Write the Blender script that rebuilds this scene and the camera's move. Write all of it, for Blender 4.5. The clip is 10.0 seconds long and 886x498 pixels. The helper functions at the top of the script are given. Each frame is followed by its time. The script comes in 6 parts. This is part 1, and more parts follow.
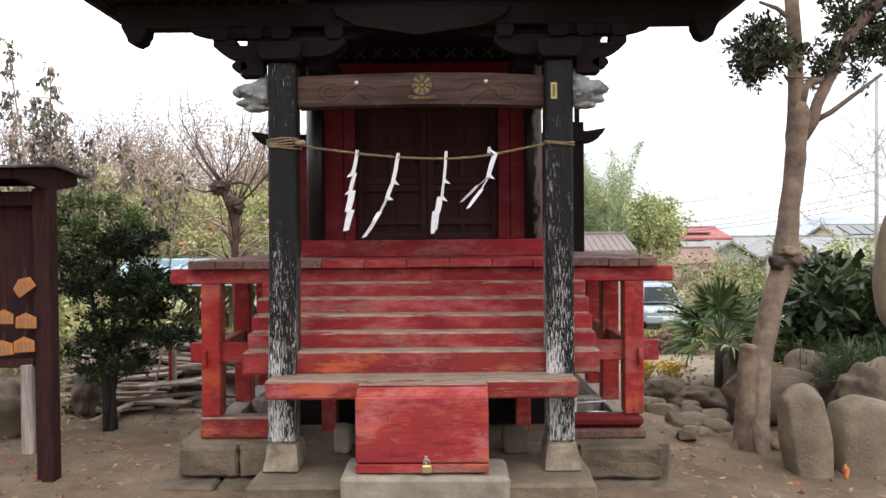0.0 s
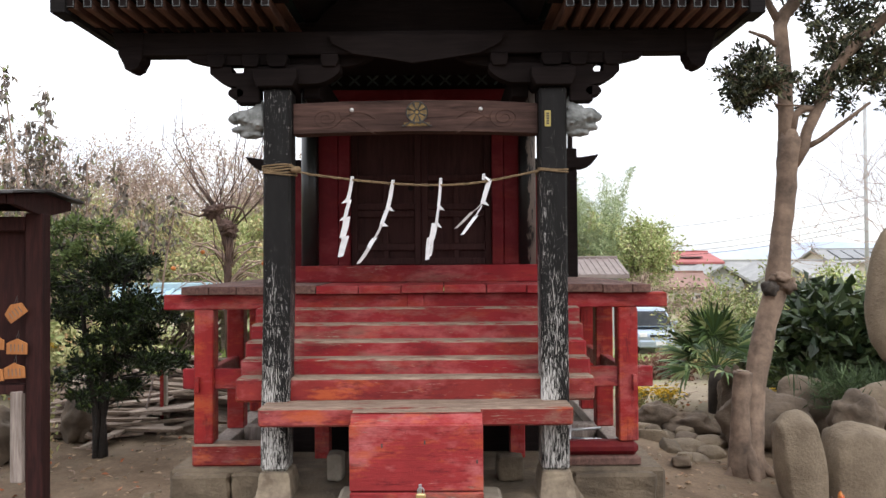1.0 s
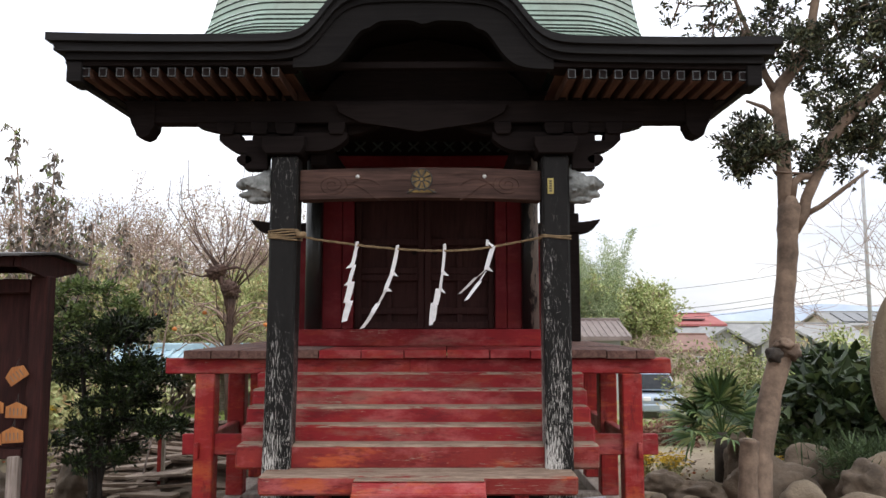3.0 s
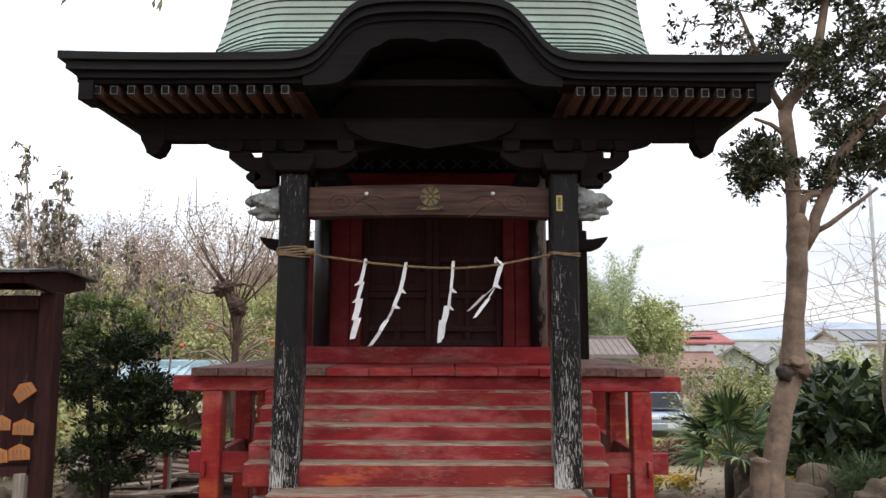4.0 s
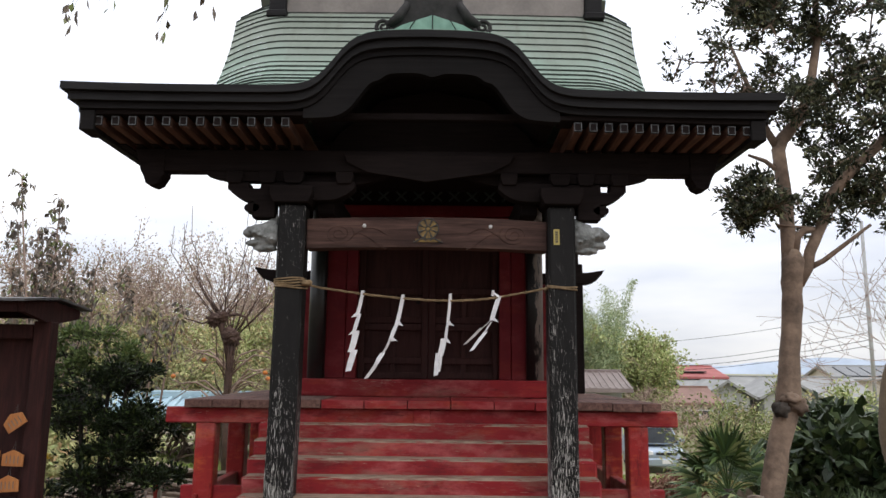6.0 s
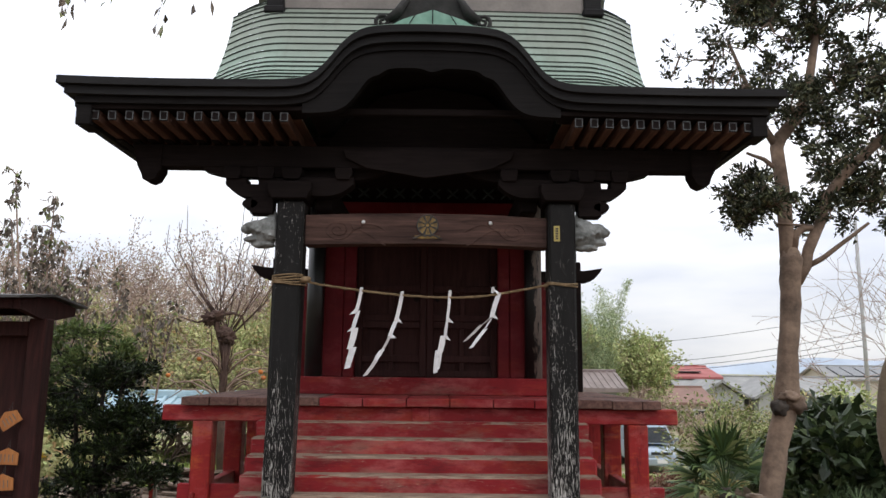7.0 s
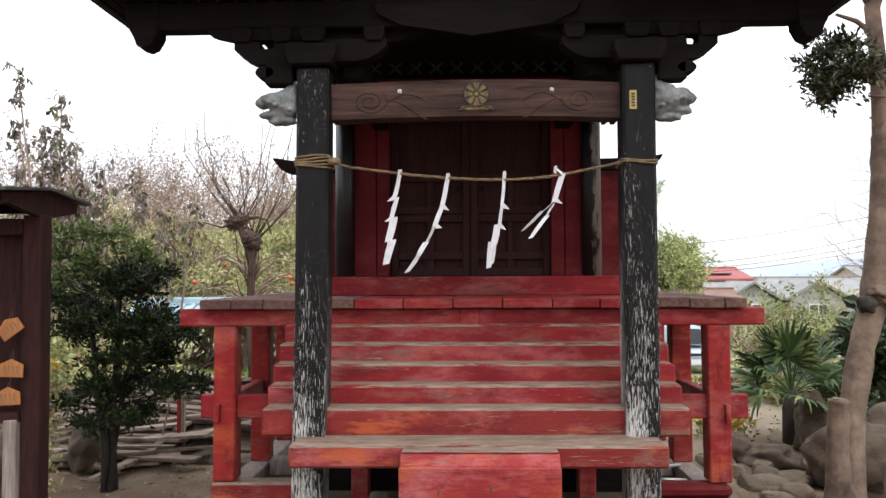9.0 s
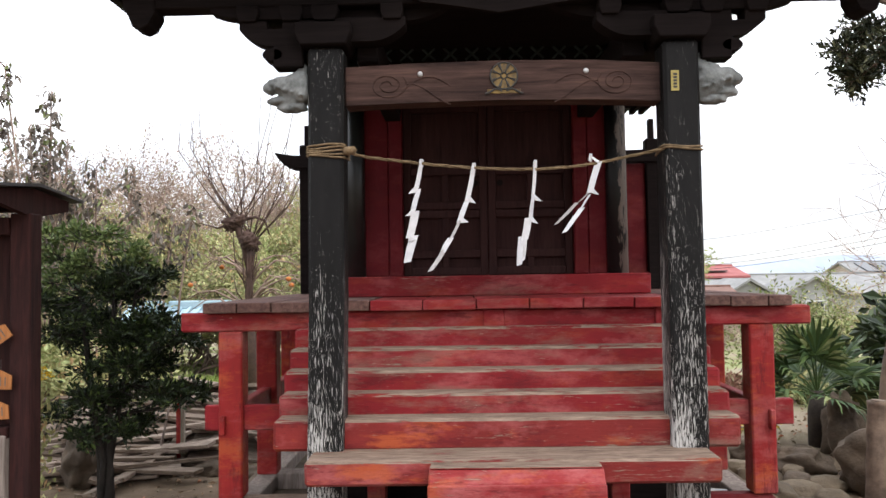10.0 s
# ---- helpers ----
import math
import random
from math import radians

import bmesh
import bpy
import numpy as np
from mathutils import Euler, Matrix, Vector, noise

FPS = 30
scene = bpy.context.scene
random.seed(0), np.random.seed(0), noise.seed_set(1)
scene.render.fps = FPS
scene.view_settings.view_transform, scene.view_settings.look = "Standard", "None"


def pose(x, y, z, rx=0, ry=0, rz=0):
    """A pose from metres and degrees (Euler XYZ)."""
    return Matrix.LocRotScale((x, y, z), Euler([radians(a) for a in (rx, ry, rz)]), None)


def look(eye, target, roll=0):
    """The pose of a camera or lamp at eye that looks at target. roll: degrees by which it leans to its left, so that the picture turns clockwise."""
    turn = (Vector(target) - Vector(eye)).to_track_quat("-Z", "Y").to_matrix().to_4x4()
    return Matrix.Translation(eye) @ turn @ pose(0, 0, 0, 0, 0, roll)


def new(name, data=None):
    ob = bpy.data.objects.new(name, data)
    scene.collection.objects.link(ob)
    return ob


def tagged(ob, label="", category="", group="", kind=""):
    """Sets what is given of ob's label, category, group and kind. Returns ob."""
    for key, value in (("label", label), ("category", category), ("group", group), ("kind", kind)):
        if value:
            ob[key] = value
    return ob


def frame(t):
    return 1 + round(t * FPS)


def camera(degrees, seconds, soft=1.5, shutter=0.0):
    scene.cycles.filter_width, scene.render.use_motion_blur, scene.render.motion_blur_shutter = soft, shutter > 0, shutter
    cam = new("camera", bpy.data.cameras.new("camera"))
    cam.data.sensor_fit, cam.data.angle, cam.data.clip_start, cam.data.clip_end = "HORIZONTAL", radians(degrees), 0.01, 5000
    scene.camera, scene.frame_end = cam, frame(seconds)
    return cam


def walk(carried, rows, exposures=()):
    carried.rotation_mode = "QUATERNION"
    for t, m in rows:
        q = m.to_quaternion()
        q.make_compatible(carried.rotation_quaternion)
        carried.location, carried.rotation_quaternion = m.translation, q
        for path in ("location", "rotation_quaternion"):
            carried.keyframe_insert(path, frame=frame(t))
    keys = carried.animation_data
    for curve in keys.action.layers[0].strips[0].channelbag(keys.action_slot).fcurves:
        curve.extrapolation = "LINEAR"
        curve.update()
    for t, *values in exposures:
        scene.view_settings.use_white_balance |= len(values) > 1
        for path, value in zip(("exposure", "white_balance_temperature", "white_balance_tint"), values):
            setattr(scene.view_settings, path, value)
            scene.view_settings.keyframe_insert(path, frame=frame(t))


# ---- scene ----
cam = camera(61.6, 10.0)
PATH = [
    (0, (0.187, 0.415, 1.332), (0.161, 2.415, 1.299), -0.5),
    (0.5, (0.189, 0.411, 1.339), (0.182, 2.411, 1.337), -0.5),
    (1, (0.177, 0.408, 1.348), (0.171, 2.407, 1.378), -0.4),
    (1.5, (0.17, 0.399, 1.364), (0.163, 2.397, 1.442), -0.3),
    (2, (0.173, 0.397, 1.372), (0.17, 2.392, 1.502), -0.2),
    (2.5, (0.171, 0.385, 1.377), (0.168, 2.378, 1.541), -0.1),
    (4, (0.148, 0.393, 1.379), (0.123, 2.378, 1.616), 0.1),
    (4.5, (0.15, 0.396, 1.398), (0.124, 2.379, 1.657), 0.3),
    (5, (0.159, 0.384, 1.404), (0.135, 2.362, 1.698), 0.4),
    (5.5, (0.149, 0.384, 1.391), (0.131, 2.358, 1.711), 0.5),
    (7, (0.1, 0.416, 1.367), (0.105, 2.39, 1.689), 0.6),
    (7.5, (0.1, 0.58, 1.333), (0.101, 2.566, 1.563), 0.3),
    (8, (0.116, 0.784, 1.316), (0.093, 2.778, 1.459), -0.1),
    (8.5, (0.064, 0.908, 1.301), (0.011, 2.905, 1.383), -0.6),
    (9, (-0.037, 1.074, 1.309), (-0.098, 3.071, 1.384), -0.3),
    (9.5, (-0.127, 1.199, 1.311), (-0.173, 3.198, 1.36), -0.6),
    (10, (-0.193, 1.364, 1.303), (-0.236, 3.362, 1.379), -0.9),
]
EXPOSURES = [(0, 0.51), (1.5, 0.42), (2.5, 0.23), (4, 0.11), (5.5, -0.04), (7, -0.08), (7.5, -0.02), (8.5, 0.31), (10, 0.46)]
walk(cam, [(t, look(eye, target, roll)) for t, eye, target, roll in PATH], EXPOSURES)

# ---- light: an overcast winter sky ----
world = bpy.data.worlds.new("sky")
scene.world = world
world.use_nodes = True
wt = world.node_tree
wt.nodes.clear()
w_out = wt.nodes.new("ShaderNodeOutputWorld")
w_bg = wt.nodes.new("ShaderNodeBackground")
w_sky = wt.nodes.new("ShaderNodeTexSky")
w_sky.sky_type = "NISHITA"
w_sky.sun_disc = False
w_sky.sun_elevation, w_sky.sun_rotation = radians(44), radians(142)
w_mix = wt.nodes.new("ShaderNodeMix")
w_mix.data_type = "RGBA"
w_noise = wt.nodes.new("ShaderNodeTexNoise")
w_map = wt.nodes.new("ShaderNodeMapping")
w_tc = wt.nodes.new("ShaderNodeTexCoord")
w_ramp = wt.nodes.new("ShaderNodeValToRGB")
w_map.inputs["Scale"].default_value = (1.6, 1.6, 7.0)
w_noise.inputs["Scale"].default_value, w_noise.inputs["Detail"].default_value = 1.6, 5
w_ramp.color_ramp.elements[0].position, w_ramp.color_ramp.elements[0].color = 0.38, (12.2, 12.7, 14.2, 1)
w_ramp.color_ramp.elements[1].position, w_ramp.color_ramp.elements[1].color = 0.62, (16.5, 16.5, 16.9, 1)
w_mix.inputs["Factor"].default_value = 0.88
wt.links.new(w_tc.outputs["Generated"], w_map.inputs["Vector"])
wt.links.new(w_map.outputs["Vector"], w_noise.inputs["Vector"])
wt.links.new(w_noise.outputs["Fac"], w_ramp.inputs["Fac"])
wt.links.new(w_sky.outputs["Color"], w_mix.inputs["A"])
w_sep = wt.nodes.new("ShaderNodeSeparateXYZ")
w_rise = wt.nodes.new("ShaderNodeMapRange")
for key, val in (("From Min", 0.0), ("From Max", 0.7), ("To Min", 0.60), ("To Max", 1.50)):
    w_rise.inputs[key].default_value = val
w_scale = wt.nodes.new("ShaderNodeVectorMath")
w_scale.operation = "SCALE"
wt.links.new(w_tc.outputs["Generated"], w_sep.inputs[0])
wt.links.new(w_sep.outputs[2], w_rise.inputs["Value"])
wt.links.new(w_ramp.outputs["Color"], w_scale.inputs[0])
wt.links.new(w_rise.outputs["Result"], w_scale.inputs["Scale"])
wt.links.new(w_scale.outputs["Vector"], w_mix.inputs["B"])
wt.links.new(w_mix.outputs["Result"], w_bg.inputs["Color"])
w_bg.inputs["Strength"].default_value = 0.1
wt.links.new(w_bg.outputs["Background"], w_out.inputs["Surface"])

sun = new("sun", bpy.data.lights.new("sun", "SUN"))
sun.data.energy, sun.data.angle, sun.data.color = 0.8, radians(35), (1.0, 0.96, 0.9)
sun.matrix_world = look((7, -9, 11), (0, 0, 0))


# ---- materials ----
class Mat:
    """A node material with small shorthands."""

    def __init__(self, name, rough=0.8, metal=0.0, spec=0.5):
        self.m = bpy.data.materials.new(name)
        self.m.use_nodes = True
        self.t = self.m.node_tree
        self.b = self.t.nodes["Principled BSDF"]
        self.b.inputs["Roughness"].default_value = rough
        self.b.inputs["Metallic"].default_value = metal
        self.b.inputs["Specular IOR Level"].default_value = spec
        self.tc = self.t.nodes.new("ShaderNodeTexCoord")

    def put(self, value, socket):
        if isinstance(value, bpy.types.NodeSocket):
            self.t.links.new(value, socket)
        elif isinstance(value, tuple) and len(value) == 3 and socket.type == "RGBA":
            socket.default_value = (*value, 1)
        else:
            socket.default_value = value

    def noise(self, scale, detail=4, rough=0.6, stretch=(1, 1, 1), kind="Object", distort=0.0):
        mp = self.t.nodes.new("ShaderNodeMapping")
        mp.inputs["Scale"].default_value = stretch
        n = self.t.nodes.new("ShaderNodeTexNoise")
        n.inputs["Scale"].default_value, n.inputs["Detail"].default_value = scale, detail
        n.inputs["Roughness"].default_value, n.inputs["Distortion"].default_value = rough, distort
        self.t.links.new(self.tc.outputs[kind], mp.inputs["Vector"])
        self.t.links.new(mp.outputs["Vector"], n.inputs["Vector"])
        return n.outputs["Fac"]

    def ramp(self, fac, lo, hi, a=0.0, b=1.0):
        r = self.t.nodes.new("ShaderNodeMapRange")
        self.put(fac, r.inputs["Value"])
        for k, v in zip(("From Min", "From Max", "To Min", "To Max"), (lo, hi, a, b)):
            self.put(v, r.inputs[k])
        return r.outputs["Result"]

    def math(self, op, a, b=0.0):
        n = self.t.nodes.new("ShaderNodeMath")
        n.operation = op
        self.put(a, n.inputs[0])
        self.put(b, n.inputs[1])
        return n.outputs[0]

    def mix(self, fac, a, b, blend="MIX"):
        n = self.t.nodes.new("ShaderNodeMix")
        n.data_type, n.blend_type = "RGBA", blend
        self.put(fac, n.inputs["Factor"])
        self.put(a, n.inputs["A"])
        self.put(b, n.inputs["B"])
        return n.outputs["Result"]

    def axis(self, which, kind="Object"):
        s = self.t.nodes.new("ShaderNodeSeparateXYZ")
        self.t.links.new(self.tc.outputs[kind], s.inputs[0])
        return s.outputs[which]

    def island(self):
        return self.t.nodes.new("ShaderNodeNewGeometry").outputs["Random Per Island"]

    def normal_z(self):
        s = self.t.nodes.new("ShaderNodeSeparateXYZ")
        g = self.t.nodes.new("ShaderNodeNewGeometry")
        self.t.links.new(g.outputs["True Normal"], s.inputs[0])
        return s.outputs[2]

    def each(self):
        return self.t.nodes.new("ShaderNodeObjectInfo").outputs["Random"]

    def done(self, colour, bump=None, strength=0.3, distance=0.01, rough=None):
        self.put(colour, self.b.inputs["Base Color"])
        if rough is not None:
            self.put(rough, self.b.inputs["Roughness"])
        if bump is not None:
            n = self.t.nodes.new("ShaderNodeBump")
            n.inputs["Strength"].default_value, n.inputs["Distance"].default_value = strength, distance
            self.put(bump, n.inputs["Height"])
            self.t.links.new(n.outputs["Normal"], self.b.inputs["Normal"])
        return self.m


def red_paint(name, red=(0.210, 0.015, 0.0185), worn=0.60, along="x", tops=0.0, orange=0.16, fade_to=0.55, rubbed=0.5):
    """Old vermilion paint, chalky pink and orange in patches, grimed, worn to brown wood along the grain."""
    m = Mat(name, 0.6, 0.0, 0.15)
    st = {"x": (1.2, 9, 14), "z": (12, 12, 1.2), "y": (9, 1.2, 14)}[along]
    half = tuple(max(1.0, v * 0.35) for v in st)
    c = m.mix(m.ramp(m.noise(1.9, 4, 0.6, (1, 1, 1.4)), 0.36, 0.64), tuple(v * 0.82 for v in red), tuple(min(1, v * 1.15) for v in red))
    c = m.mix(m.ramp(m.noise(2.7, 6, 0.68, (1, 1.4, 2.0)), 0.50, 0.66, 0.0, fade_to), c, (0.42, 0.125, 0.12))
    c = m.mix(m.math("MULTIPLY", m.ramp(m.noise(2.6, 6, 0.72, (1, 2, 3)), 0.52, 0.62), orange), c, (0.44, 0.10, 0.030))
    c = m.mix(m.ramp(m.noise(4.2, 7, 0.74, half), 0.53, 0.63, 0, 0.72), c, (0.105, 0.011, 0.014))
    grime = m.noise(1.5, 7, 0.74, (0.8, 2, 3.2))
    c = m.mix(m.ramp(grime, 0.54, 0.64, 0, rubbed), c, (0.20, 0.105, 0.080))
    grain = m.noise(7, 6, 0.75, st)
    big = m.noise(2.0, 5, 0.7, (0.8, 2, 2.5))
    wear = m.math("ADD", m.math("MULTIPLY", grain, 0.50), m.math("MULTIPLY", big, 0.50))
    if tops:
        wear = m.math("ADD", wear, m.math("MULTIPLY", m.ramp(m.normal_z(), 0.25, 0.8), tops))
    bare = m.mix(m.ramp(grain, 0.3, 0.7), (0.075, 0.048, 0.035), (0.34, 0.25, 0.19))
    f = m.ramp(wear, worn, worn + 0.03)
    c = m.mix(f, c, bare)
    scr = m.noise(30, 7, 0.8, tuple(min(v, 6) * 0.5 for v in st))
    c = m.mix(m.ramp(scr, 0.54, 0.68, 0, 0.38), c, (0.075, 0.013, 0.014))
    c = m.mix(m.math("MULTIPLY", m.ramp(m.noise(19, 7, 0.8, half), 0.63, 0.67), m.ramp(grime, 0.45, 0.60, 0, rubbed)), c, (0.42, 0.30, 0.25))
    return m.done(c, m.math("SUBTRACT", m.math("MULTIPLY", grain, 0.5), m.math("MULTIPLY", f, 0.45)), 0.7, 0.009, m.ramp(f, 0, 1, 0.62, 0.92))


def black_peel():
    """Black lacquer on posts, flaking off in upright streaks and more so towards the foot."""
    m = Mat("peeling_black_paint", 0.75, 0.0, 0.1)
    n = m.noise(52, 9, 0.80, (3.0, 3.0, 0.32), distort=0.25)
    n2 = m.noise(3.0, 3, 0.6, (1.5, 1.5, 0.35))
    z = m.axis(2)
    limit = m.math("SUBTRACT", m.ramp(z, 0.15, 1.75, 0.500, 0.625), m.math("MULTIPLY", m.math("SUBTRACT", n2, 0.5), 0.35))
    f = m.ramp(m.math("SUBTRACT", n, limit), 0.0, 0.012)
    under = m.mix(m.noise(14, 5, 0.7, (3, 3, 0.5)), (0.30, 0.28, 0.26), (0.66, 0.64, 0.60))
    black = m.mix(m.noise(11, 4, 0.6, (2, 2, 0.5)), (0.0055, 0.0052, 0.005), (0.017, 0.0158, 0.0152))
    return m.done(m.mix(f, black, under), m.math("SUBTRACT", m.math("MULTIPLY", n, 0.4), m.math("MULTIPLY", f, 0.5)), 0.5, 0.006, m.ramp(f, 0, 1, 0.5, 0.9))


def wood(name, dark, light, stretch=(1, 14, 14), scale=4.0, rough=0.85, strength=0.35, spec=0.2):
    m = Mat(name, rough, 0.0, spec)
    g = m.noise(scale, 6, 0.7, stretch, distort=0.4)
    p = m.noise(1.7, 3, 0.6)
    c = m.mix(m.ramp(g, 0.3, 0.72), dark, light)
    c = m.mix(m.ramp(p, 0.45, 0.75, 0, 0.55), c, tuple(v * 0.55 for v in dark))
    return m.done(c, g, strength, 0.006)


def plain(name, a, b, scale=6, rough=0.85, strength=0.3, metal=0.0, fine=45, distance=0.01):
    m = Mat(name, rough, metal)
    n, k = m.noise(scale, 5, 0.65), m.noise(fine, 4, 0.6)
    c = m.mix(m.ramp(n, 0.32, 0.7), a, b)
    c = m.mix(m.ramp(k, 0.35, 0.7, 0.0, 0.25), c, tuple(v * 0.6 for v in a))
    return m.done(c, m.math("ADD", n, m.math("MULTIPLY", k, 0.5)), strength, distance)


def leafy(name, a, b, c=None, rough=0.5, spec=0.3, through=0.15):
    m = Mat(name, rough, 0, spec)
    i = m.island()
    col = m.mix(i, a, b)
    if c:
        col = m.mix(m.ramp(m.math("FRACT", m.math("MULTIPLY", i, 7.31)), 0.8, 0.95), col, c)
    col = m.mix(m.ramp(m.noise(1.3, 2), 0.4, 0.7, 0, 0.4), col, tuple(v * 0.5 for v in a))
    m.b.inputs["Transmission Weight"].default_value = 0.0
    m.b.inputs["Subsurface Weight"].default_value = 0.0
    return m.done(col)


RED = red_paint("faded_red_paint")
RED_STEP = red_paint("worn_red_step_paint", red=(0.205, 0.0155, 0.019), worn=0.600, tops=0.17, rubbed=0.6)
RED_WORN = red_paint("rubbed_orange_red_step_paint", red=(0.195, 0.024, 0.021), worn=0.560, tops=0.16, orange=0.6, rubbed=0.75)
RED_POST = red_paint("faded_red_post_paint", red=(0.245, 0.020, 0.019), worn=0.66, along="z", orange=0.5, rubbed=0.35)
RED_BOX = red_paint("offering_box_red_paint", red=(0.25, 0.027, 0.028), worn=0.585, orange=0.45, fade_to=0.9, rubbed=0.8)
# darker copy of the red, with the porch's shade put into its colour
RED_SHADE = red_paint("shaded_red_paint", red=(0.092, 0.0040, 0.0070), worn=0.75, along="z", orange=0.05, fade_to=0.12, rubbed=0.06)
PLANK_RED = wood("weathered_brown_floor_board", (0.055, 0.028, 0.023), (0.19, 0.105, 0.085), (10, 1, 10))
PEEL = black_peel()
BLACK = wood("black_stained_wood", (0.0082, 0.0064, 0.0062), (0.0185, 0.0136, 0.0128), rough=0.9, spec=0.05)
# a darker black than the charcoal rim, for gable, corner and lower eave boards
BLACK_BOARD = wood("dull_black_board", (0.0055, 0.0050, 0.0050), (0.015, 0.0132, 0.0130), (0.7, 8, 14), 3, 0.85, spec=0.1)
DARK = wood("dark_aged_wood", (0.009, 0.0060, 0.0054), (0.028, 0.018, 0.015))
# door wood, its colour also lowered for the shade under the porch
DOOR = wood("dark_red_brown_door_wood", (0.020, 0.0075, 0.0070), (0.048, 0.019, 0.0165), (12, 12, 1))
LINTEL = wood("weathered_brown_beam", (0.017, 0.0090, 0.0078), (0.112, 0.063, 0.050), (0.8, 8, 10), 3.5, strength=0.6)
RAFTER = wood("reddish_brown_rafter_wood", (0.050, 0.026, 0.019), (0.145, 0.075, 0.052), (14, 1, 14))
FASCIA = wood("charcoal_fascia", (0.0074, 0.0070, 0.0072), (0.021, 0.0200, 0.0205), (0.7, 8, 14), 3, 0.75, spec=0.15)
BOARD = wood("dark_notice_board_wood", (0.014, 0.0052, 0.0048), (0.052, 0.0165, 0.0140), (10, 10, 1.0))
GREYWOOD = wood("grey_weathered_wood", (0.13, 0.10, 0.085), (0.38, 0.32, 0.28), (12, 12, 1.0))
SCRAP = wood("old_scrap_timber", (0.11, 0.080, 0.060), (0.38, 0.305, 0.245), (1.2, 10, 10))
EMA = wood("votive_tablet_wood", (0.26, 0.095, 0.030), (0.42, 0.175, 0.060), (10, 10, 1), 5, 0.6)
STONE = plain("brown_stained_base_stone", (0.058, 0.042, 0.027), (0.185, 0.140, 0.092), 2.6, 0.92, 0.9, distance=0.02)
CONCRETE = plain("pale_concrete", (0.16, 0.131, 0.097), (0.32, 0.278, 0.218), 3.5, 0.9, 0.2)
ROCK = plain("rounded_grey_rock", (0.108, 0.080, 0.052), (0.258, 0.200, 0.136), 2.2, 0.9, 0.7, fine=48, distance=0.03)
ROCK_DARK = plain("dark_brown_rock", (0.056, 0.040, 0.027), (0.160, 0.116, 0.078), 3.5, 0.9, 0.6, fine=25, distance=0.03)
BARK = plain("smooth_grey_brown_bark", (0.064, 0.043, 0.030), (0.265, 0.182, 0.128), 5, 0.9, 0.9, fine=22)
BARK_DARK = plain("dark_bark", (0.024, 0.019, 0.015), (0.075, 0.058, 0.045), 9, 0.9, 0.6)
BARK_BUSH = plain("blackish_stem_bark", (0.010, 0.008, 0.007), (0.038, 0.030, 0.024), 9, 0.9, 0.6)
TWIG = plain("bare_twig_bark", (0.20, 0.135, 0.105), (0.40, 0.29, 0.23), 3)
TWIG_DARK = plain("dark_shoot_bark", (0.045, 0.025, 0.019), (0.115, 0.066, 0.049), 6)
PALE_SLAT = wood("bleached_slat_wood", (0.30, 0.26, 0.22), (0.52, 0.47, 0.41), (1.2, 10, 10))
WRAPPER = plain("red_yellow_foil", (0.50, 0.03, 0.025), (0.60, 0.36, 0.08), 30, 0.4, 0.1)
FOOT = plain("worn_foot_stone", (0.10, 0.074, 0.049), (0.28, 0.225, 0.160), 8, 0.9, 0.5)
STUMP = plain("weathered_cut_wood", (0.12, 0.085, 0.06), (0.24, 0.175, 0.125), 20)
PAPER = plain("white_folded_paper", (0.60, 0.59, 0.60), (0.72, 0.71, 0.72), 12, 0.8, 0.1)
ROPE = plain("straw_rope", (0.13, 0.085, 0.042), (0.30, 0.205, 0.11), 40, 0.9, 0.8, fine=160)
LION = plain("weathered_white_carving", (0.085, 0.09, 0.085), (0.33, 0.34, 0.33), 12, 0.85, 0.5)
GOLD = plain("dulled_gold_leaf", (0.06, 0.037, 0.014), (0.25, 0.155, 0.034), 30, 0.5, 0.3, 0.3)
BRASS = plain("brass", (0.60, 0.45, 0.20), (0.75, 0.60, 0.32), 30, 0.35, 0.1, 0.9)
STEEL = plain("dull_steel", (0.35, 0.35, 0.35), (0.55, 0.55, 0.55), 30, 0.4, 0.1, 0.9)
NAIL = plain("whitened_nail_head", (0.45, 0.45, 0.45), (0.66, 0.66, 0.66), 30, 0.5, 0.1, 0.3)
YELLOW = plain("yellow_label", (0.36, 0.28, 0.07), (0.50, 0.40, 0.12), 20, 0.6, 0.05)
INK = plain("black_ink", (0.03, 0.028, 0.025), (0.05, 0.045, 0.04), 20, 0.7, 0.05)
PALEBLUE = plain("pale_rafter_end_paint", (0.010, 0.011, 0.011), (0.15, 0.16, 0.165), 42, 0.8, 0.2)
TEAL = plain("dull_teal_paint", (0.02, 0.032, 0.031), (0.05, 0.07, 0.068), 20)
RIDGE = plain("tarnished_brown_copper", (0.12, 0.105, 0.095), (0.21, 0.185, 0.165), 3, 0.6, 0.1, 0.2)
SEAM = plain("dirty_copper_seam", (0.016, 0.022, 0.018), (0.035, 0.045, 0.038), 9)
TIN = plain("dark_roof_sheet", (0.045, 0.042, 0.042), (0.10, 0.095, 0.092), 4, 0.55, 0.1, 0.3)


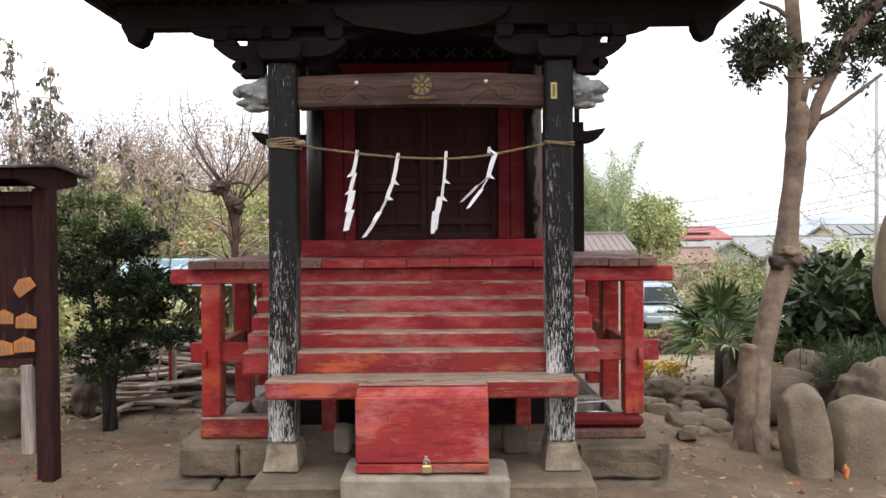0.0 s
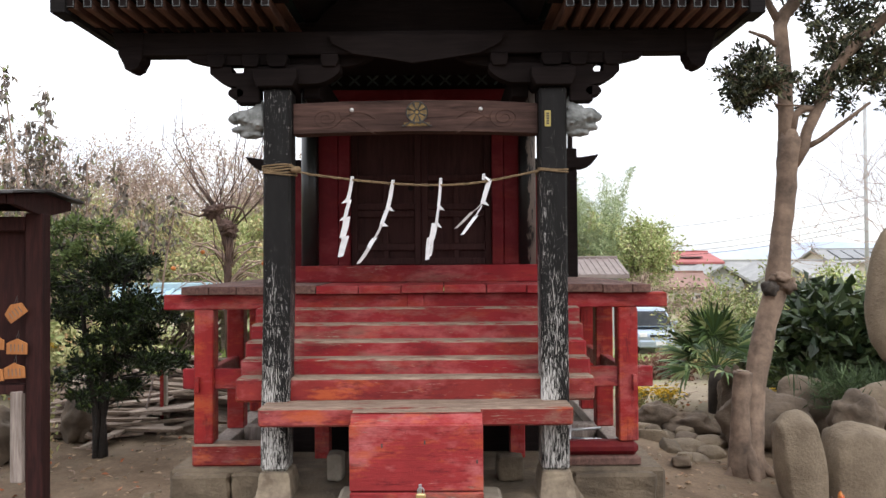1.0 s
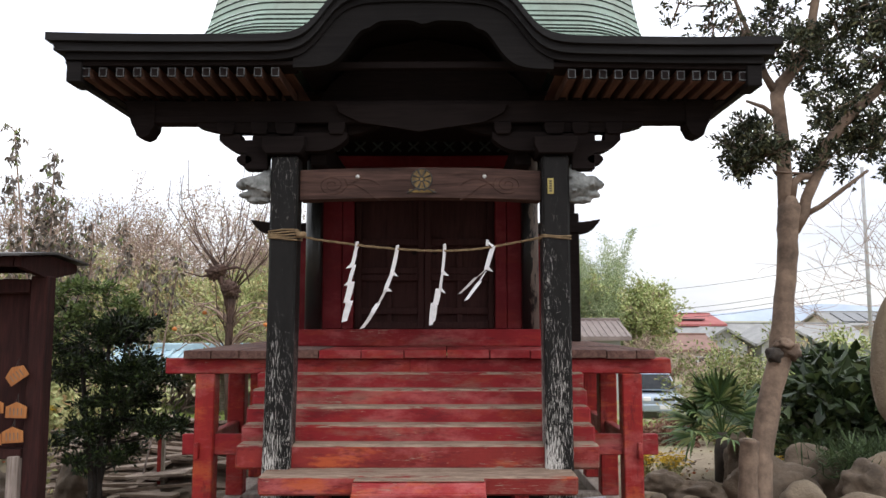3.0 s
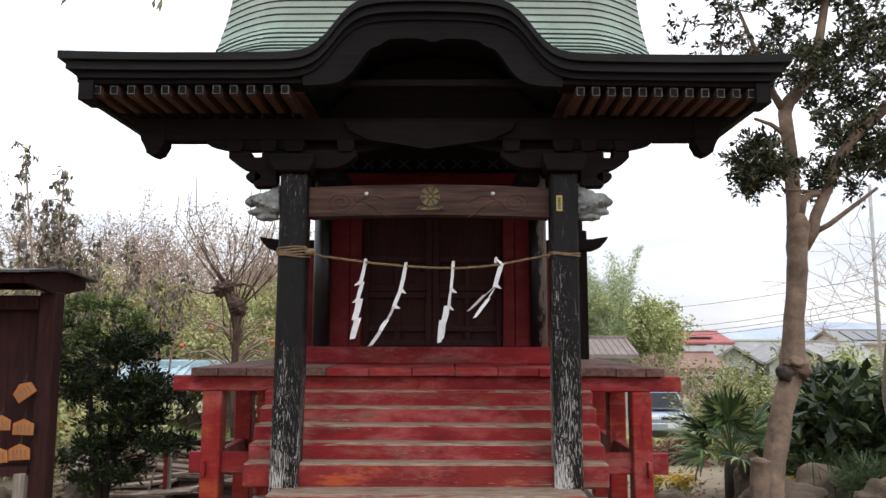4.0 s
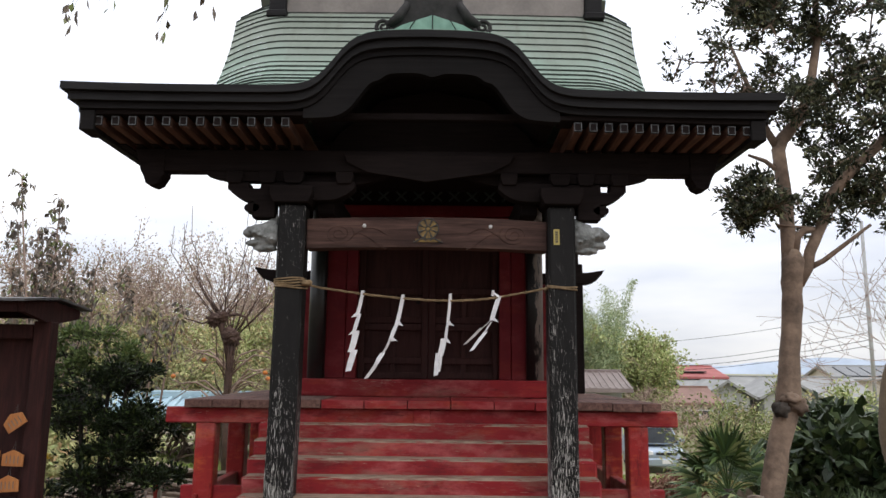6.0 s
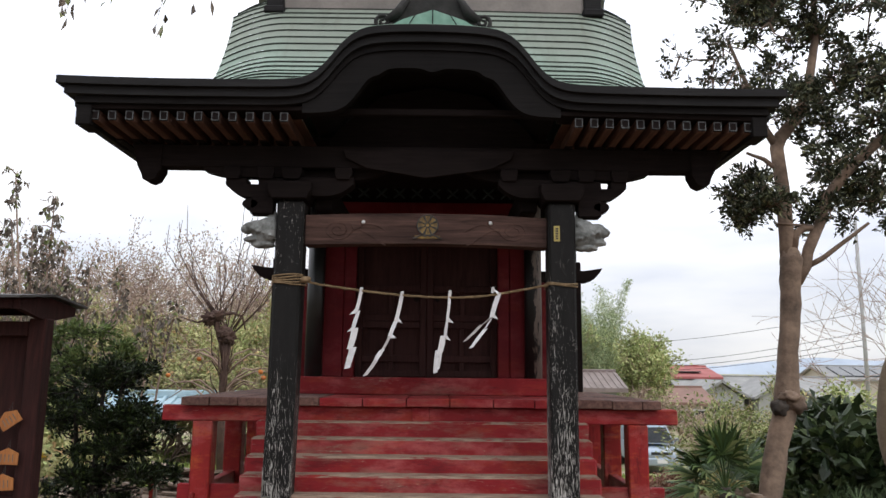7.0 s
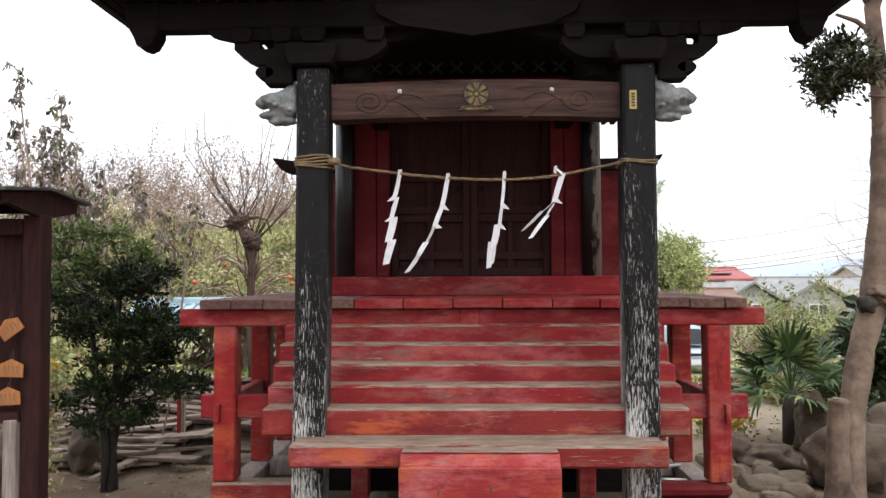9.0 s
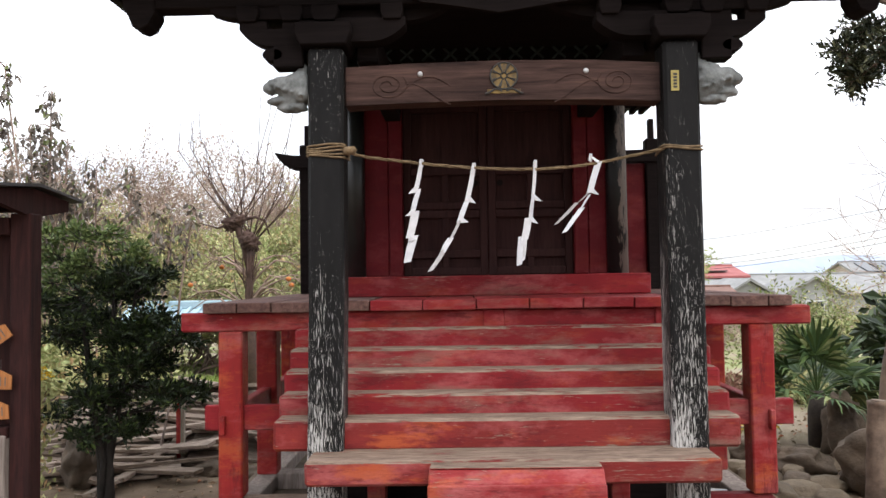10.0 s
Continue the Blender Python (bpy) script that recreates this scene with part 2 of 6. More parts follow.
def verdigris():
    m = Mat("green_copper_patina", 0.62, 0.15)
    z = m.axis(2, "Object")
    green = m.mix(m.noise(6, 4, 0.6, (1, 1, 1)), (0.140, 0.225, 0.175), (0.265, 0.36, 0.295))
    brown = m.mix(m.noise(4, 3), (0.130, 0.145, 0.115), (0.215, 0.23, 0.19))
    h = m.math("ADD", m.ramp(z, 2.85, 3.75), m.math("MULTIPLY", m.math("SUBTRACT", m.noise(2.2, 4, 0.6, (1, 0.6, 0.35)), 0.5), 1.3))
    c = m.mix(m.ramp(h, 0.25, 0.95, 0.0, 0.8), green, brown)
    c = m.mix(m.math("MULTIPLY", m.ramp(m.noise(16, 4, 0.7, (3, 0.4, 0.4)), 0.58, 0.75), 0.45), c, (0.10, 0.14, 0.11))
    c = m.mix(m.ramp(m.noise(5, 6, 0.75, (2.2, 0.25, 0.25)), 0.52, 0.70, 0, 0.55), c, (0.115, 0.118, 0.088))
    c = m.mix(m.ramp(m.noise(9, 6, 0.8, (1.6, 0.5, 0.5)), 0.62, 0.70, 0, 0.5), c, (0.34, 0.42, 0.36))
    return m.done(c, m.noise(22, 3), 0.1, 0.004)


def peeled_column():
    """Black lacquer that has come off in one long ragged patch of bare grey wood."""
    m = Mat("black_column_with_bare_patch", 0.5, 0.0, 0.3)
    edge = m.math("ADD", m.axis(0), m.math("MULTIPLY", m.math("SUBTRACT", m.noise(6, 5, 0.7, (1, 1, 0.45)), 0.5), 0.22))
    f = m.math("MULTIPLY", m.ramp(edge, 0.795, 0.800), m.ramp(m.noise(11, 6, 0.75, (2, 2, 0.4)), 0.40, 0.44))
    bare = m.mix(m.noise(9, 6, 0.7, (4, 4, 0.4)), (0.085, 0.066, 0.055), (0.21, 0.175, 0.15))
    black = m.mix(m.noise(8, 4), (0.006, 0.006, 0.006), (0.014, 0.014, 0.013))
    return m.done(m.mix(f, black, bare), m.math("MULTIPLY", f, -0.5), 0.5, 0.006, m.ramp(f, 0, 1, 0.4, 0.9))


COPPER = verdigris()
COLUMN_BARE = peeled_column()
PATINA = plain("bright_green_patina", (0.115, 0.245, 0.185), (0.20, 0.37, 0.285), 8, 0.65, 0.1)
COLUMN = plain("dark_lacquered_column", (0.0075, 0.0085, 0.008), (0.017, 0.019, 0.0175), 7, 0.33, 0.15)


def dirt():
    m = Mat("bare_earth_and_grass", 0.95, 0, 0.2)
    big, mid, fine = m.noise(0.35, 4), m.noise(2.1, 7, 0.72), m.noise(38, 6, 0.75)
    c = m.mix(m.ramp(mid, 0.35, 0.68), (0.090, 0.061, 0.038), (0.215, 0.153, 0.100))
    c = m.mix(m.ramp(fine, 0.42, 0.72, 0, 0.7), c, (0.080, 0.052, 0.036))
    c = m.mix(m.ramp(m.noise(0.9, 4), 0.5, 0.62, 0, 0.6), c, (0.155, 0.124, 0.086))
    y = m.axis(1)
    grass = m.mix(m.noise(7, 5, 0.7), (0.10, 0.16, 0.04), (0.33, 0.33, 0.14))
    c = m.mix(m.ramp(y, 6.5, 9.5, 0, 0.7), c, m.mix(mid, (0.26, 0.205, 0.14), (0.46, 0.40, 0.30)))
    f = m.math("MULTIPLY", m.ramp(y, 8.0, 10.5, 0, 0.85), m.ramp(m.noise(0.55, 4, 0.6), 0.44, 0.56))
    c = m.mix(f, c, grass)
    return m.done(c, m.math("ADD", m.math("MULTIPLY", mid, 0.6), m.math("MULTIPLY", fine, 0.4)), 0.6, 0.03)


EARTH = dirt()
L_DARK = leafy("glossy_dark_green_leaf", (0.007, 0.014, 0.005), (0.028, 0.046, 0.013), (0.09, 0.13, 0.035), 0.5, 0.25)
L_TREE = leafy("tree_leaf", (0.014, 0.020, 0.010), (0.055, 0.062, 0.026), (0.20, 0.20, 0.10), 0.5, 0.25)
L_OLIVE = leafy("olive_autumn_leaf", (0.25, 0.27, 0.11), (0.56, 0.54, 0.26), (0.52, 0.34, 0.18), 0.7)
L_BROWN = leafy("dry_brown_leaf", (0.27, 0.19, 0.145), (0.54, 0.42, 0.34), (0.44, 0.43, 0.26), 0.8)
L_DROOP = leafy("withered_drooping_leaf", (0.09, 0.075, 0.066), (0.25, 0.21, 0.17), (0.20, 0.24, 0.09), 0.7)
L_FRESH = leafy("yellow_green_leaf", (0.23, 0.29, 0.10), (0.50, 0.54, 0.24), (0.56, 0.50, 0.25), 0.6)
# far bamboo: distance haze is put into the leaf colour, paler and greyer
L_BAMBOO = leafy("hazed_bamboo_leaf", (0.20, 0.27, 0.13), (0.45, 0.51, 0.29), (0.54, 0.55, 0.34), 0.6)
L_PALM = leafy("palm_leaf", (0.028, 0.058, 0.020), (0.12, 0.18, 0.055), (0.24, 0.27, 0.11), 0.5, 0.25)
L_GARDEN = leafy("garden_shrub_leaf", (0.12, 0.15, 0.05), (0.34, 0.38, 0.15), (0.44, 0.38, 0.18), 0.6)
L_GRASS = leafy("dark_grass_blade", (0.03, 0.055, 0.02), (0.09, 0.13, 0.05), None, 0.6)
L_RUSSET = leafy("russet_shrub_leaf", (0.16, 0.07, 0.05), (0.26, 0.14, 0.09), (0.2, 0.17, 0.09), 0.7)
L_LITTER = leafy("fallen_leaf", (0.20, 0.13, 0.08), (0.40, 0.28, 0.18), (0.42, 0.12, 0.05), 0.8)
F_YELLOW = leafy("yellow_chrysanthemum_petal", (0.65, 0.42, 0.02), (0.80, 0.58, 0.06), None, 0.6)
F_ORANGE = leafy("orange_fruit_skin", (0.40, 0.10, 0.025), (0.55, 0.18, 0.04), None, 0.5)


# ---- mesh tools ----
def thing(name, at, label, category, group="", kind=""):
    ob = tagged(new(name), label, category, group, kind)
    ob.location = at
    ob.empty_display_size = 0.05
    return ob


def root_at(ob):
    return Vector(ob.location) if ob.parent is None else root_at(ob.parent)


def mesh_of(name, bm, material, smooth=False):
    me = bpy.data.meshes.new(name)
    bmesh.ops.recalc_face_normals(bm, faces=bm.faces)
    bm.to_mesh(me)
    bm.free()
    me.materials.append(material)
    if smooth:
        me.shade_smooth()
    return me


def part(name, bm, material, parent, label="", smooth=False):
    """A bmesh in world metres becomes one mesh object under a thing or a part."""
    bmesh.ops.translate(bm, verts=bm.verts, vec=-root_at(parent))
    ob = tagged(new(name, mesh_of(name, bm, material, smooth)), label)
    ob.parent = parent
    return ob


def solo(name, bm, material, at, label, category="", group="", kind="", smooth=False):
    """A thing that is one mesh."""
    bmesh.ops.translate(bm, verts=bm.verts, vec=-Vector(at))
    ob = tagged(new(name, mesh_of(name, bm, material, smooth)), label, category, group, kind)
    ob.location = at
    return ob


def raw(name, verts, faces, material, parent=None, at=(0, 0, 0), label="", category="", group="", kind="", smooth=False):
    """Many small pieces as one mesh, from computed arrays in world metres."""
    base = root_at(parent) if parent else Vector(at)
    me = bpy.data.meshes.new(name)
    v = np.asarray(verts, dtype=float) - np.array(base)
    me.from_pydata(v.tolist(), [], [list(map(int, f)) for f in faces])
    me.materials.append(material)
    if smooth:
        me.shade_smooth()
    ob = tagged(new(name, me), label, category, group, kind)
    if parent:
        ob.parent = parent
    else:
        ob.location = at
    return ob


def box(x0, x1, y0, y1, z0, z1, bevel=0.006, bm=None, wob=0.0):
    own = bmesh.new()
    bmesh.ops.create_cube(own, size=1)
    for v in own.verts:
        v.co = Vector(((x0 + x1) / 2 + v.co.x * (x1 - x0), (y0 + y1) / 2 + v.co.y * (y1 - y0), (z0 + z1) / 2 + v.co.z * (z1 - z0)))
        if wob:
            v.co += Vector([random.uniform(-wob, wob) for _ in range(3)])
    if bevel:
        bmesh.ops.bevel(own, geom=list(own.edges), offset=bevel, segments=1, affect="EDGES")
    if bm is None:
        return own
    join(bm, own)
    return bm


def join(bm, other):
    me = bpy.data.meshes.new("tmp")
    other.to_mesh(me)
    other.free()
    bm.from_mesh(me)
    bpy.data.meshes.remove(me)


def prism(pts, y0, y1, bevel=0.0, axis="y"):
    """A flat outline in x and z, given thickness along y (or an outline in y and z along x)."""
    bm = bmesh.new()
    at = (lambda a, b, c: (a, c, b)) if axis == "y" else (lambda a, b, c: (c, a, b))
    front = [bm.verts.new(at(a, b, y0)) for a, b in pts]
    back = [bm.verts.new(at(a, b, y1)) for a, b in pts]
    bm.faces.new(front)
    bm.faces.new(back[::-1])
    n = len(pts)
    for i in range(n):
        bm.faces.new((front[i], back[i], back[(i + 1) % n], front[(i + 1) % n]))
    if bevel:
        bmesh.ops.bevel(bm, geom=list(bm.edges), offset=bevel, segments=1, affect="EDGES")
    return bm


def tube_data(pts, radii, n=6):
    """Rings along a line: vertices and faces of a tapered tube with closed ends."""
    pts = [Vector(p) for p in pts]
    verts, faces = [], []
    side = None
    for i, p in enumerate(pts):
        d = (pts[min(i + 1, len(pts) - 1)] - pts[max(i - 1, 0)]).normalized()
        ref = side if side is not None else (Vector((0, 0, 1)) if abs(d.z) < 0.8 else Vector((1, 0, 0)))
        a = (ref - d * ref.dot(d)).normalized()
        side = a
        b = d.cross(a)
        for k in range(n):
            t = 2 * math.pi * k / n
            verts.append(p + (a * math.cos(t) + b * math.sin(t)) * radii[i])
    for i in range(len(pts) - 1):
        for k in range(n):
            faces.append((i * n + k, i * n + (k + 1) % n, (i + 1) * n + (k + 1) % n, (i + 1) * n + k))
    faces.append(tuple(range(n))[::-1])
    faces.append(tuple((len(pts) - 1) * n + k for k in range(n)))
    return verts, faces


def tube(pts, radii, n=8):
    v, f = tube_data(pts, radii, n)
    bm = bmesh.new()
    vs = [bm.verts.new(p) for p in v]
    for q in f:
        bm.faces.new([vs[i] for i in q])
    return bm


def tubes(lines, n=4):
    verts, faces = [], []
    for pts, radii in lines:
        v, f = tube_data(pts, radii, n)
        o = len(verts)
        verts += [tuple(p) for p in v]
        faces += [tuple(i + o for i in q) for q in f]
    return verts, faces


def ball(at, r, squash=(1, 1, 1), rough=0.15, sub=3, seed=0.0, freq=1.3):
    """A lump: an icosphere pushed in and out by noise."""
    bm = bmesh.new()
    bmesh.ops.create_icosphere(bm, subdivisions=sub, radius=1)
    for v in bm.verts:
        p = v.co.copy()
        k = 1 + rough * noise.noise(p * freq + Vector((seed, seed * 1.7, -seed))) + rough * 0.4 * noise.noise(p * freq * 3.1 + Vector((seed, 0, seed)))
        v.co = Vector((p.x * squash[0], p.y * squash[1], p.z * squash[2])) * (k * r) + Vector(at)
    return bm


def gnarl(bm, amp, freq):
    """Uneven bark: push a tube's skin in and out."""
    bmesh.ops.subdivide_edges(bm, edges=list(bm.edges), cuts=2, use_grid_fill=True)
    bm.normal_update()
    for v in bm.verts:
        p = v.co
        v.co = p + v.normal * amp * (noise.noise(p * freq) + 0.5 * noise.noise(p * freq * 2.7))
    return bm


def chipped(bm, amp=0.010, cuts=7):
    """Worn stone or concrete: finer mesh, its faces uneven and its edges chipped."""
    bmesh.ops.subdivide_edges(bm, edges=list(bm.edges), cuts=cuts, use_grid_fill=True)
    bm.normal_update()
    for v in bm.verts:
        p = v.co
        v.co = p + v.normal * amp * (noise.noise(p * 5.3) + 0.8 * noise.noise(p * 17) - 0.3)
    return bm


rng = np.random.default_rng(7)


def leaf_cards(centres, dirs, length, width, spread=0.5, fold=0.25):
    """Small folded leaves, each two triangles on its own midrib."""
    c = np.asarray(centres, dtype=float)
    n = len(c)
    d = np.asarray(dirs, dtype=float) + rng.normal(0, spread, (n, 3))
    d /= np.linalg.norm(d, axis=1)[:, None] + 1e-9
    r = rng.normal(0, 1, (n, 3))
    s = np.cross(d, r)
    s /= np.linalg.norm(s, axis=1)[:, None] + 1e-9
    up = np.cross(s, d)
    ln = length * rng.uniform(0.6, 1.25, (n, 1))
    wd = width * rng.uniform(0.6, 1.2, (n, 1))
    v = np.empty((n, 4, 3))
    v[:, 0] = c
    v[:, 1] = c + d * ln * 0.5 + s * wd * 0.5 + up * wd * fold
    v[:, 2] = c + d * ln
    v[:, 3] = c + d * ln * 0.5 - s * wd * 0.5 + up * wd * fold
    b = np.arange(n)[:, None] * 4
    f = np.concatenate([np.hstack([b, b + 1, b + 2]), np.hstack([b, b + 2, b + 3])], axis=0)
    order = np.argsort(np.concatenate([np.arange(n), np.arange(n)]), kind="stable")
    return v.reshape(-1, 3), f[order]


def grow(base, direction, length, radius, depth, out, tips, bend=0.25, kids=3, shrink=0.66, up=0.1, spread=0.7, steps=4):
    """Branches by recursion; out takes the lines, tips the ends."""
    p, d = Vector(base), Vector(direction).normalized()
    pts, rad = [p.copy()], [radius]
    for i in range(steps):
        d = (d + Vector([random.gauss(0, bend) for _ in range(3)]) * 0.5 + Vector((0, 0, up))).normalized()
        p = p + d * (length / steps)
        pts.append(p.copy())
        rad.append(radius * (1 - 0.55 * (i + 1) / steps))
        if depth <= 1:
            tips.append((p.copy(), d.copy()))
    out.append((pts, rad))
    if depth > 0:
        for k in range(kids):
            i = random.randint(max(1, steps // 2), steps)
            e = (d + Vector([random.gauss(0, spread) for _ in range(3)])).normalized()
            grow(pts[i], e, length * shrink * random.uniform(0.7, 1.15), rad[i] * 0.7, depth - 1, out, tips, bend, kids, shrink, up, spread, steps)


def gz(x, y):
    """Height of the ground."""
    s = lambda a, b, v: (lambda t: t * t * (3 - 2 * t))(min(1, max(0, (v - a) / (b - a))))
    z = -0.22 - 0.11 * s(1.4, 2.6, x) * (1 - s(6.5, 8.0, y))
    z -= 1.76 * s(9.5, 27, y) * s(-6, 4, x) + 0.9 * s(10, 30, y) * (1 - s(-6, 4, x))
    if y < 30 and abs(x) < 12:
        z += 0.035 * noise.noise(Vector((x * 0.9, y * 0.9, 0.3))) + 0.012 * noise.noise(Vector((x * 3.7, y * 3.7, 1.3)))
    return z


# ---- ground ----
def ground():
    xs = np.concatenate([[-2600, -900, -300, -120, -60, -35, -22, -15], np.arange(-11, 11.01, 0.22), [15, 22, 35, 60, 120, 300, 900, 2600]])
    ys = np.concatenate([[-2600, -600, -120, -40, -15, -6], np.arange(-3, 14.01, 0.22), np.arange(15, 31, 1.0), [34, 40, 60, 120, 300, 900, 2600]])
    verts = [(x, y, gz(x, y)) for y in ys for x in xs]
    n = len(xs)
    faces = [(j * n + i, j * n + i + 1, (j + 1) * n + i + 1, (j + 1) * n + i) for j in range(len(ys) - 1) for i in range(n - 1)]
    raw("ground", verts, faces, EARTH, None, (0, 0, 0), "bare trodden brown earth with patches of grass", "ground", kind="structure", smooth=True)


ground()

# ---- stone footing of the shrine ----
footing = thing("stone_footing", (0, 4.6, -0.25), "low footing of grey stone blocks and concrete under the shrine", "footing", kind="structure")
part("slab", chipped(box(-0.93, 0.95, 4.32, 5.16, -0.40, 0.018, 0.02, wob=0.006), 0.008), STONE, footing)
part("slab", box(-1.60, 1.57, 5.17, 7.75, -0.40, 0.016, 0.02, wob=0.006), STONE, footing)
for x0, x1, y0, z0, z1 in [(-1.56, -1.19, 5.08, -0.19, 0.014), (-1.185, -0.94, 5.09, -0.19, 0.012), (-1.68, -1.30, 4.95, -0.42, -0.195), (-1.295, -0.94, 4.97, -0.42, -0.20),
                           (0.96, 1.50, 5.06, -0.20, 0.012), (0.96, 1.55, 4.92, -0.42, -0.21)]:
    part("block", chipped(box(x0, x1, y0, 5.165, z0, z1, 0.018, wob=0.010), 0.014), STONE, footing)

# ---- the shrine ----
shrine = thing("shrine", (0, 4.6, 0.02), "small old shrine with faded red paint, black posts, green copper roof", "shrine")
CX = 0.012


def foot_stone(x):
    pts = [(x - 0.105, 0.02), (x + 0.105, 0.02), (x + 0.088, 0.135), (x + 0.082, 0.165), (x - 0.082, 0.165), (x - 0.088, 0.135)]
    bm = prism(pts, 4.53, 4.82, 0.008)
    for v in bm.verts:
        if v.co.z > 0.1:
            v.co.y = 4.675 + (v.co.y - 4.675) * 0.72
    return bm


for px, lean in ((-0.775, 0.022), (0.792, 0.0)):
    part("base_stone", chipped(foot_stone(px - lean / 2), 0.006, 5), FOOT, shrine, "tapered pale stone foot of a post")
    bm = box(px - 0.078, px + 0.078, 4.60, 4.755, 0.165, 2.33, 0.014)
    bmesh.ops.bisect_plane(bm, geom=list(bm.verts) + list(bm.edges) + list(bm.faces), plane_co=(0, 0, 1.2), plane_no=(0, 0, 1))
    for v in bm.verts:
        v.co.x += lean * (min(v.co.z, 1.6) - 1.2) * 0.8 - lean * 0.1
    part("porch_post", bm, PEEL, shrine, "square post, black paint flaking off to white")

# steps
part("bottom_plank", box(-0.845, 0.862, 4.43, 4.66, 0.45, 0.555, 0.012, wob=0.003), RED_WORN, shrine, "thick red plank, grey where it is trodden")
for i, (y0, z1) in enumerate([(4.655, 0.680), (4.785, 0.772), (4.915, 0.862), (5.045, 0.953), (5.175, 1.047)]):
    part("step", box(-1.03 - 0.004 * i, 1.025 + 0.003 * i, y0, y0 + 0.26, z1 - 0.137, z1, 0.013, wob=0.003), RED_WORN if i == 0 else RED_STEP, shrine, "red timber step with paint worn off the edge")
part("riser_panel", box(-0.95, 0.95, 5.30, 5.33, 0.95, 1.135, 0.003), RED, shrine)
for x in (CX - 0.9, CX - 0.03, CX + 0.86):
    part("strut", box(x - 0.055, x + 0.055, 5.235, 5.30, 1.04, 1.133, 0.005), RED, shrine)
for x in (-0.66, 0.655):
    part("underfloor_post", box(x - 0.05, x + 0.05, 5.42, 5.52, 0.018, 0.92, 0.006), RED_POST, shrine)
# plain black board that closes off the space under the floor
part("underfloor_backing", box(-1.0, 1.0, 5.60, 5.63, 0.016, 1.13, 0.0), BLACK, shrine)

# veranda
part("front_beam", box(-1.66, 1.617, 5.25, 5.355, 1.035, 1.132, 0.008, wob=0.003), RED, shrine, "long red beam with overhanging ends")
for x in (-1.402, 1.362):
    part("side_beam", box(x - 0.05, x + 0.05, 5.36, 7.3, 1.035, 1.132, 0.006), RED, shrine)
    for y in (5.25, 5.98, 6.62, 7.2):
        part("veranda_post", box(x - 0.063, x + 0.063, y, y + 0.12, 0.10 if y > 5.5 else 0.165, 1.035, 0.008, wob=0.002), RED_POST, shrine)
    part("side_sill", box(x - 0.066, x + 0.066, 5.365, 7.35, 0.018, 0.10, 0.006), GREYWOOD, shrine, "grey weathered ground sill")
    part("side_rail", box(x - 0.03, x + 0.03, 5.37, 7.2, 0.52, 0.64, 0.006), RED, shrine)
part("front_sill", box(-1.475, -0.86, 5.235, 5.36, 0.020, 0.165, 0.012, wob=0.004), RED_WORN, shrine, "orange-red ground sill worn at its edges")
part("front_sill", box(0.89, 1.425, 5.24, 5.36, 0.075, 0.163, 0.03, wob=0.004), RED_SHADE, shrine, "dark brown-red ground sill")
part("sill_ledge", box(0.90, 1.43, 5.215, 5.36, 0.018, 0.072, 0.008, wob=0.004), PLANK_RED, shrine)
part("cross_sill", box(-1.33, -0.70, 5.95, 6.07, 0.018, 0.12, 0.006), GREYWOOD, shrine)
part("cross_sill", box(0.70, 1.29, 5.95, 6.07, 0.018, 0.12, 0.006), GREYWOOD, shrine)
for s, xa, xb in ((-1, -1.55, -0.98), (1, 1.0, 1.53)):
    part("mid_rail", box(xa, xb, 5.285, 5.335, 0.513, 0.645, 0.006, wob=0.002), RED, shrine, "red rail that passes through the corner post")
    xp = -1.435 if s < 0 else 1.395
    part("wedge", box(xp - 0.013, xp + 0.013, 5.215, 5.25, 0.50, 0.60, 0.004), RED_POST, shrine)
xs = [-1.528, -1.35, -1.17, -0.93, -0.66, -0.385, -0.11, 0.165, 0.44, 0.70, 0.96, 1.19, 1.38, 1.50]
for a, b in zip(xs[:-1], xs[1:]):
    dz = random.uniform(-0.003, 0.003)
    part("floor_board", box(a + 0.0025, b - 0.0025, 5.195 + random.uniform(-0.006, 0.006), 5.90, 1.134 + dz, 1.187 + dz, 0.004),
         RED if -0.9 < a < 0.8 else PLANK_RED, shrine)
for s in (-1, 1):
    xa, xb = (-1.53, -0.90) if s < 0 else (0.88, 1.50)
    for i in range(6):
        y = 5.905 + i * 0.24
        part("floor_board", box(xa, xb, y, y + 0.235, 1.134, 1.186, 0.004), PLANK_RED, shrine)

# sanctuary
part("floor_beam", box(-0.93, 0.968, 5.90, 6.06, 1.188, 1.312, 0.006), RED, shrine, "red threshold beam under the doors")
for x in (-0.848, 0.802):
    part("column", tube([(x, 6.05, 1.19), (x, 6.05, 2.75)], [0.066, 0.064], 20), COLUMN_BARE if x > 0 else COLUMN, shrine, "round black column with a bare patch" if x > 0 else "round lacquered black column", True)
for xa, xb in ((-0.79, -0.635), (-0.632, -0.545), (0.535, 0.622), (0.625, 0.745)):
    part("frame_board", box(xa, xb, 6.058 if xa in (-0.79, 0.625) else 6.05, 6.12, 1.312, 2.56, 0.006), RED_SHADE, shrine)
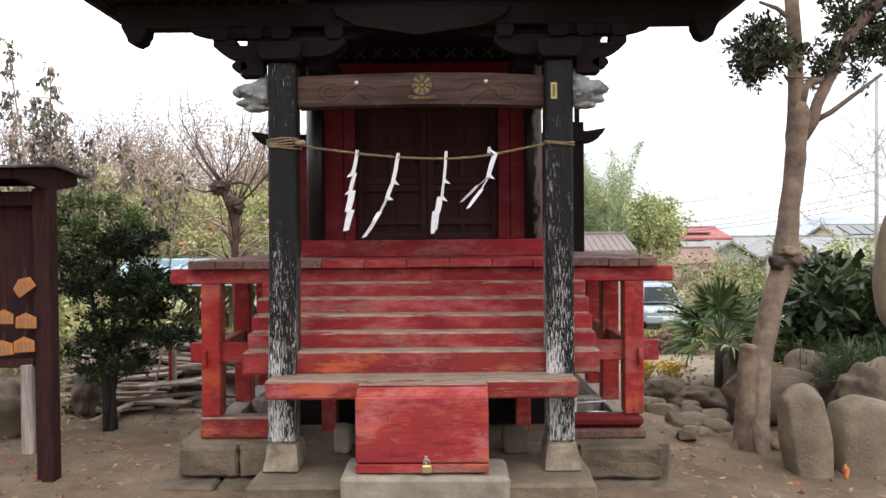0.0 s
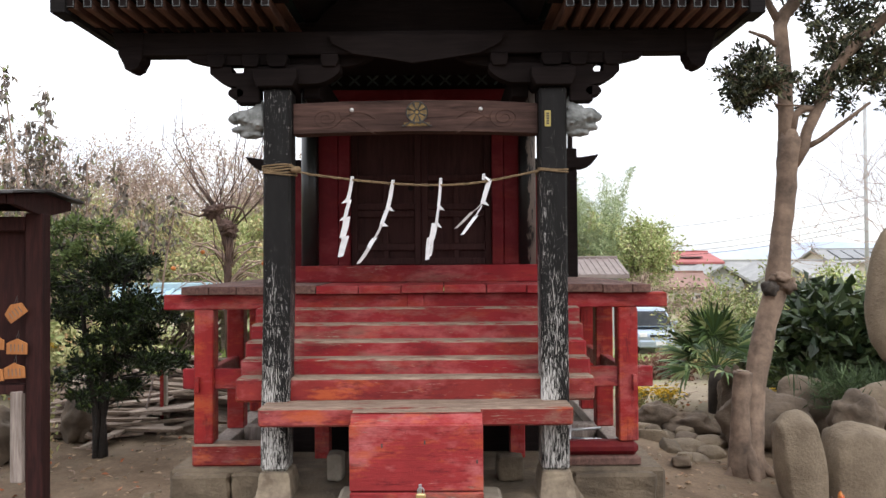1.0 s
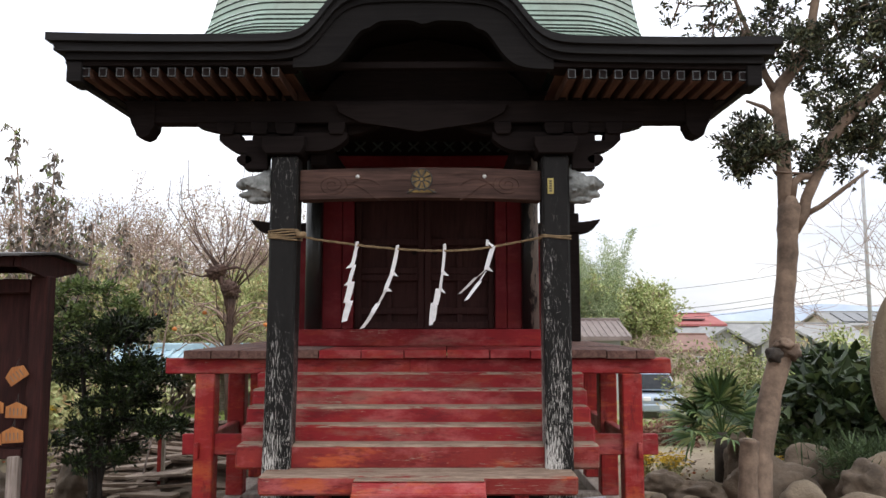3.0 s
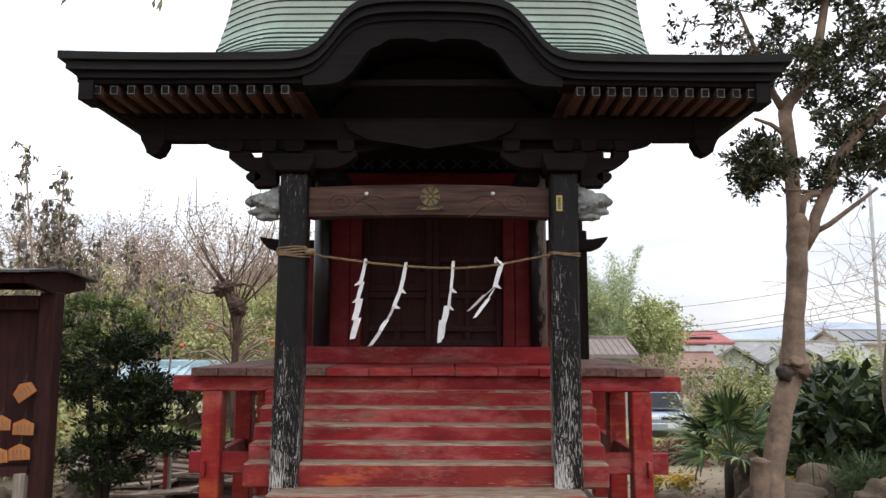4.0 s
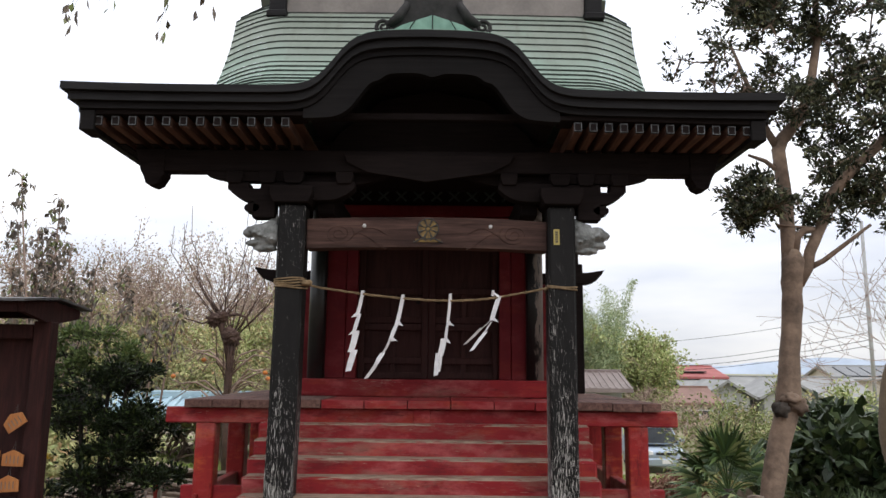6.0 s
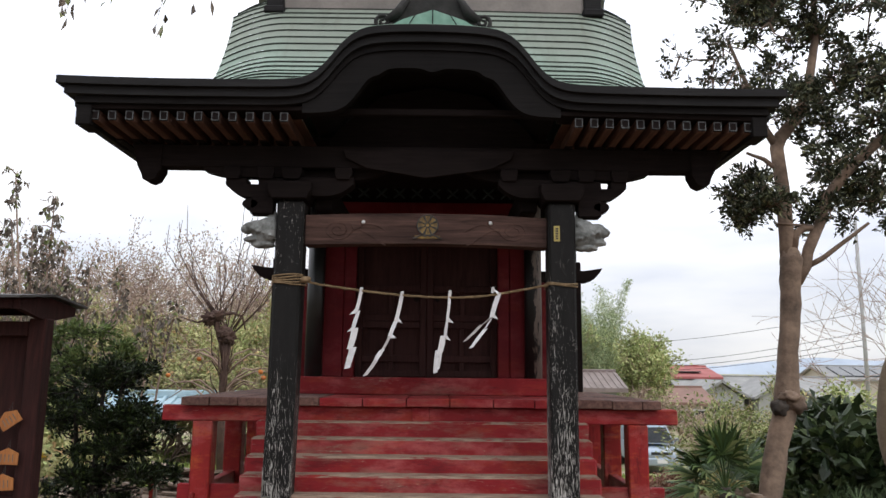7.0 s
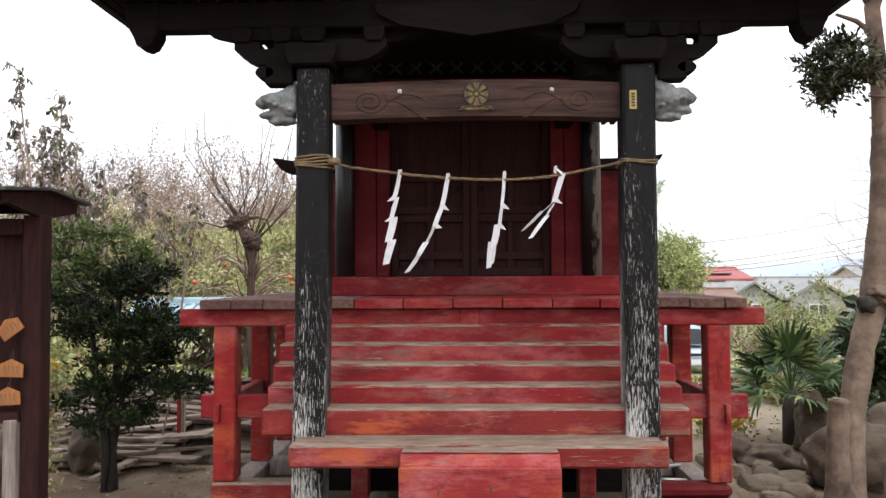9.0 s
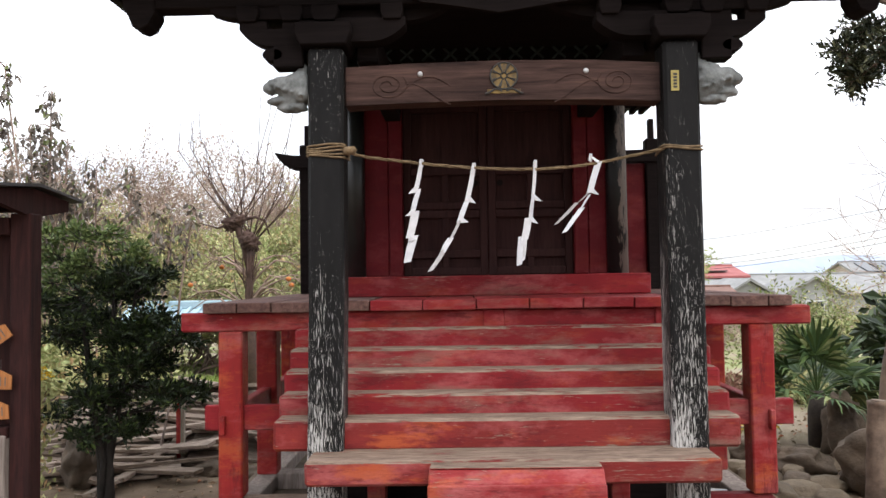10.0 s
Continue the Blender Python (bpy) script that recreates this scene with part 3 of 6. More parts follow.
for xa, xb in ((-0.543, -0.007), (-0.003, 0.533)):
    door = part("door", box(xa, xb, 6.13, 6.145, 1.312, 2.56, 0.0), DOOR, shrine, "dark red-brown panelled door leaf, closed")
    w, mid = 0.05, (xa + xb) / 2
    for a, b in ((xa, xa + w), (mid - 0.02, mid + 0.02), (xb - w, xb)):
        part("stile", box(a, b, 6.098, 6.13, 1.312, 1.96 if abs(a - mid + 0.02) < 1e-6 else 2.56, 0.004), DOOR, door)
    for z in (1.315, 1.425, 1.68, 1.735, 1.955, 2.36):
        part("rail", box(xa + w, xb - w, 6.094, 6.13, z, z + 0.05, 0.004), DOOR, door)
    part("ring_pull", tube([(mid + (0.19 if xa < -0.1 else -0.19), 6.09, 1.90), (mid + (0.19 if xa < -0.1 else -0.19), 6.098, 1.90)], [0.02, 0.02], 10), BLACK, door)
part("head_beam", box(-0.86, 0.82, 6.0, 6.13, 2.555, 2.64, 0.006), RED_SHADE, shrine, "red head beam over the doors")
frieze = part("frieze", box(-0.86, 0.82, 6.06, 6.13, 2.645, 2.95, 0.0), BLACK, shrine, "black carved lattice frieze")
for i in range(12):
    x = -0.78 + i * 0.138
    for s in (-1, 1):
        bm = box(-0.055, 0.055, -0.012, 0.012, -0.006, 0.006, 0.0)
        bmesh.ops.rotate(bm, verts=bm.verts, matrix=Matrix.Rotation(s * 0.75, 3, "Y"))
        bmesh.ops.translate(bm, verts=bm.verts, vec=(x, 6.045, 2.72))
        part("lattice_bar", bm, TEAL, frieze)
for x in (-0.86, 0.81):
    part("side_wall", box(x - 0.03, x + 0.03, 6.13, 7.3, 1.19, 2.95, 0.0), RED_SHADE, shrine)
part("rear_wall", box(-0.83, 0.78, 7.27, 7.33, 1.19, 2.95, 0.0), RED_SHADE, shrine)
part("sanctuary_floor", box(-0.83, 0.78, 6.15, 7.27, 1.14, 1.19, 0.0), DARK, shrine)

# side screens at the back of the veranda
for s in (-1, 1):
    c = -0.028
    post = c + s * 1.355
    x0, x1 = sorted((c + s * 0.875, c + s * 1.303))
    part("screen_panel", box(x0, x1, 7.19, 7.22, 1.188, 2.17, 0.004), RED_SHADE, shrine, "red side screen")
    part("screen_post", box(post - 0.052, post + 0.052, 7.15, 7.26, 1.188, 2.36, 0.008, wob=0.003), BLACK, shrine)
    part("post_tenon", box(post - 0.020, post + 0.020, 7.18, 7.24, 2.362, 2.52, 0.004), BLACK, shrine)
    pts = [(c + s * 0.875, 2.175), (c + s * 1.46, 2.175), (c + s * 1.52, 2.195), (c + s * 1.575, 2.255), (c + s * 1.603, 2.30), (c + s * 1.45, 2.275), (c + s * 0.875, 2.262)]
    part("screen_cap", prism(pts if s > 0 else pts[::-1], 7.13, 7.145, 0.004), BLACK, shrine, "dark cap beam with upswept end")
    part("screen_cap", prism(pts if s > 0 else pts[::-1], 7.262, 7.29, 0.004), BLACK, shrine)
    part("rear_eave", box(*sorted((c + s * 0.95, c + s * 1.28)), 6.86, 7.2, 2.595, 2.70, 0.004), BLACK, shrine)
    for k in range(3):
        x = c + s * (1.11 + 0.072 * k)
        part("eave_tail", box(x - 0.019, x + 0.019, 6.84, 7.1, 2.535, 2.594, 0.004), BLACK, shrine)

# porch beam between the posts
arch = [(-0.692, 2.072), (-0.45, 2.083), (0.0, 2.090), (0.45, 2.083), (0.716, 2.068), (0.716, 2.245), (0.40, 2.262), (0.0, 2.267), (-0.40, 2.262), (-0.692, 2.252)]
lintel = part("porch_beam", prism(arch, 4.655, 4.765, 0.006), LINTEL, shrine, "weathered brown beam with carved scrolls and a gold crest")


def scroll(cx, s):
    """A shallow carved spiral that runs on into a leaf."""
    bm = bmesh.new()
    pts = []
    for i in range(34):
        a = i / 33 * 4.2 * math.pi
        r = 0.012 + 0.052 * i / 33
        pts.append((cx + s * r * math.cos(a) * 1.35, 4.653, 2.165 + r * math.sin(a)))
    join(bm, tube(pts, [0.0030] * len(pts), 5))
    for k in range(2):
        q = [(cx + s * (0.08 + 0.2 * t), 4.653, 2.15 + 0.05 * math.sin(3.0 * t + k * 1.3) - 0.03 * k) for t in np.linspace(0, 1, 14)]
        join(bm, tube(q, [0.0028] * 14, 5))
    return bm


part("carved_scroll", scroll(-0.50, 1), LINTEL, lintel)
part("carved_scroll", scroll(0.52, -1), LINTEL, lintel)
for x in (-0.353, 0.385):
    part("nail_head", ball((x, 4.652, 2.212), 0.0125, (1, 0.7, 1), 0.0, 2), NAIL, lintel, "whitened nail head", True)
crest = part("crest", tube([(0.02, 4.6545, 2.197), (0.02, 4.6515, 2.197)], [0.060, 0.060], 24), GOLD, lintel, "dulled gold flower crest with black outlines")
bm = bmesh.new()
ring = [(0.02 + 0.060 * math.cos(a), 4.6505, 2.197 + 0.060 * math.sin(a)) for a in np.linspace(0, 2 * math.pi, 25)]
join(bm, tube(ring, [0.004] * 25, 5))
for k in range(8):
    a = math.pi / 8 + k * math.pi / 4
    ca, sa = math.cos(a), math.sin(a)
    join(bm, tube([(0.02 + r * ca, 4.6505, 2.197 + r * sa) for r in (0.012, 0.028, 0.043, 0.054)], [0.0035, 0.003, 0.006, 0.0085], 5))
join(bm, tube([(0.02 + 0.014 * math.cos(t), 4.6505, 2.197 + 0.014 * math.sin(t)) for t in np.linspace(0, 2 * math.pi, 13)], [0.0035] * 13, 4))
for s in (-1, 1):
    join(bm, tube([(0.02 + s * (0.01 + 0.075 * t), 4.6505, 2.128 + 0.010 * math.sin(5 * t)) for t in np.linspace(0, 1, 9)], [0.0045] * 9, 5))
part("petal_outline", bm, INK, crest)
part("scroll_foot", box(-0.055, 0.095, 4.6525, 4.6548, 2.118, 2.138, 0.002), GOLD, crest)
# small yellow label on the post
label_plate = solo("label_plate", box(0.744, 0.778, 4.5945, 4.6, 2.100, 2.190, 0.001), YELLOW, (0.761, 4.5985, 2.095), "small yellow label with dark writing on a black post", "label")
bm = bmesh.new()
for k in range(5):
    box(0.753, 0.769, 4.592, 4.5945, 2.112 + 0.014 * k, 2.121 + 0.014 * k, 0.0, bm)
part("writing", bm, INK, label_plate)


def lion_head(s, x0):
    """A carved beast's head on the end of the porch beam."""
    bm = bmesh.new()
    def lump(dx, dz, r, sq=(1, 1, 1), sd=0.0, rg=0.25):
        join(bm, ball((x0 + s * dx, 4.67, dz), r, sq, rg, 3, sd, 2.2))
    lump(0.055, 2.155, 0.078, (0.95, 0.85, 1.0), 1.1)
    lump(0.125, 2.175, 0.058, (1.1, 0.9, 0.75), 2.3)
    lump(0.175, 2.165, 0.036, (1.1, 1.0, 0.8), 3.1)
    lump(0.13, 2.105, 0.045, (1.4, 0.8, 0.5), 4.2)
    lump(0.075, 2.075, 0.045, (1.5, 0.8, 0.55), 5.7)
    lump(0.03, 2.232, 0.034, (0.8, 0.7, 1.5), 6.4)
    for k in range(5):
        lump(0.02 + 0.03 * k, 2.205 - 0.01 * k, 0.022, (1, 2.6, 0.8), 7 + k)
    for k in range(4):
        lump(0.03 + 0.035 * k, 2.12 + 0.012 * k, 0.018, (1.2, 4.0, 0.7), 12 + k)
    return bm


for s, x in ((-1, -0.853), (1, 0.868)):
    head = part("beast_head", lion_head(s, x), LION, shrine, "weathered white carved beast head", True)
    fuse = head.modifiers.new("fuse", "REMESH")
    fuse.mode, fuse.voxel_size, fuse.use_smooth_shade = "VOXEL", 0.006, True


# brackets over the posts
def arm(x0, x1, z0, z1, y0, y1, notch=None):
    """A bracket arm whose underside sweeps up to its tip."""
    s = 1 if x1 > x0 else -1
    n = 8
    low = [(x1 - s * abs(x1 - x0) * 0.45 * (1 - t), z0 + (z1 - z0) * 0.65 * (t ** 2.2)) for t in np.linspace(0, 1, n)]
    top = [(x1, z1)]
    if notch:
        a, b, h = notch
        top += [(x0 + s * b, z1), (x0 + s * b, z1 - h), (x0 + s * a, z1 - h), (x0 + s * a, z1)]
    return prism([(x0, z0)] + low + top + [(x0, z1)], y0, y1, 0.003)


for px in (-0.775, 0.792):
    s = 1 if px > 0 else -1
    bm = prism([(px - 0.10, 2.33), (px + 0.10, 2.33), (px + 0.125, 2.38), (px + 0.125, 2.43), (px - 0.125, 2.43), (px - 0.125, 2.38)], 4.56, 4.80, 0.005)
    part("bearing_block", bm, BLACK, shrine)
    part("bracket_arm", arm(px, px + s * 0.385, 2.345, 2.462, 4.63, 4.73, (0.235, 0.295, 0.046) if s > 0 else (0.19, 0.262, 0.040)), BLACK, shrine)
    part("bracket_arm", arm(px, px - s * 0.36, 2.36, 2.47, 4.63, 4.73), BLACK, shrine)
    part("nose_lobe", prism([(px + s * (0.235 + 0.05 * math.cos(a)), 2.31 + 0.032 * math.sin(a)) for a in np.linspace(0, 2 * math.pi, 13)[:-1]], 4.63, 4.72, 0.006), BLACK, shrine)
    part("nose_stem", box(*sorted((px + s * 0.10, px + s * 0.235)), 4.63, 4.72, 2.25, 2.35, 0.006), BLACK, shrine)
    for dx, w in ((0.345, 0.05), (0.15, 0.05), (0.0, 0.06), (-0.30, 0.05)):
        x = px + s * dx
        part("small_block", prism([(x - w * 0.75, 2.455), (x + w * 0.75, 2.455), (x + w, 2.485), (x + w, 2.525), (x - w, 2.525), (x - w, 2.485)], 4.61, 4.75, 0.004), BLACK, shrine)
    part("upper_arm", arm(px, px + s * 0.52, 2.472, 2.53, 4.64, 4.72), BLACK, shrine)
    part("upper_arm", arm(px, px - s * 0.58, 2.47, 2.60, 4.70, 4.76), BLACK, shrine)
    xe = px + s * 0.82
    pts = [(xe - s * 0.06, 2.66), (xe - s * 0.055, 2.50), (xe - s * 0.035, 2.485), (xe - s * 0.03, 2.455), (xe + s * 0.01, 2.435), (xe + s * 0.05, 2.45), (xe + s * 0.055, 2.49), (xe + s * 0.085, 2.53), (xe + s * 0.095, 2.60), (xe + s * 0.125, 2.66)]
    part("beam_nosing", prism(pts if s > 0 else pts[::-1], 4.62, 4.74, 0.005), BLACK, shrine, "carved black end of the purlin")
part("purlin", box(-1.60, 1.615, 4.63, 4.73, 2.527, 2.660, 0.006), BLACK, shrine, "black purlin over the porch")
hang = [(-0.48, 2.63), (-0.46, 2.58), (-0.34, 2.52), (-0.16, 2.495), (0.0, 2.465), (0.20, 2.495), (0.38, 2.52), (0.50, 2.58), (0.52, 2.63)]
part("carved_hanging_board", prism(hang, 4.60, 4.628, 0.003), BLACK, shrine)
for x in (-0.60, 0.62):
    part("tie_beam", box(x - 0.05, x + 0.05, 4.74, 6.06, 2.30, 2.46, 0.006), BLACK, shrine)


# ---- roof ----
roof = part("roof", box(-1.28, 1.28, 4.86, 7.3, 2.757, 2.785, 0.0), BLACK, shrine, "green copper roof with a curved gable over the porch")
KX = 0.04


def sink(x):
    """The old roof has sunk towards its one end."""
    return -0.0165 * max(0.0, x)


def sunk(bm):
    for v in bm.verts:
        v.co.z += sink(v.co.x)
    return bm


def hood(x):
    """Top line of the curved porch gable."""
    u = abs(x - KX) / 0.68
    f = 1 / (1 + math.exp((u - 0.785) / 0.085))
    return 2.895 + 0.325 * f * (1 - 0.09 * u * u) + sink(x)


def hood_low(x):
    u = abs(x - KX) / 0.68
    return 2.732 + sink(x) + 0.262 / (1 + math.exp((u - 0.58) / 0.065)) - 0.022 * math.exp(-(u / 0.07) ** 2) - 0.018 * math.exp(-((u - 0.43) / 0.05) ** 2)


def band(top, bottom, x0, x1, y0, y1, n=90, upturn=0.0):
    bm = bmesh.new()
    rows = []
    for i in range(n + 1):
        x = x0 + (x1 - x0) * i / n
        lift = upturn * max(0, (abs(x) - 1.2) / 0.75) ** 2
        rows.append([bm.verts.new((x, y, z + lift)) for y, z in ((y0, bottom(x)), (y0, top(x)), (y1, top(x)), (y1, bottom(x)))])
    for a, b in zip(rows[:-1], rows[1:]):
        for k in range(4):
            bm.faces.new((a[k], a[(k + 1) % 4], b[(k + 1) % 4], b[k]))
    bm.faces.new(rows[0])
    bm.faces.new(rows[-1][::-1])
    return bm


part("eave_rim", band(hood, lambda x: hood(x) - 0.042, -1.97, 1.945, 4.20, 4.40, upturn=0.012), FASCIA, roof, "thick charcoal eave edge")
part("eave_board", band(lambda x: hood(x) - 0.044, lambda x: hood(x) - 0.088, -1.935, 1.91, 4.225, 4.40, upturn=0.01), FASCIA, roof)
part("eave_board", band(lambda x: hood(x) - 0.09, lambda x: hood(x) - 0.125, -1.885, 1.86, 4.25, 4.40, upturn=0.006), BLACK_BOARD, roof)
part("gable_board", band(lambda x: hood(x) - 0.12, hood_low, -0.66, 0.74, 4.262, 4.32), BLACK_BOARD, roof, "curved black gable board with a cusped lower edge")
for s, xa, xb in ((-1, -1.885, -0.66), (1, 0.74, 1.86)):
    part("eave_board", sunk(box(xa, xb, 4.275, 4.42, 2.748, 2.774, 0.003)), BLACK, roof)
    xe = xa if s < 0 else xb
    part("corner_board", sunk(box(*sorted((xe - s * 0.005, xe - s * 0.085)), 4.262, 4.42, 2.655, 2.768, 0.004)), BLACK_BOARD, roof)
    for x0, z0, z1 in ((xe - s * 0.008, 2.672, 2.77),):
        part("side_eave", sunk(box(*sorted((x0 - s * 0.005, x0 - s * 0.05)), 4.425, 5.06, z0, z1, 0.004)), FASCIA, roof)
    part("side_rim", sunk(box(*sorted((s * 1.955 - 0.012, s * 1.80)), 4.405, 5.12, 2.80, 2.888, 0.01)), FASCIA, roof)
    k = 12
    for i in range(k):
        x = xa + 0.10 + (xb - xa - 0.20) * i / (k - 1) if s < 0 else xb - 0.10 - (xb - xa - 0.20) * i / (k - 1)
        r = part("rafter", sunk(box(x - 0.021, x + 0.021, 4.292, 4.78, 2.682, 2.745, 0.003)), RAFTER, roof)
        part("rafter_end", sunk(box(x - 0.0225, x + 0.0225, 4.283, 4.2915, 2.686, 2.742, 0.002)), BLACK, r)
        bm = box(x - 0.021, x - 0.0165, 4.2815, 4.2830, 2.690, 2.738, 0.0)
        box(x + 0.0165, x + 0.021, 4.2815, 4.2830, 2.690, 2.738, 0.0, bm)
        box(x - 0.0163, x + 0.0163, 4.2815, 4.2830, 2.734, 2.738, 0.0, bm)
        box(x - 0.0163, x + 0.0163, 4.2815, 4.2830, 2.690, 2.694, 0.0, bm)
        part("painted_border", sunk(bm), PALEBLUE, r, "flaking pale border")
        part("lower_rafter", sunk(box(x - 0.021, x + 0.021, 4.60, 5.05, 2.672, 2.68, 0.0)), BLACK, roof)
    part("soffit", sunk(box(xa + 0.03, xb - 0.03, 4.425, 5.06, 2.747, 2.754, 0.0)), RAFTER, roof)
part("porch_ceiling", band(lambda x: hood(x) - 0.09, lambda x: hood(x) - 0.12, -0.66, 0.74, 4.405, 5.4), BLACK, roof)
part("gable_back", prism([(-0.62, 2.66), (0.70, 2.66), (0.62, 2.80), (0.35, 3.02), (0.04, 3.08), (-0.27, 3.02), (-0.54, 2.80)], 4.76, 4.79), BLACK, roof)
part("porch_rib", box(-0.62, 0.70, 4.45, 4.50, 2.79, 2.83, 0.004), BLACK, roof)


# main slope: overlapping copper courses
PROFILE = [(4.20, 2.872), (4.5, 2.955), (4.8, 3.085), (5.0, 3.205), (5.15, 3.33), (5.3, 3.49), (5.5, 3.735), (5.7, 3.985), (5.85, 4.17), (6.0, 4.35)]


def slope(t):
    """Point of the roof's profile at t from 0 (eave) to 1 (ridge)."""
    f = t * (len(PROFILE) - 1)
    i = min(int(f), len(PROFILE) - 2)
    a, b = PROFILE[i], PROFILE[i + 1]
    k = f - i
    return a[0] + (b[0] - a[0]) * k, a[1] + (b[1] - a[1]) * k


def verge(z):
    """Half width of the upper roof at that height."""
    return float(np.interp(z, [2.8, 3.2, 3.5, 3.8, 4.0, 4.2, 4.36], [1.90, 1.44, 1.445, 1.465, 1.49, 1.525, 1.40]))


def course(t0, t1):
    bm = bmesh.new()
    (y0, z0), (y1, z1) = slope(t0), slope(min(1, t1 + 0.012))
    n = 44
    up = 0.018
    rows = []
    for i in range(n + 1):
        u = -1 + 2 * i / n
        col = []
        for y, z, h in ((y0, z0, 0.0), (y0, z0, up), (y1, z1, 0.0)):
            w = verge(z)
            x = u * w
            a = max(0.0, (abs(u) - 0.72) / 0.28)
            sag = -0.17 * a ** 2.2 if z > 3.15 else 0.0
            col.append(bm.verts.new((x + 0.01, y - 0.10 * a ** 2.2 * (z > 3.15), z + h + sag + sink(x))))
        rows.append(col)
    seam = bmesh.new()
    for a, b in zip(rows[:-1], rows[1:]):
        xm = (a[1].co.x + b[1].co.x) / 2
        if hood(xm) - 0.01 > a[1].co.z and y0 < 5.45:
            continue
        bm.faces.new((a[1], b[1], b[2], a[2]))
        lo = [Vector((v.co.x, v.co.y + 0.004, v.co.z - 0.004)) for v in (a[0], b[0])]
        hi = [Vector((v.co.x, v.co.y - 0.003, v.co.z - 0.002)) for v in (b[1], a[1])]
        seam.faces.new([seam.verts.new(p) for p in lo + hi])
    return bm, seam


N = 27
for i in range(3, N):
    sheet, seam = course(i / N, (i + 1) / N)
    part("copper_course", sheet, COPPER, roof)
    part("course_seam", seam, SEAM, roof)
# rear slope, flanks and ridge
bm = bmesh.new()
rows = [[bm.verts.new((s * min(1.40, verge(z)), 12.0 - y, z)) for s in (-1, 1)] for y, z in PROFILE[3:]]
for a, b in zip(rows[:-1], rows[1:]):
    bm.faces.new((a[0], b[0], b[1], a[1]))
part("rear_slope", bm, COPPER, roof)
for s in (-1, 1):
    bm = bmesh.new()
    q = [bm.verts.new(p) for p in ((s * 1.93, 4.3, 2.889), (s * 1.93, 5.12, 2.889), (s * 1.40, 5.3, 3.13), (s * 1.40, 4.75, 3.06))]
    bm.faces.new(q)
    part("side_slope", bm, COPPER, roof)
    bm = bmesh.new()
    front = [bm.verts.new((s * 1.26, y + 0.12, z - 0.22)) for y, z in PROFILE[2:]]
    back = [bm.verts.new((s * 1.26, 11.88 - y, z - 0.22)) for y, z in PROFILE[2:]]
    bm.faces.new(front + back[::-1])
    part("gable_wall", bm, DARK, roof)
part("ridge_box", box(-1.14, 1.19, 5.80, 6.20, 4.085, 4.62, 0.01), RIDGE, roof, "tarnished brown copper ridge")
part("ridge_top", box(-1.24, 1.29, 5.76, 6.24, 4.62, 4.70, 0.01), RIDGE, roof)
for x in (-1.20, 1.25):
    part("ridge_end", box(x - 0.065, x + 0.065, 5.76, 6.24, 4.09, 4.78, 0.01), FASCIA, roof)
    part("ridge_foot", box(x - 0.08, x + 0.08, 5.74, 6.26, 4.06, 4.12, 0.01), FASCIA, roof)

# curved hood over the porch and its ridge ornament
part("hood_sheet", band(lambda x: hood(x) + 0.010, lambda x: hood(x) - 0.004, -0.95, 1.03, 4.215, 5.5), COPPER, roof, "green copper sheet on the curved gable")
bm = prism([(KX - 0.33, 3.165), (KX + 0.33, 3.165), (KX + 0.17, 3.262), (KX, 3.322), (KX - 0.17, 3.262)], 4.235, 5.3)
cap = part("hood_ridge_cap", bm, PATINA, roof, "bright green copper cap")
for x in (-0.095, 0, 0.095):
    zt = 3.322 - abs(x) * 0.36
    part("standing_seam", tube([(KX + x, 4.23, zt + 0.004), (KX + x * 1.4, 4.22, 3.222)], [0.003, 0.003], 4), FASCIA, cap)
orn = prism([(KX - 0.28, 3.27), (KX - 0.14, 3.335), (KX, 3.395), (KX + 0.14, 3.335), (KX + 0.28, 3.27), (KX + 0.25, 3.36), (KX + 0.17, 3.45), (KX + 0.15, 3.60), (KX + 0.06, 3.70), (KX - 0.06, 3.70), (KX - 0.15, 3.60), (KX - 0.17, 3.45), (KX - 0.25, 3.36)], 4.40, 4.55, 0.008)
BRONZE = plain("dark_bronze_ornament", (0.008, 0.0075, 0.007), (0.030, 0.028, 0.026), 12, 0.9)
orn = part("ridge_ornament", orn, BRONZE, roof, "dark carved ridge-end ornament with scrolls")
for s in (-1, 1):
    pts = [(KX + s * (0.285 + (0.052 - 0.047 * i / 27) * math.cos(math.pi * 1.1 + i * 0.42)), 4.385, 3.325 + (0.052 - 0.047 * i / 27) * math.sin(math.pi * 1.1 + i * 0.42)) for i in range(28)]
    part("scroll", tube(pts, [0.014 - 0.006 * i / 27 for i in range(28)], 6), BRONZE, orn, "", True)
    part("feather", tube([(KX + s * 0.27, 4.39, 3.33), (KX + s * 0.2, 4.38, 3.38), (KX + s * 0.15, 4.39, 3.47)], [0.02, 0.03, 0.02], 6), BRONZE, orn, "", True)

# ---- things at the shrine ----
# offering box on its concrete plinth
solo("concrete_plinth", chipped(box(-0.41, 0.478, 4.245, 4.60, -0.36, 0.088, 0.022, wob=0.004), 0.006), CONCRETE, (0.03, 4.42, -0.36), "pale concrete block under the offering box", "plinth")
obox = thing("offering_box", (0.02, 4.37, 0.092), "faded red wooden offering box with a padlock", "offering box")
bm = prism([(4.315, 0.092), (4.425, 0.092), (4.425, 0.540), (4.345, 0.540), (4.305, 0.492)], -0.328, 0.366, 0.005, "x")
part("body", bm, RED_BOX, obox)
flap = part("flap", box(-0.330, 0.368, 4.288, 4.3045, 0.148, 0.490, 0.004, wob=0.002), RED_BOX, obox, "red hinged front board with orange wear")
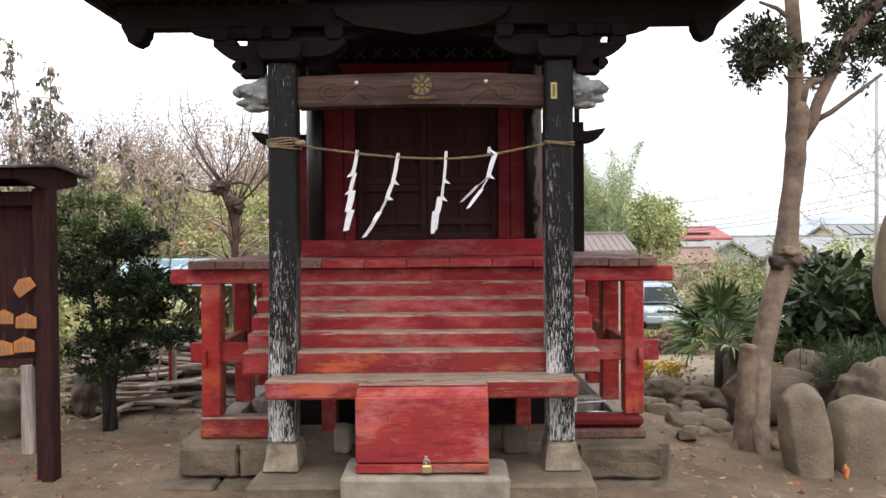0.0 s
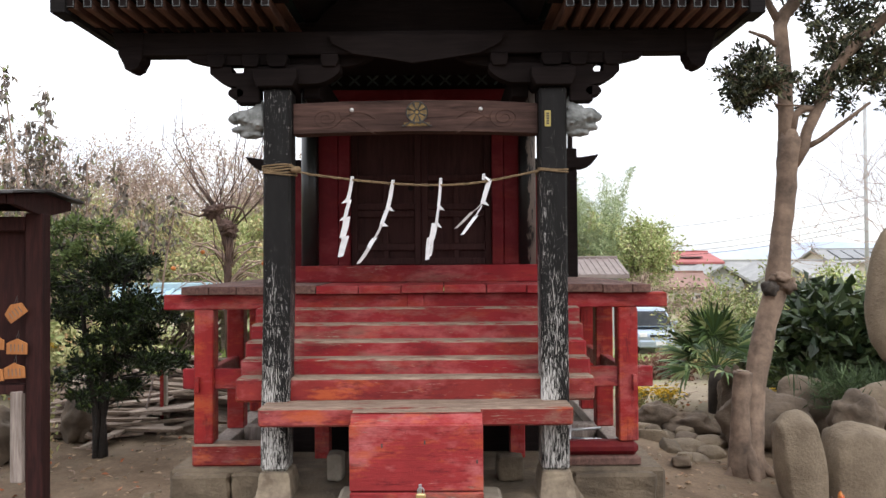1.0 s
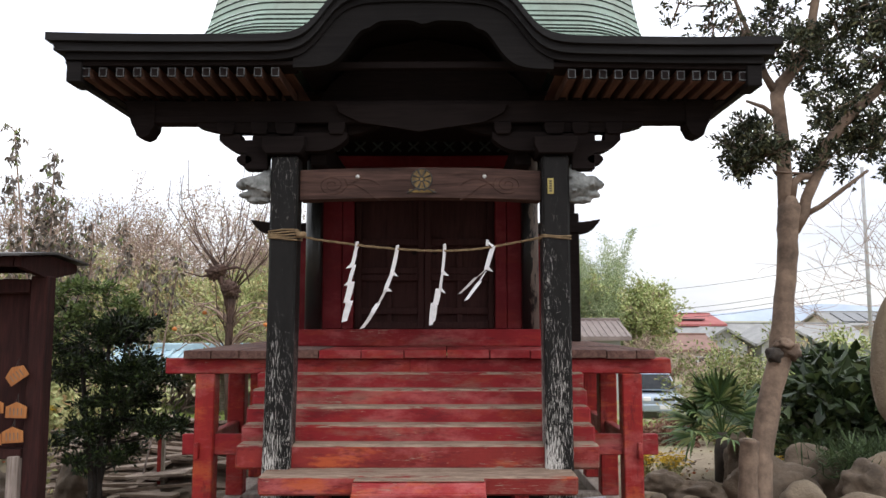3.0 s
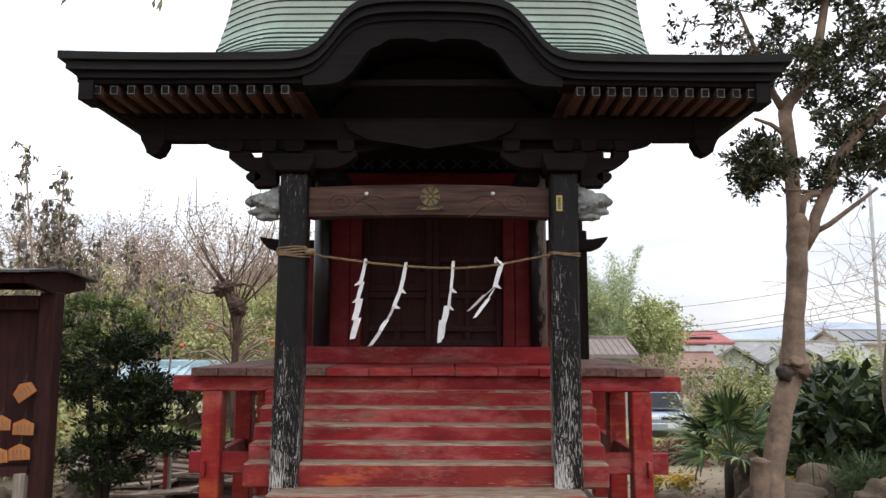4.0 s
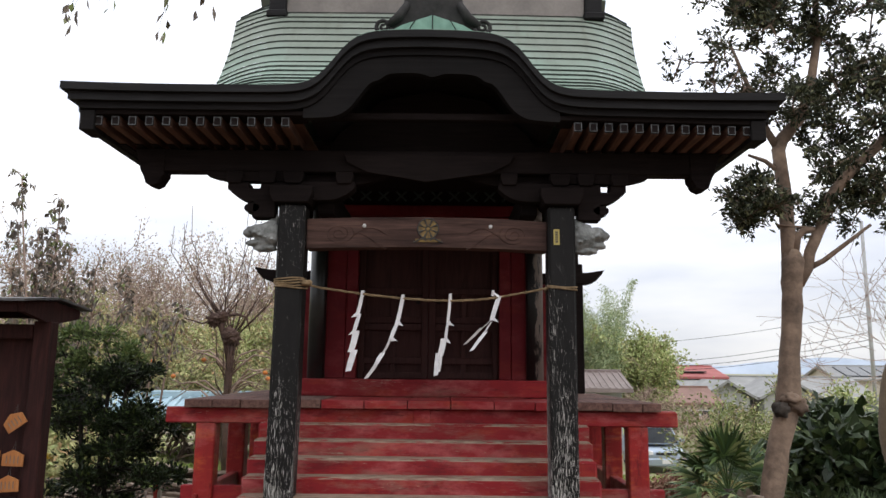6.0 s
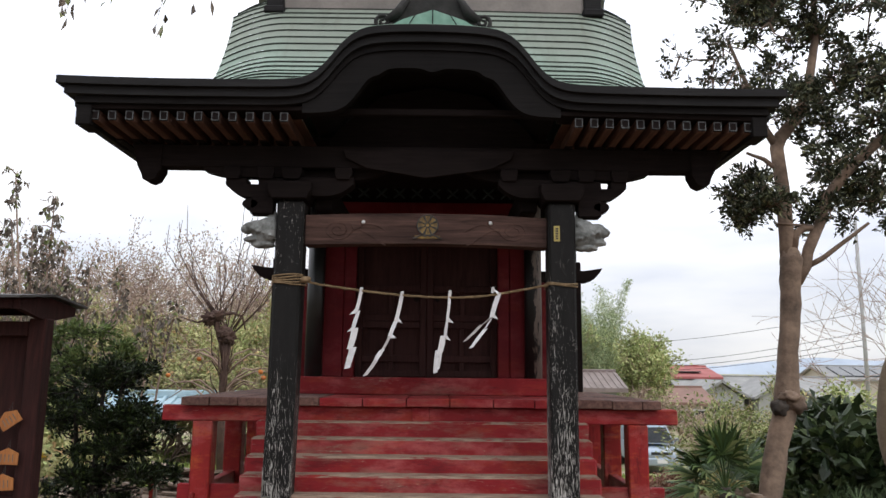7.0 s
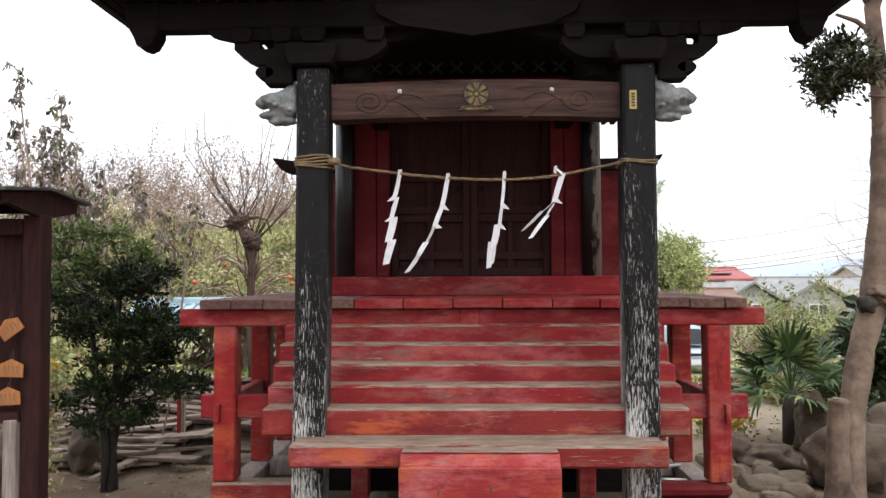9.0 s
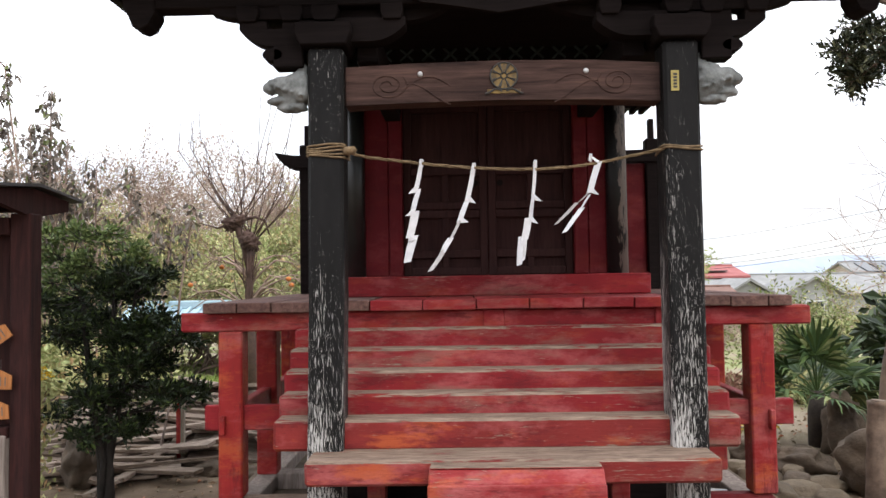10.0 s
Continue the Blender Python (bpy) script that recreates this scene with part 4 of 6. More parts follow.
part("bottom_strip", box(-0.330, 0.368, 4.284, 4.3145, 0.094, 0.139, 0.005, wob=0.002), RED_BOX, obox)
part("top_strip", box(-0.322, 0.360, 4.340, 4.424, 0.5405, 0.549, 0.003), RED_WORN, obox)
for x, z in ((-0.16, 0.385), (0.063, 0.40), (0.335, 0.30)):
    part("nail_hole", box(x - 0.004, x + 0.004, 4.286, 4.288, z - 0.010, z + 0.010, 0.0), INK, flap)
part("hasp", box(0.030, 0.046, 4.282, 4.288, 0.135, 0.185, 0.001), STEEL, flap)
lock = solo("padlock", box(0.017, 0.067, 4.262, 4.284, 0.100, 0.140, 0.005), BRASS, (0.042, 4.273, 0.100), "small brass padlock hanging from the offering box", "padlock")
arc = [(0.042 + 0.016 * math.cos(a), 4.273, 0.155 + 0.016 * math.sin(a)) for a in np.linspace(0, math.pi, 11)]
part("shackle", tube([(0.058, 4.273, 0.137)] + arc + [(0.026, 4.273, 0.137)], [0.0035] * 13, 6), STEEL, lock, "", True)
def cobble(x, y, z, sx, sy, sz, round_off, seed):
    """A squarish stone with rubbed corners."""
    bm = bmesh.new()
    bmesh.ops.create_cube(bm, size=2)
    bmesh.ops.subdivide_edges(bm, edges=list(bm.edges), cuts=6, use_grid_fill=True)
    for v in bm.verts:
        p = v.co.lerp(v.co.normalized() * 1.15, round_off)
        p *= 1 + 0.10 * noise.noise(p * 1.3 + Vector((seed, 0, seed))) + 0.03 * noise.noise(p * 5 + Vector((0, seed, 0)))
        v.co = Vector((x + p.x * sx, y + p.y * sy, z + p.z * sz))
    return bm


solo("prop_stone", cobble(-0.50, 4.98, 0.095, 0.048, 0.07, 0.082, 0.25, 2.0), CONCRETE, (-0.50, 4.98, 0.018), "pale squarish stone lying under the steps", "stone", smooth=True)
solo("prop_stone", cobble(0.56, 4.95, 0.090, 0.082, 0.075, 0.076, 0.38, 7.0), STONE, (0.56, 4.95, 0.018), "brown rounded stone lying under the steps", "stone", smooth=True)

# straw rope round the posts, with paper streamers
rope = thing("straw_rope", (0, 4.68, 1.80), "thin straw rope tied between the two black posts", "rope")
RP = [(-0.70, 1.868), (-0.60, 1.846), (-0.45, 1.826), (-0.30, 1.806), (-0.13, 1.790), (0.03, 1.780), (0.18, 1.778), (0.33, 1.787), (0.46, 1.806), (0.58, 1.830), (0.70, 1.850), (0.76, 1.858)]
bm = bmesh.new()
for ph in (0, 2.1, 4.2):
    pts, k = [], 0
    for (xa, za), (xb, zb) in zip(RP[:-1], RP[1:]):
        for t in np.linspace(0, 1, 9)[:-1]:
            a = k * 0.55 + ph
            pts.append((xa + (xb - xa) * t, 4.672 - 0.075 * max(0, abs(xa + (xb - xa) * t) - 0.60) / 0.1 * 0.6 + 0.004 * math.cos(a), za + (zb - za) * t + 0.004 * math.sin(a)))
            k += 1
    join(bm, tube(pts, [0.0036] * len(pts), 5))
part("strand", bm, ROPE, rope, "", True)


def loops(x, zs, w=0.084):
    bm = bmesh.new()
    for k, z in enumerate(zs):
        pts = []
        for i in range(29):
            a = 2 * math.pi * i / 28
            cx, cy = math.cos(a), math.sin(a)
            m = max(abs(cx), abs(cy))
            pts.append((x + w * cx / m, 4.678 + w * cy / m, z + 0.006 * math.sin(a * 2 + k)))
        join(bm, tube(pts, [0.0048] * 29, 6))
    return bm


part("winding", loops(-0.772, (1.842, 1.855, 1.868, 1.879, 1.890)), ROPE, rope, "", True)
part("winding", loops(0.792, (1.848, 1.860)), ROPE, rope, "", True)
part("knot", ball((-0.665, 4.60, 1.866), 0.022, (1.5, 0.8, 0.9), 0.3, 2, 3), ROPE, rope, "", True)


def streamer(slips, flags):
    """A zigzag of folded paper: slips (x, z, x, z, widths) hung one from the other, with turned-out corners."""
    bm = bmesh.new()

    def sheet(q):
        vs = [bm.verts.new(p) for p in q] + [bm.verts.new((p[0], p[1] + 0.0015, p[2])) for p in q]
        n = len(q)
        bm.faces.new(vs[:n])
        bm.faces.new(vs[n:][::-1])
        for i in range(n):
            bm.faces.new((vs[i], vs[n + i], vs[n + (i + 1) % n], vs[(i + 1) % n]))

    for i, (xa, za, xb, zb, wa, wb) in enumerate(slips):
        y, dy = 4.666 + 0.003 * (i % 2), 0.007 * (-1) ** i
        xm, zm, wm = (xa + xb) / 2 + 0.002 * (-1) ** i, (za + zb) / 2, (wa + wb) / 2
        sheet([(xa - wa / 2, y - dy, za), (xa + wa / 2, y + dy, za + 0.002), (xm + wm / 2, y + dy * 1.6, zm), (xb + wb / 2, y + dy, zb + 0.003), (xb - wb / 2, y - dy, zb - 0.004), (xm - wm / 2, y - dy * 0.4, zm)])
    for xa, za, xb, zb in flags:
        sheet([(xa, 4.668, za + 0.012), (xb, 4.655, zb), (xa, 4.668, za - 0.022)])
    return bm


for slips, flags in (
    ([(-0.355, 1.818, -0.382, 1.690, 0.016, 0.022), (-0.368, 1.697, -0.398, 1.592, 0.022, 0.025), (-0.384, 1.600, -0.412, 1.482, 0.036, 0.034), (-0.392, 1.490, -0.424, 1.372, 0.040, 0.034)],
     [(-0.380, 1.705, -0.416, 1.676), (-0.392, 1.604, -0.428, 1.577), (-0.418, 1.487, -0.388, 1.470)]),
    ([(-0.121, 1.797, -0.153, 1.640, 0.020, 0.024), (-0.150, 1.648, -0.189, 1.550, 0.024, 0.026), (-0.186, 1.556, -0.236, 1.462, 0.014, 0.014), (-0.228, 1.478, -0.268, 1.410, 0.030, 0.028), (-0.258, 1.424, -0.322, 1.332, 0.022, 0.024)],
     [(-0.147, 1.660, -0.114, 1.628), (-0.184, 1.565, -0.148, 1.545)]),
    ([(0.153, 1.805, 0.140, 1.656, 0.016, 0.017), (0.142, 1.662, 0.127, 1.553, 0.012, 0.018), (0.118, 1.560, 0.098, 1.462, 0.034, 0.034), (0.086, 1.478, 0.074, 1.352, 0.026, 0.024), (0.104, 1.464, 0.092, 1.372, 0.014, 0.013)],
     [(0.140, 1.662, 0.178, 1.632), (0.128, 1.566, 0.160, 1.532)]),
    ([(0.400, 1.828, 0.440, 1.800, 0.020, 0.020), (0.434, 1.804, 0.392, 1.668, 0.028, 0.026), (0.388, 1.668, 0.330, 1.618, 0.010, 0.010), (0.392, 1.660, 0.352, 1.598, 0.010, 0.010), (0.334, 1.624, 0.238, 1.530, 0.020, 0.020), (0.358, 1.602, 0.276, 1.494, 0.024, 0.022)],
     [(0.396, 1.690, 0.432, 1.656)])):
    x0, z0 = slips[0][0], slips[0][1]
    ob = solo("paper_streamer", streamer(slips, flags), PAPER, (x0, 4.672, z0), "white folded paper streamer blown aside on the straw rope", "streamer", "streamers on the rope")
    part("loop", tube([(x0 - 0.006, 4.664, z0 - 0.02), (x0 - 0.003, 4.658, z0 + 0.010), (x0 + 0.004, 4.682, z0 + 0.014), (x0 + 0.003, 4.684, z0 - 0.02)], [0.006, 0.006, 0.006, 0.006], 5), PAPER, ob)

# poles and a pipe stored under the veranda
for p, q, r in (((0.96, 5.5, 0.13), (1.22, 5.42, 0.135), 0.011), ((1.0, 5.42, 0.14), (1.10, 5.95, 0.18), 0.012), ((0.93, 5.7, 0.13), (1.28, 5.75, 0.14), 0.010)):
    solo("stored_pole", tube([p, q], [r, r], 8), STEEL, p, "thin grey pole lying under the veranda", "pole", "poles under the veranda", smooth=True)

# ---- notice board with votive tablets ----
nb = thing("notice_board", (-2.9, 5.15, -0.25), "roofed dark wooden board hung with votive tablets", "notice board")
for x in (-2.405, -3.72):
    part("post", box(x - 0.053, x + 0.053, 5.06, 5.165, -0.30, 1.66, 0.006), BOARD, nb)
part("stay", box(-2.535, -2.462, 5.03, 5.10, -0.02, 0.55, 0.006, wob=0.004), GREYWOOD, nb, "pale weathered stay nailed beside the post")
part("back_panel", box(-3.67, -2.46, 5.13, 5.155, 0.56, 1.64, 0.0), BOARD, nb)
part("bottom_rail", box(-3.67, -2.46, 5.04, 5.128, 0.53, 0.59, 0.005), BOARD, nb)
part("top_rail", box(-3.67, -2.46, 5.05, 5.128, 1.55, 1.64, 0.005), BOARD, nb)
for y, s in ((4.70, -1), (5.55, 1)):
    pts = [(5.115, 1.80), (y, 1.757), (y, 1.772), (5.115, 1.816)]
    part("roof_sheet", prism(pts if s < 0 else pts[::-1], -4.0, -2.33, 0.0, "x"), TIN, nb, "thin dark roof sheet")
for x in (-2.385, -3.7):
    pts = [(4.78, 1.755), (5.115, 1.79), (5.45, 1.755), (5.45, 1.70), (5.115, 1.64), (4.78, 1.70)]
    part("gable_piece", prism(pts, x - 0.02, x + 0.02, 0.0, "x"), BOARD, nb)
part("ridge_pole", box(-3.95, -2.41, 5.07, 5.16, 1.735, 1.795, 0.004), BOARD, nb)
for y in (4.80, 5.43):
    part("eave_pole", box(-3.95, -2.41, y - 0.025, y + 0.025, 1.70, 1.757, 0.004), BOARD, nb)
for x, z, a, w in ((-2.495, 1.045, -0.62, 0.13), (-2.485, 0.825, 0.02, 0.13), (-2.625, 0.85, 0.0, 0.12), (-2.50, 0.675, -0.06, 0.13), (-2.635, 0.655, -0.10, 0.13), (-2.78, 1.06, 0.1, 0.13), (-2.88, 0.85, 0.0, 0.13)):
    h = w * 0.66
    pts = [(-w / 2, -h / 2), (w / 2, -h / 2), (w / 2, h / 2 - 0.018), (0, h / 2 + 0.012), (-w / 2, h / 2 - 0.018)]
    bm = prism(pts, -0.004, 0.004, 0.001)
    bmesh.ops.rotate(bm, verts=bm.verts, matrix=Matrix.Rotation(a, 3, "Y"))
    bmesh.ops.translate(bm, verts=bm.verts, vec=(x, 5.022, z))
    ob = solo("votive_tablet", bm, EMA, (x, 5.022, z), "small orange-brown wooden votive tablet on a dark board", "votive tablet", "tablets on the board")
    bm = bmesh.new()
    for k in range(4):
        box(-w * 0.30 + k * w * 0.18, -w * 0.25 + k * w * 0.18, -0.0055, -0.0045, -h * 0.3, h * 0.22, 0.0, bm)
    bmesh.ops.rotate(bm, verts=bm.verts, matrix=Matrix.Rotation(a, 3, "Y"))
    bmesh.ops.translate(bm, verts=bm.verts, vec=(x, 5.022, z))
    part("writing", bm, BARK, ob)
    part("cord", tube([(x - 0.01, 5.022, z + h / 2), (x, 5.04, z + h / 2 + 0.06), (x + 0.01, 5.022, z + h / 2)], [0.002] * 3, 4), INK, ob)


# ---- plants and trees ----
def tree_from(lines, name, at, label, category, bark, n=6, group=""):
    ob = thing(name, at, label, category, group)
    v, f = tubes(lines, n)
    raw("branchwork", v, f, bark, ob, smooth=True)
    return ob


def scatter_leaves(parent, tips, per, spread, length, width, mat, droop=0.0, name="crown"):
    c = np.repeat(np.array([t[0] for t in tips], dtype=float), per, axis=0)
    d = np.repeat(np.array([t[1] for t in tips], dtype=float), per, axis=0)
    c = c + rng.normal(0, spread, c.shape)
    d = d + np.array([0, 0, -droop])
    v, f = leaf_cards(c, d, length, width, 0.7)
    return tagged(raw(name, v, f, mat, parent), kind="stuff")


def spray(centre, r, flat, count, out_c, out_d, lines, root, twig=0.006):
    """One spray of foliage: a twig to it from the bough, forked inside, with leaves along the forks."""
    c = Vector(centre)
    mid = root.lerp(c, 0.55) + Vector((random.gauss(0, 0.04), random.gauss(0, 0.04), -0.03))
    lines.append(([root, mid, c], [twig * 1.3, twig * 0.9, twig * 0.6]))
    forks = max(5, int(count / 14))
    for k in range(forks):
        d = Vector((random.gauss(0, 1), random.gauss(0, 1), random.gauss(0.15, 0.8))).normalized()
        tip = c + Vector((d.x * r, d.y * r, d.z * r * flat)) * random.uniform(0.55, 1.12)
        lines.append(([c, c.lerp(tip, 0.5) + Vector((0, 0, 0.01)), tip], [twig * 0.45, twig * 0.35, twig * 0.25]))
        for j in range(int(count / forks)):
            p = c.lerp(tip, random.uniform(0.25, 1.05)) + Vector((random.gauss(0, 0.022), random.gauss(0, 0.022), random.gauss(0, 0.018)))
            out_c.append(p)
            out_d.append(d + Vector((0, 0, 0.25)))


# evergreen bush beside the board, in loose tiers
random.seed(11)
bx, by = -2.66, 6.5
lines, lc, ld, yc, yd = [], [], [], [], []
stems = []
for k in range(5):
    a = k * 1.26 + 0.3
    q = [Vector((bx + 0.045 * math.cos(a), by + 0.045 * math.sin(a), -0.3)), Vector((bx + 0.035 * math.cos(a + 0.7), by + 0.035 * math.sin(a + 0.7), 0.06)), Vector((bx + 0.12 * math.cos(a), by + 0.10 * math.sin(a), 0.6)), Vector((bx + 0.20 * math.cos(a), by + 0.16 * math.sin(a), 1.25))]
    lines.append((q, [0.027, 0.021, 0.015, 0.008]))
    stems += [q[1].lerp(q[2], t) for t in (0.2, 0.6, 1)] + [q[2].lerp(q[3], t) for t in (0.3, 0.6, 0.9)]
for x, z, r in ((-2.45, 1.30, 0.17), (-2.62, 1.20, 0.20), (-3.00, 1.14, 0.17), (-2.97, 0.92, 0.15), (-2.37, 1.03, 0.19), (-2.54, 0.92, 0.21), (-2.21, 0.88, 0.14), (-2.72, 0.70, 0.13),
                (-2.42, 0.70, 0.20), (-2.26, 0.51, 0.15), (-2.12, 0.54, 0.11), (-2.62, 0.48, 0.20), (-2.89, 0.43, 0.15), (-2.78, 0.27, 0.14), (-2.48, 0.31, 0.15), (-2.80, 1.02, 0.15)):
    for dy in (-0.16, 0.10, 0.32):
        c = (x + random.uniform(-0.05, 0.05), by + dy + random.uniform(-0.08, 0.08), z + random.uniform(-0.05, 0.05))
        root = min(stems, key=lambda p: (p - Vector(c)).length + 0.8 * max(0, p.z - c[2]))
        spray(c, r * random.uniform(0.85, 1.08), 0.55, int(340 * (r / 0.17) ** 2), lc, ld, lines, root)
# lighter green sprays over the upper part of the bush
for x, z, r in ((-2.97, 1.47, 0.18), (-2.74, 1.42, 0.20), (-2.58, 1.52, 0.15), (-3.05, 1.30, 0.14), (-2.86, 1.62, 0.15), (-2.66, 1.33, 0.15), (-3.02, 1.60, 0.15), (-2.72, 1.64, 0.14), (-2.90, 1.36, 0.16), (-2.50, 1.44, 0.13)):
    c = (x, by + random.uniform(-0.2, 0.2), z)
    root = min(stems, key=lambda p: (p - Vector(c)).length)
    spray(c, r, 0.75, 260, yc, yd, lines, root)
bush = tree_from(lines, "evergreen_bush", (bx, by, -0.25), "dark evergreen bush with dense small glossy leaves", "bush", BARK_BUSH, 6)
v, f = leaf_cards(lc, ld, 0.050, 0.021, 0.5)
tagged(raw("crown", v, f, L_DARK, bush), kind="stuff")
v, f = leaf_cards(yc, yd, 0.055, 0.022, 0.5)
tagged(raw("top_leaves", v, f, leafy("dull_green_top_leaf", (0.055, 0.088, 0.024), (0.17, 0.23, 0.068), (0.27, 0.30, 0.11), 0.6), bush), kind="stuff")

# leaning tree with a knot and a cut limb
random.seed(5)
trunk = [(2.50, 6.15, -0.40), (2.535, 6.22, -0.15), (2.63, 6.36, 0.30), (2.745, 6.46, 0.68), (2.86, 6.52, 1.00), (2.905, 6.54, 1.14), (2.945, 6.56, 1.40), (3.01, 6.6, 1.85), (3.045, 6.62, 2.14), (3.065, 6.63, 2.32), (3.065, 6.64, 2.42)]
rt = thing("leaning_tree", (2.46, 6.15, -0.38), "leaning tree with smooth grey-brown bark and a knotted trunk", "tree")
part("trunk", gnarl(tube(trunk, [0.135, 0.098, 0.090, 0.086, 0.088, 0.098, 0.083, 0.079, 0.086, 0.092, 0.06], 14), 0.013, 8), BARK, rt, "", True)
for k in range(5):
    a = k * 1.26 + 2.2
    part("root", gnarl(tube([(2.50, 6.2, -0.08), (2.50 + 0.10 * math.cos(a), 6.18 + 0.09 * math.sin(a), -0.26), (2.50 + 0.25 * math.cos(a), 6.17 + 0.21 * math.sin(a), -0.385)], [0.065, 0.048, 0.02], 9), 0.022, 9), BARK, rt, "", True)
part("knot", ball((2.815, 6.46, 1.10), 0.066, (1.0, 1, 1.0), 0.4, 3, 2, 2.0), BARK_DARK, rt, "dark swollen knot", True)
part("knot", ball((2.950, 6.46, 1.13), 0.062, (1.2, 1, 1.1), 0.6, 3, 5, 2.0), BARK, rt, "", True)
part("knot", ball((2.890, 6.45, 1.18), 0.070, (1.1, 0.8, 0.7), 0.7, 3, 8, 2.4), BARK, rt, "", True)
stub = part("cut_limb", gnarl(tube([(2.44, 6.15, -0.36), (2.445, 6.18, -0.1), (2.47, 6.22, 0.18), (2.495, 6.25, 0.40), (2.50, 6.25, 0.455)], [0.105, 0.078, 0.070, 0.070, 0.072], 12), 0.014, 11), BARK, rt, "limb sawn off above the ground", True)
part("cut_face", tube([(2.50, 6.25, 0.452), (2.501, 6.25, 0.468)], [0.056, 0.048], 12), STUMP, stub, "brown weathered sawn face")
lines, lc, ld = [], [], []
main = [Vector(p) for p in ((3.045, 6.63, 2.22), (3.055, 6.66, 2.50), (3.055, 6.68, 2.95), (3.035, 6.70, 3.32), (3.075, 6.70, 3.42), (3.235, 6.70, 3.60), (3.355, 6.72, 3.86), (3.475, 6.74, 4.40), (3.505, 6.8, 5.0))]
lines.append((main, [0.078, 0.068, 0.064, 0.062, 0.058, 0.048, 0.044, 0.036, 0.02]))
limb = [Vector(p) for p in ((3.085, 6.62, 2.14), (3.175, 6.61, 2.27), (3.205, 6.61, 2.40), (3.335, 6.62, 2.66), (3.405, 6.64, 2.86), (3.635, 6.68, 3.12), (3.905, 6.70, 3.36), (4.305, 6.75, 3.75), (4.655, 6.8, 4.3))]
lines.append((limb, [0.066, 0.054, 0.050, 0.048, 0.047, 0.046, 0.042, 0.034, 0.02]))
lines.append(([(3.085, 6.62, 2.42), (3.115, 6.62, 2.54), (3.175, 6.62, 2.59), (3.295, 6.62, 2.60)], [0.04, 0.035, 0.032, 0.026]))
lines.append(([(3.185, 6.63, 2.26), (3.315, 6.6, 2.33), (3.475, 6.55, 2.46), (3.675, 6.5, 2.62)], [0.026, 0.022, 0.018, 0.012]))
lines.append(([(3.035, 6.70, 3.33), (2.955, 6.72, 3.50), (2.835, 6.72, 3.85), (2.675, 6.75, 4.35)], [0.042, 0.034, 0.024, 0.014]))
lines.append(([(3.045, 6.68, 3.1), (2.915, 6.70, 3.22), (2.775, 6.72, 3.28)], [0.026, 0.020, 0.012]))
lines.append(([(2.94, 6.60, 2.625), (3.255, 6.62, 2.615)], [0.010, 0.010]))
boughs = main[2:] + limb[3:] + [Vector((2.78, 6.72, 3.85)), Vector((2.62, 6.75, 4.3)), Vector((2.75, 6.72, 3.26)), Vector((3.45, 6.54, 2.5))]
made = 0
while made < 285:
    c = Vector((random.uniform(2.15, 5.2), 6.68 + random.gauss(0, 0.2), random.uniform(2.6, 5.2)))
    if made % 13 == 0:
        c = Vector((random.uniform(2.76, 3.02), 6.68 + random.gauss(0, 0.15), random.uniform(2.72, 3.2)))
    if c.x < 3.0 and not (c.z > 3.62 or (2.70 < c.z < 3.25 and c.x > 2.74)):
        continue
    if c.x >= 3.0 and c.z < 2.62 + 0.35 * max(0.0, 3.35 - c.x) + 0.5 * max(0.0, 0.3 - abs(c.x - 3.1)):
        continue
    if c.x < 2.45 and random.random() < 0.75:
        continue
    if noise.noise(c * 1.9 + Vector((4, 0, 2))) < -0.16:
        continue
    root = min(boughs, key=lambda p: (p - c).length)
    far = c.x < 2.75 and c.z > 3.3
    spray(c, random.uniform(0.12, 0.21), 0.8, 48 if far else 120, lc, ld, lines, root, 0.007)
    boughs.append(c)
    made += 1
v, f = tubes(lines, 6)
raw("limb_work", v, f, BARK, rt, smooth=True)
v, f = leaf_cards(lc, ld, 0.062, 0.027, 0.8)
tagged(raw("crown", v, f, L_TREE, rt), kind="stuff")

# limb with drooping leaves that reaches in overhead
random.seed(3)
lines, tips = [([(-4.6, 4.2, -0.3), (-4.5, 4.2, 1.5), (-4.3, 4.2, 3.2), (-3.6, 4.2, 4.0), (-2.6, 4.2, 4.20), (-1.25, 4.15, 4.02)], [0.12, 0.10, 0.085, 0.05, 0.028, 0.012])], []
for x, ln in ((-1.95, 0.52), (-1.75, 0.53), (-1.41, 0.58), (-1.35, 0.64)):
    grow((x, 4.17, 4.06), (0.02, 0, -1), ln, 0.006, 1, lines, tips, 0.15, 2, 0.5, -0.1, 0.4)
ov = tree_from(lines, "overhanging_tree", (-4.6, 4.2, -0.3), "slim tree with drooping leaf sprigs overhead", "tree", BARK_DARK, 6)
scatter_leaves(ov, [t for t in tips if t[0].z < 4.0], 2, 0.025, 0.075, 0.036, L_DROOP, 0.8)

# pollarded bare tree with two knobbly heads
random.seed(21)
px, py = -3.22, 12.0
HEADS = ((px - 0.17, 2.14), (px + 0.05, 1.88))
lines, tips = [([(px + 0.08, py, -0.6), (px + 0.02, py, 0.5), (px, py, 1.15), (px + 0.02, py, 1.55), (px + 0.05, py, 1.86)], [0.095, 0.075, 0.062, 0.058, 0.075])], []
lines.append(([(px + 0.01, py, 1.45), (px - 0.06, py, 1.75), (px - 0.14, py, 2.0), (px - 0.17, py, 2.12)], [0.050, 0.046, 0.052, 0.07]))
lines.append(([(px - 0.17, py, 2.10), (px - 0.32, py, 2.10), (px - 0.45, py, 2.06), (px - 0.72, py, 2.14)], [0.045, 0.026, 0.016, 0.007]))
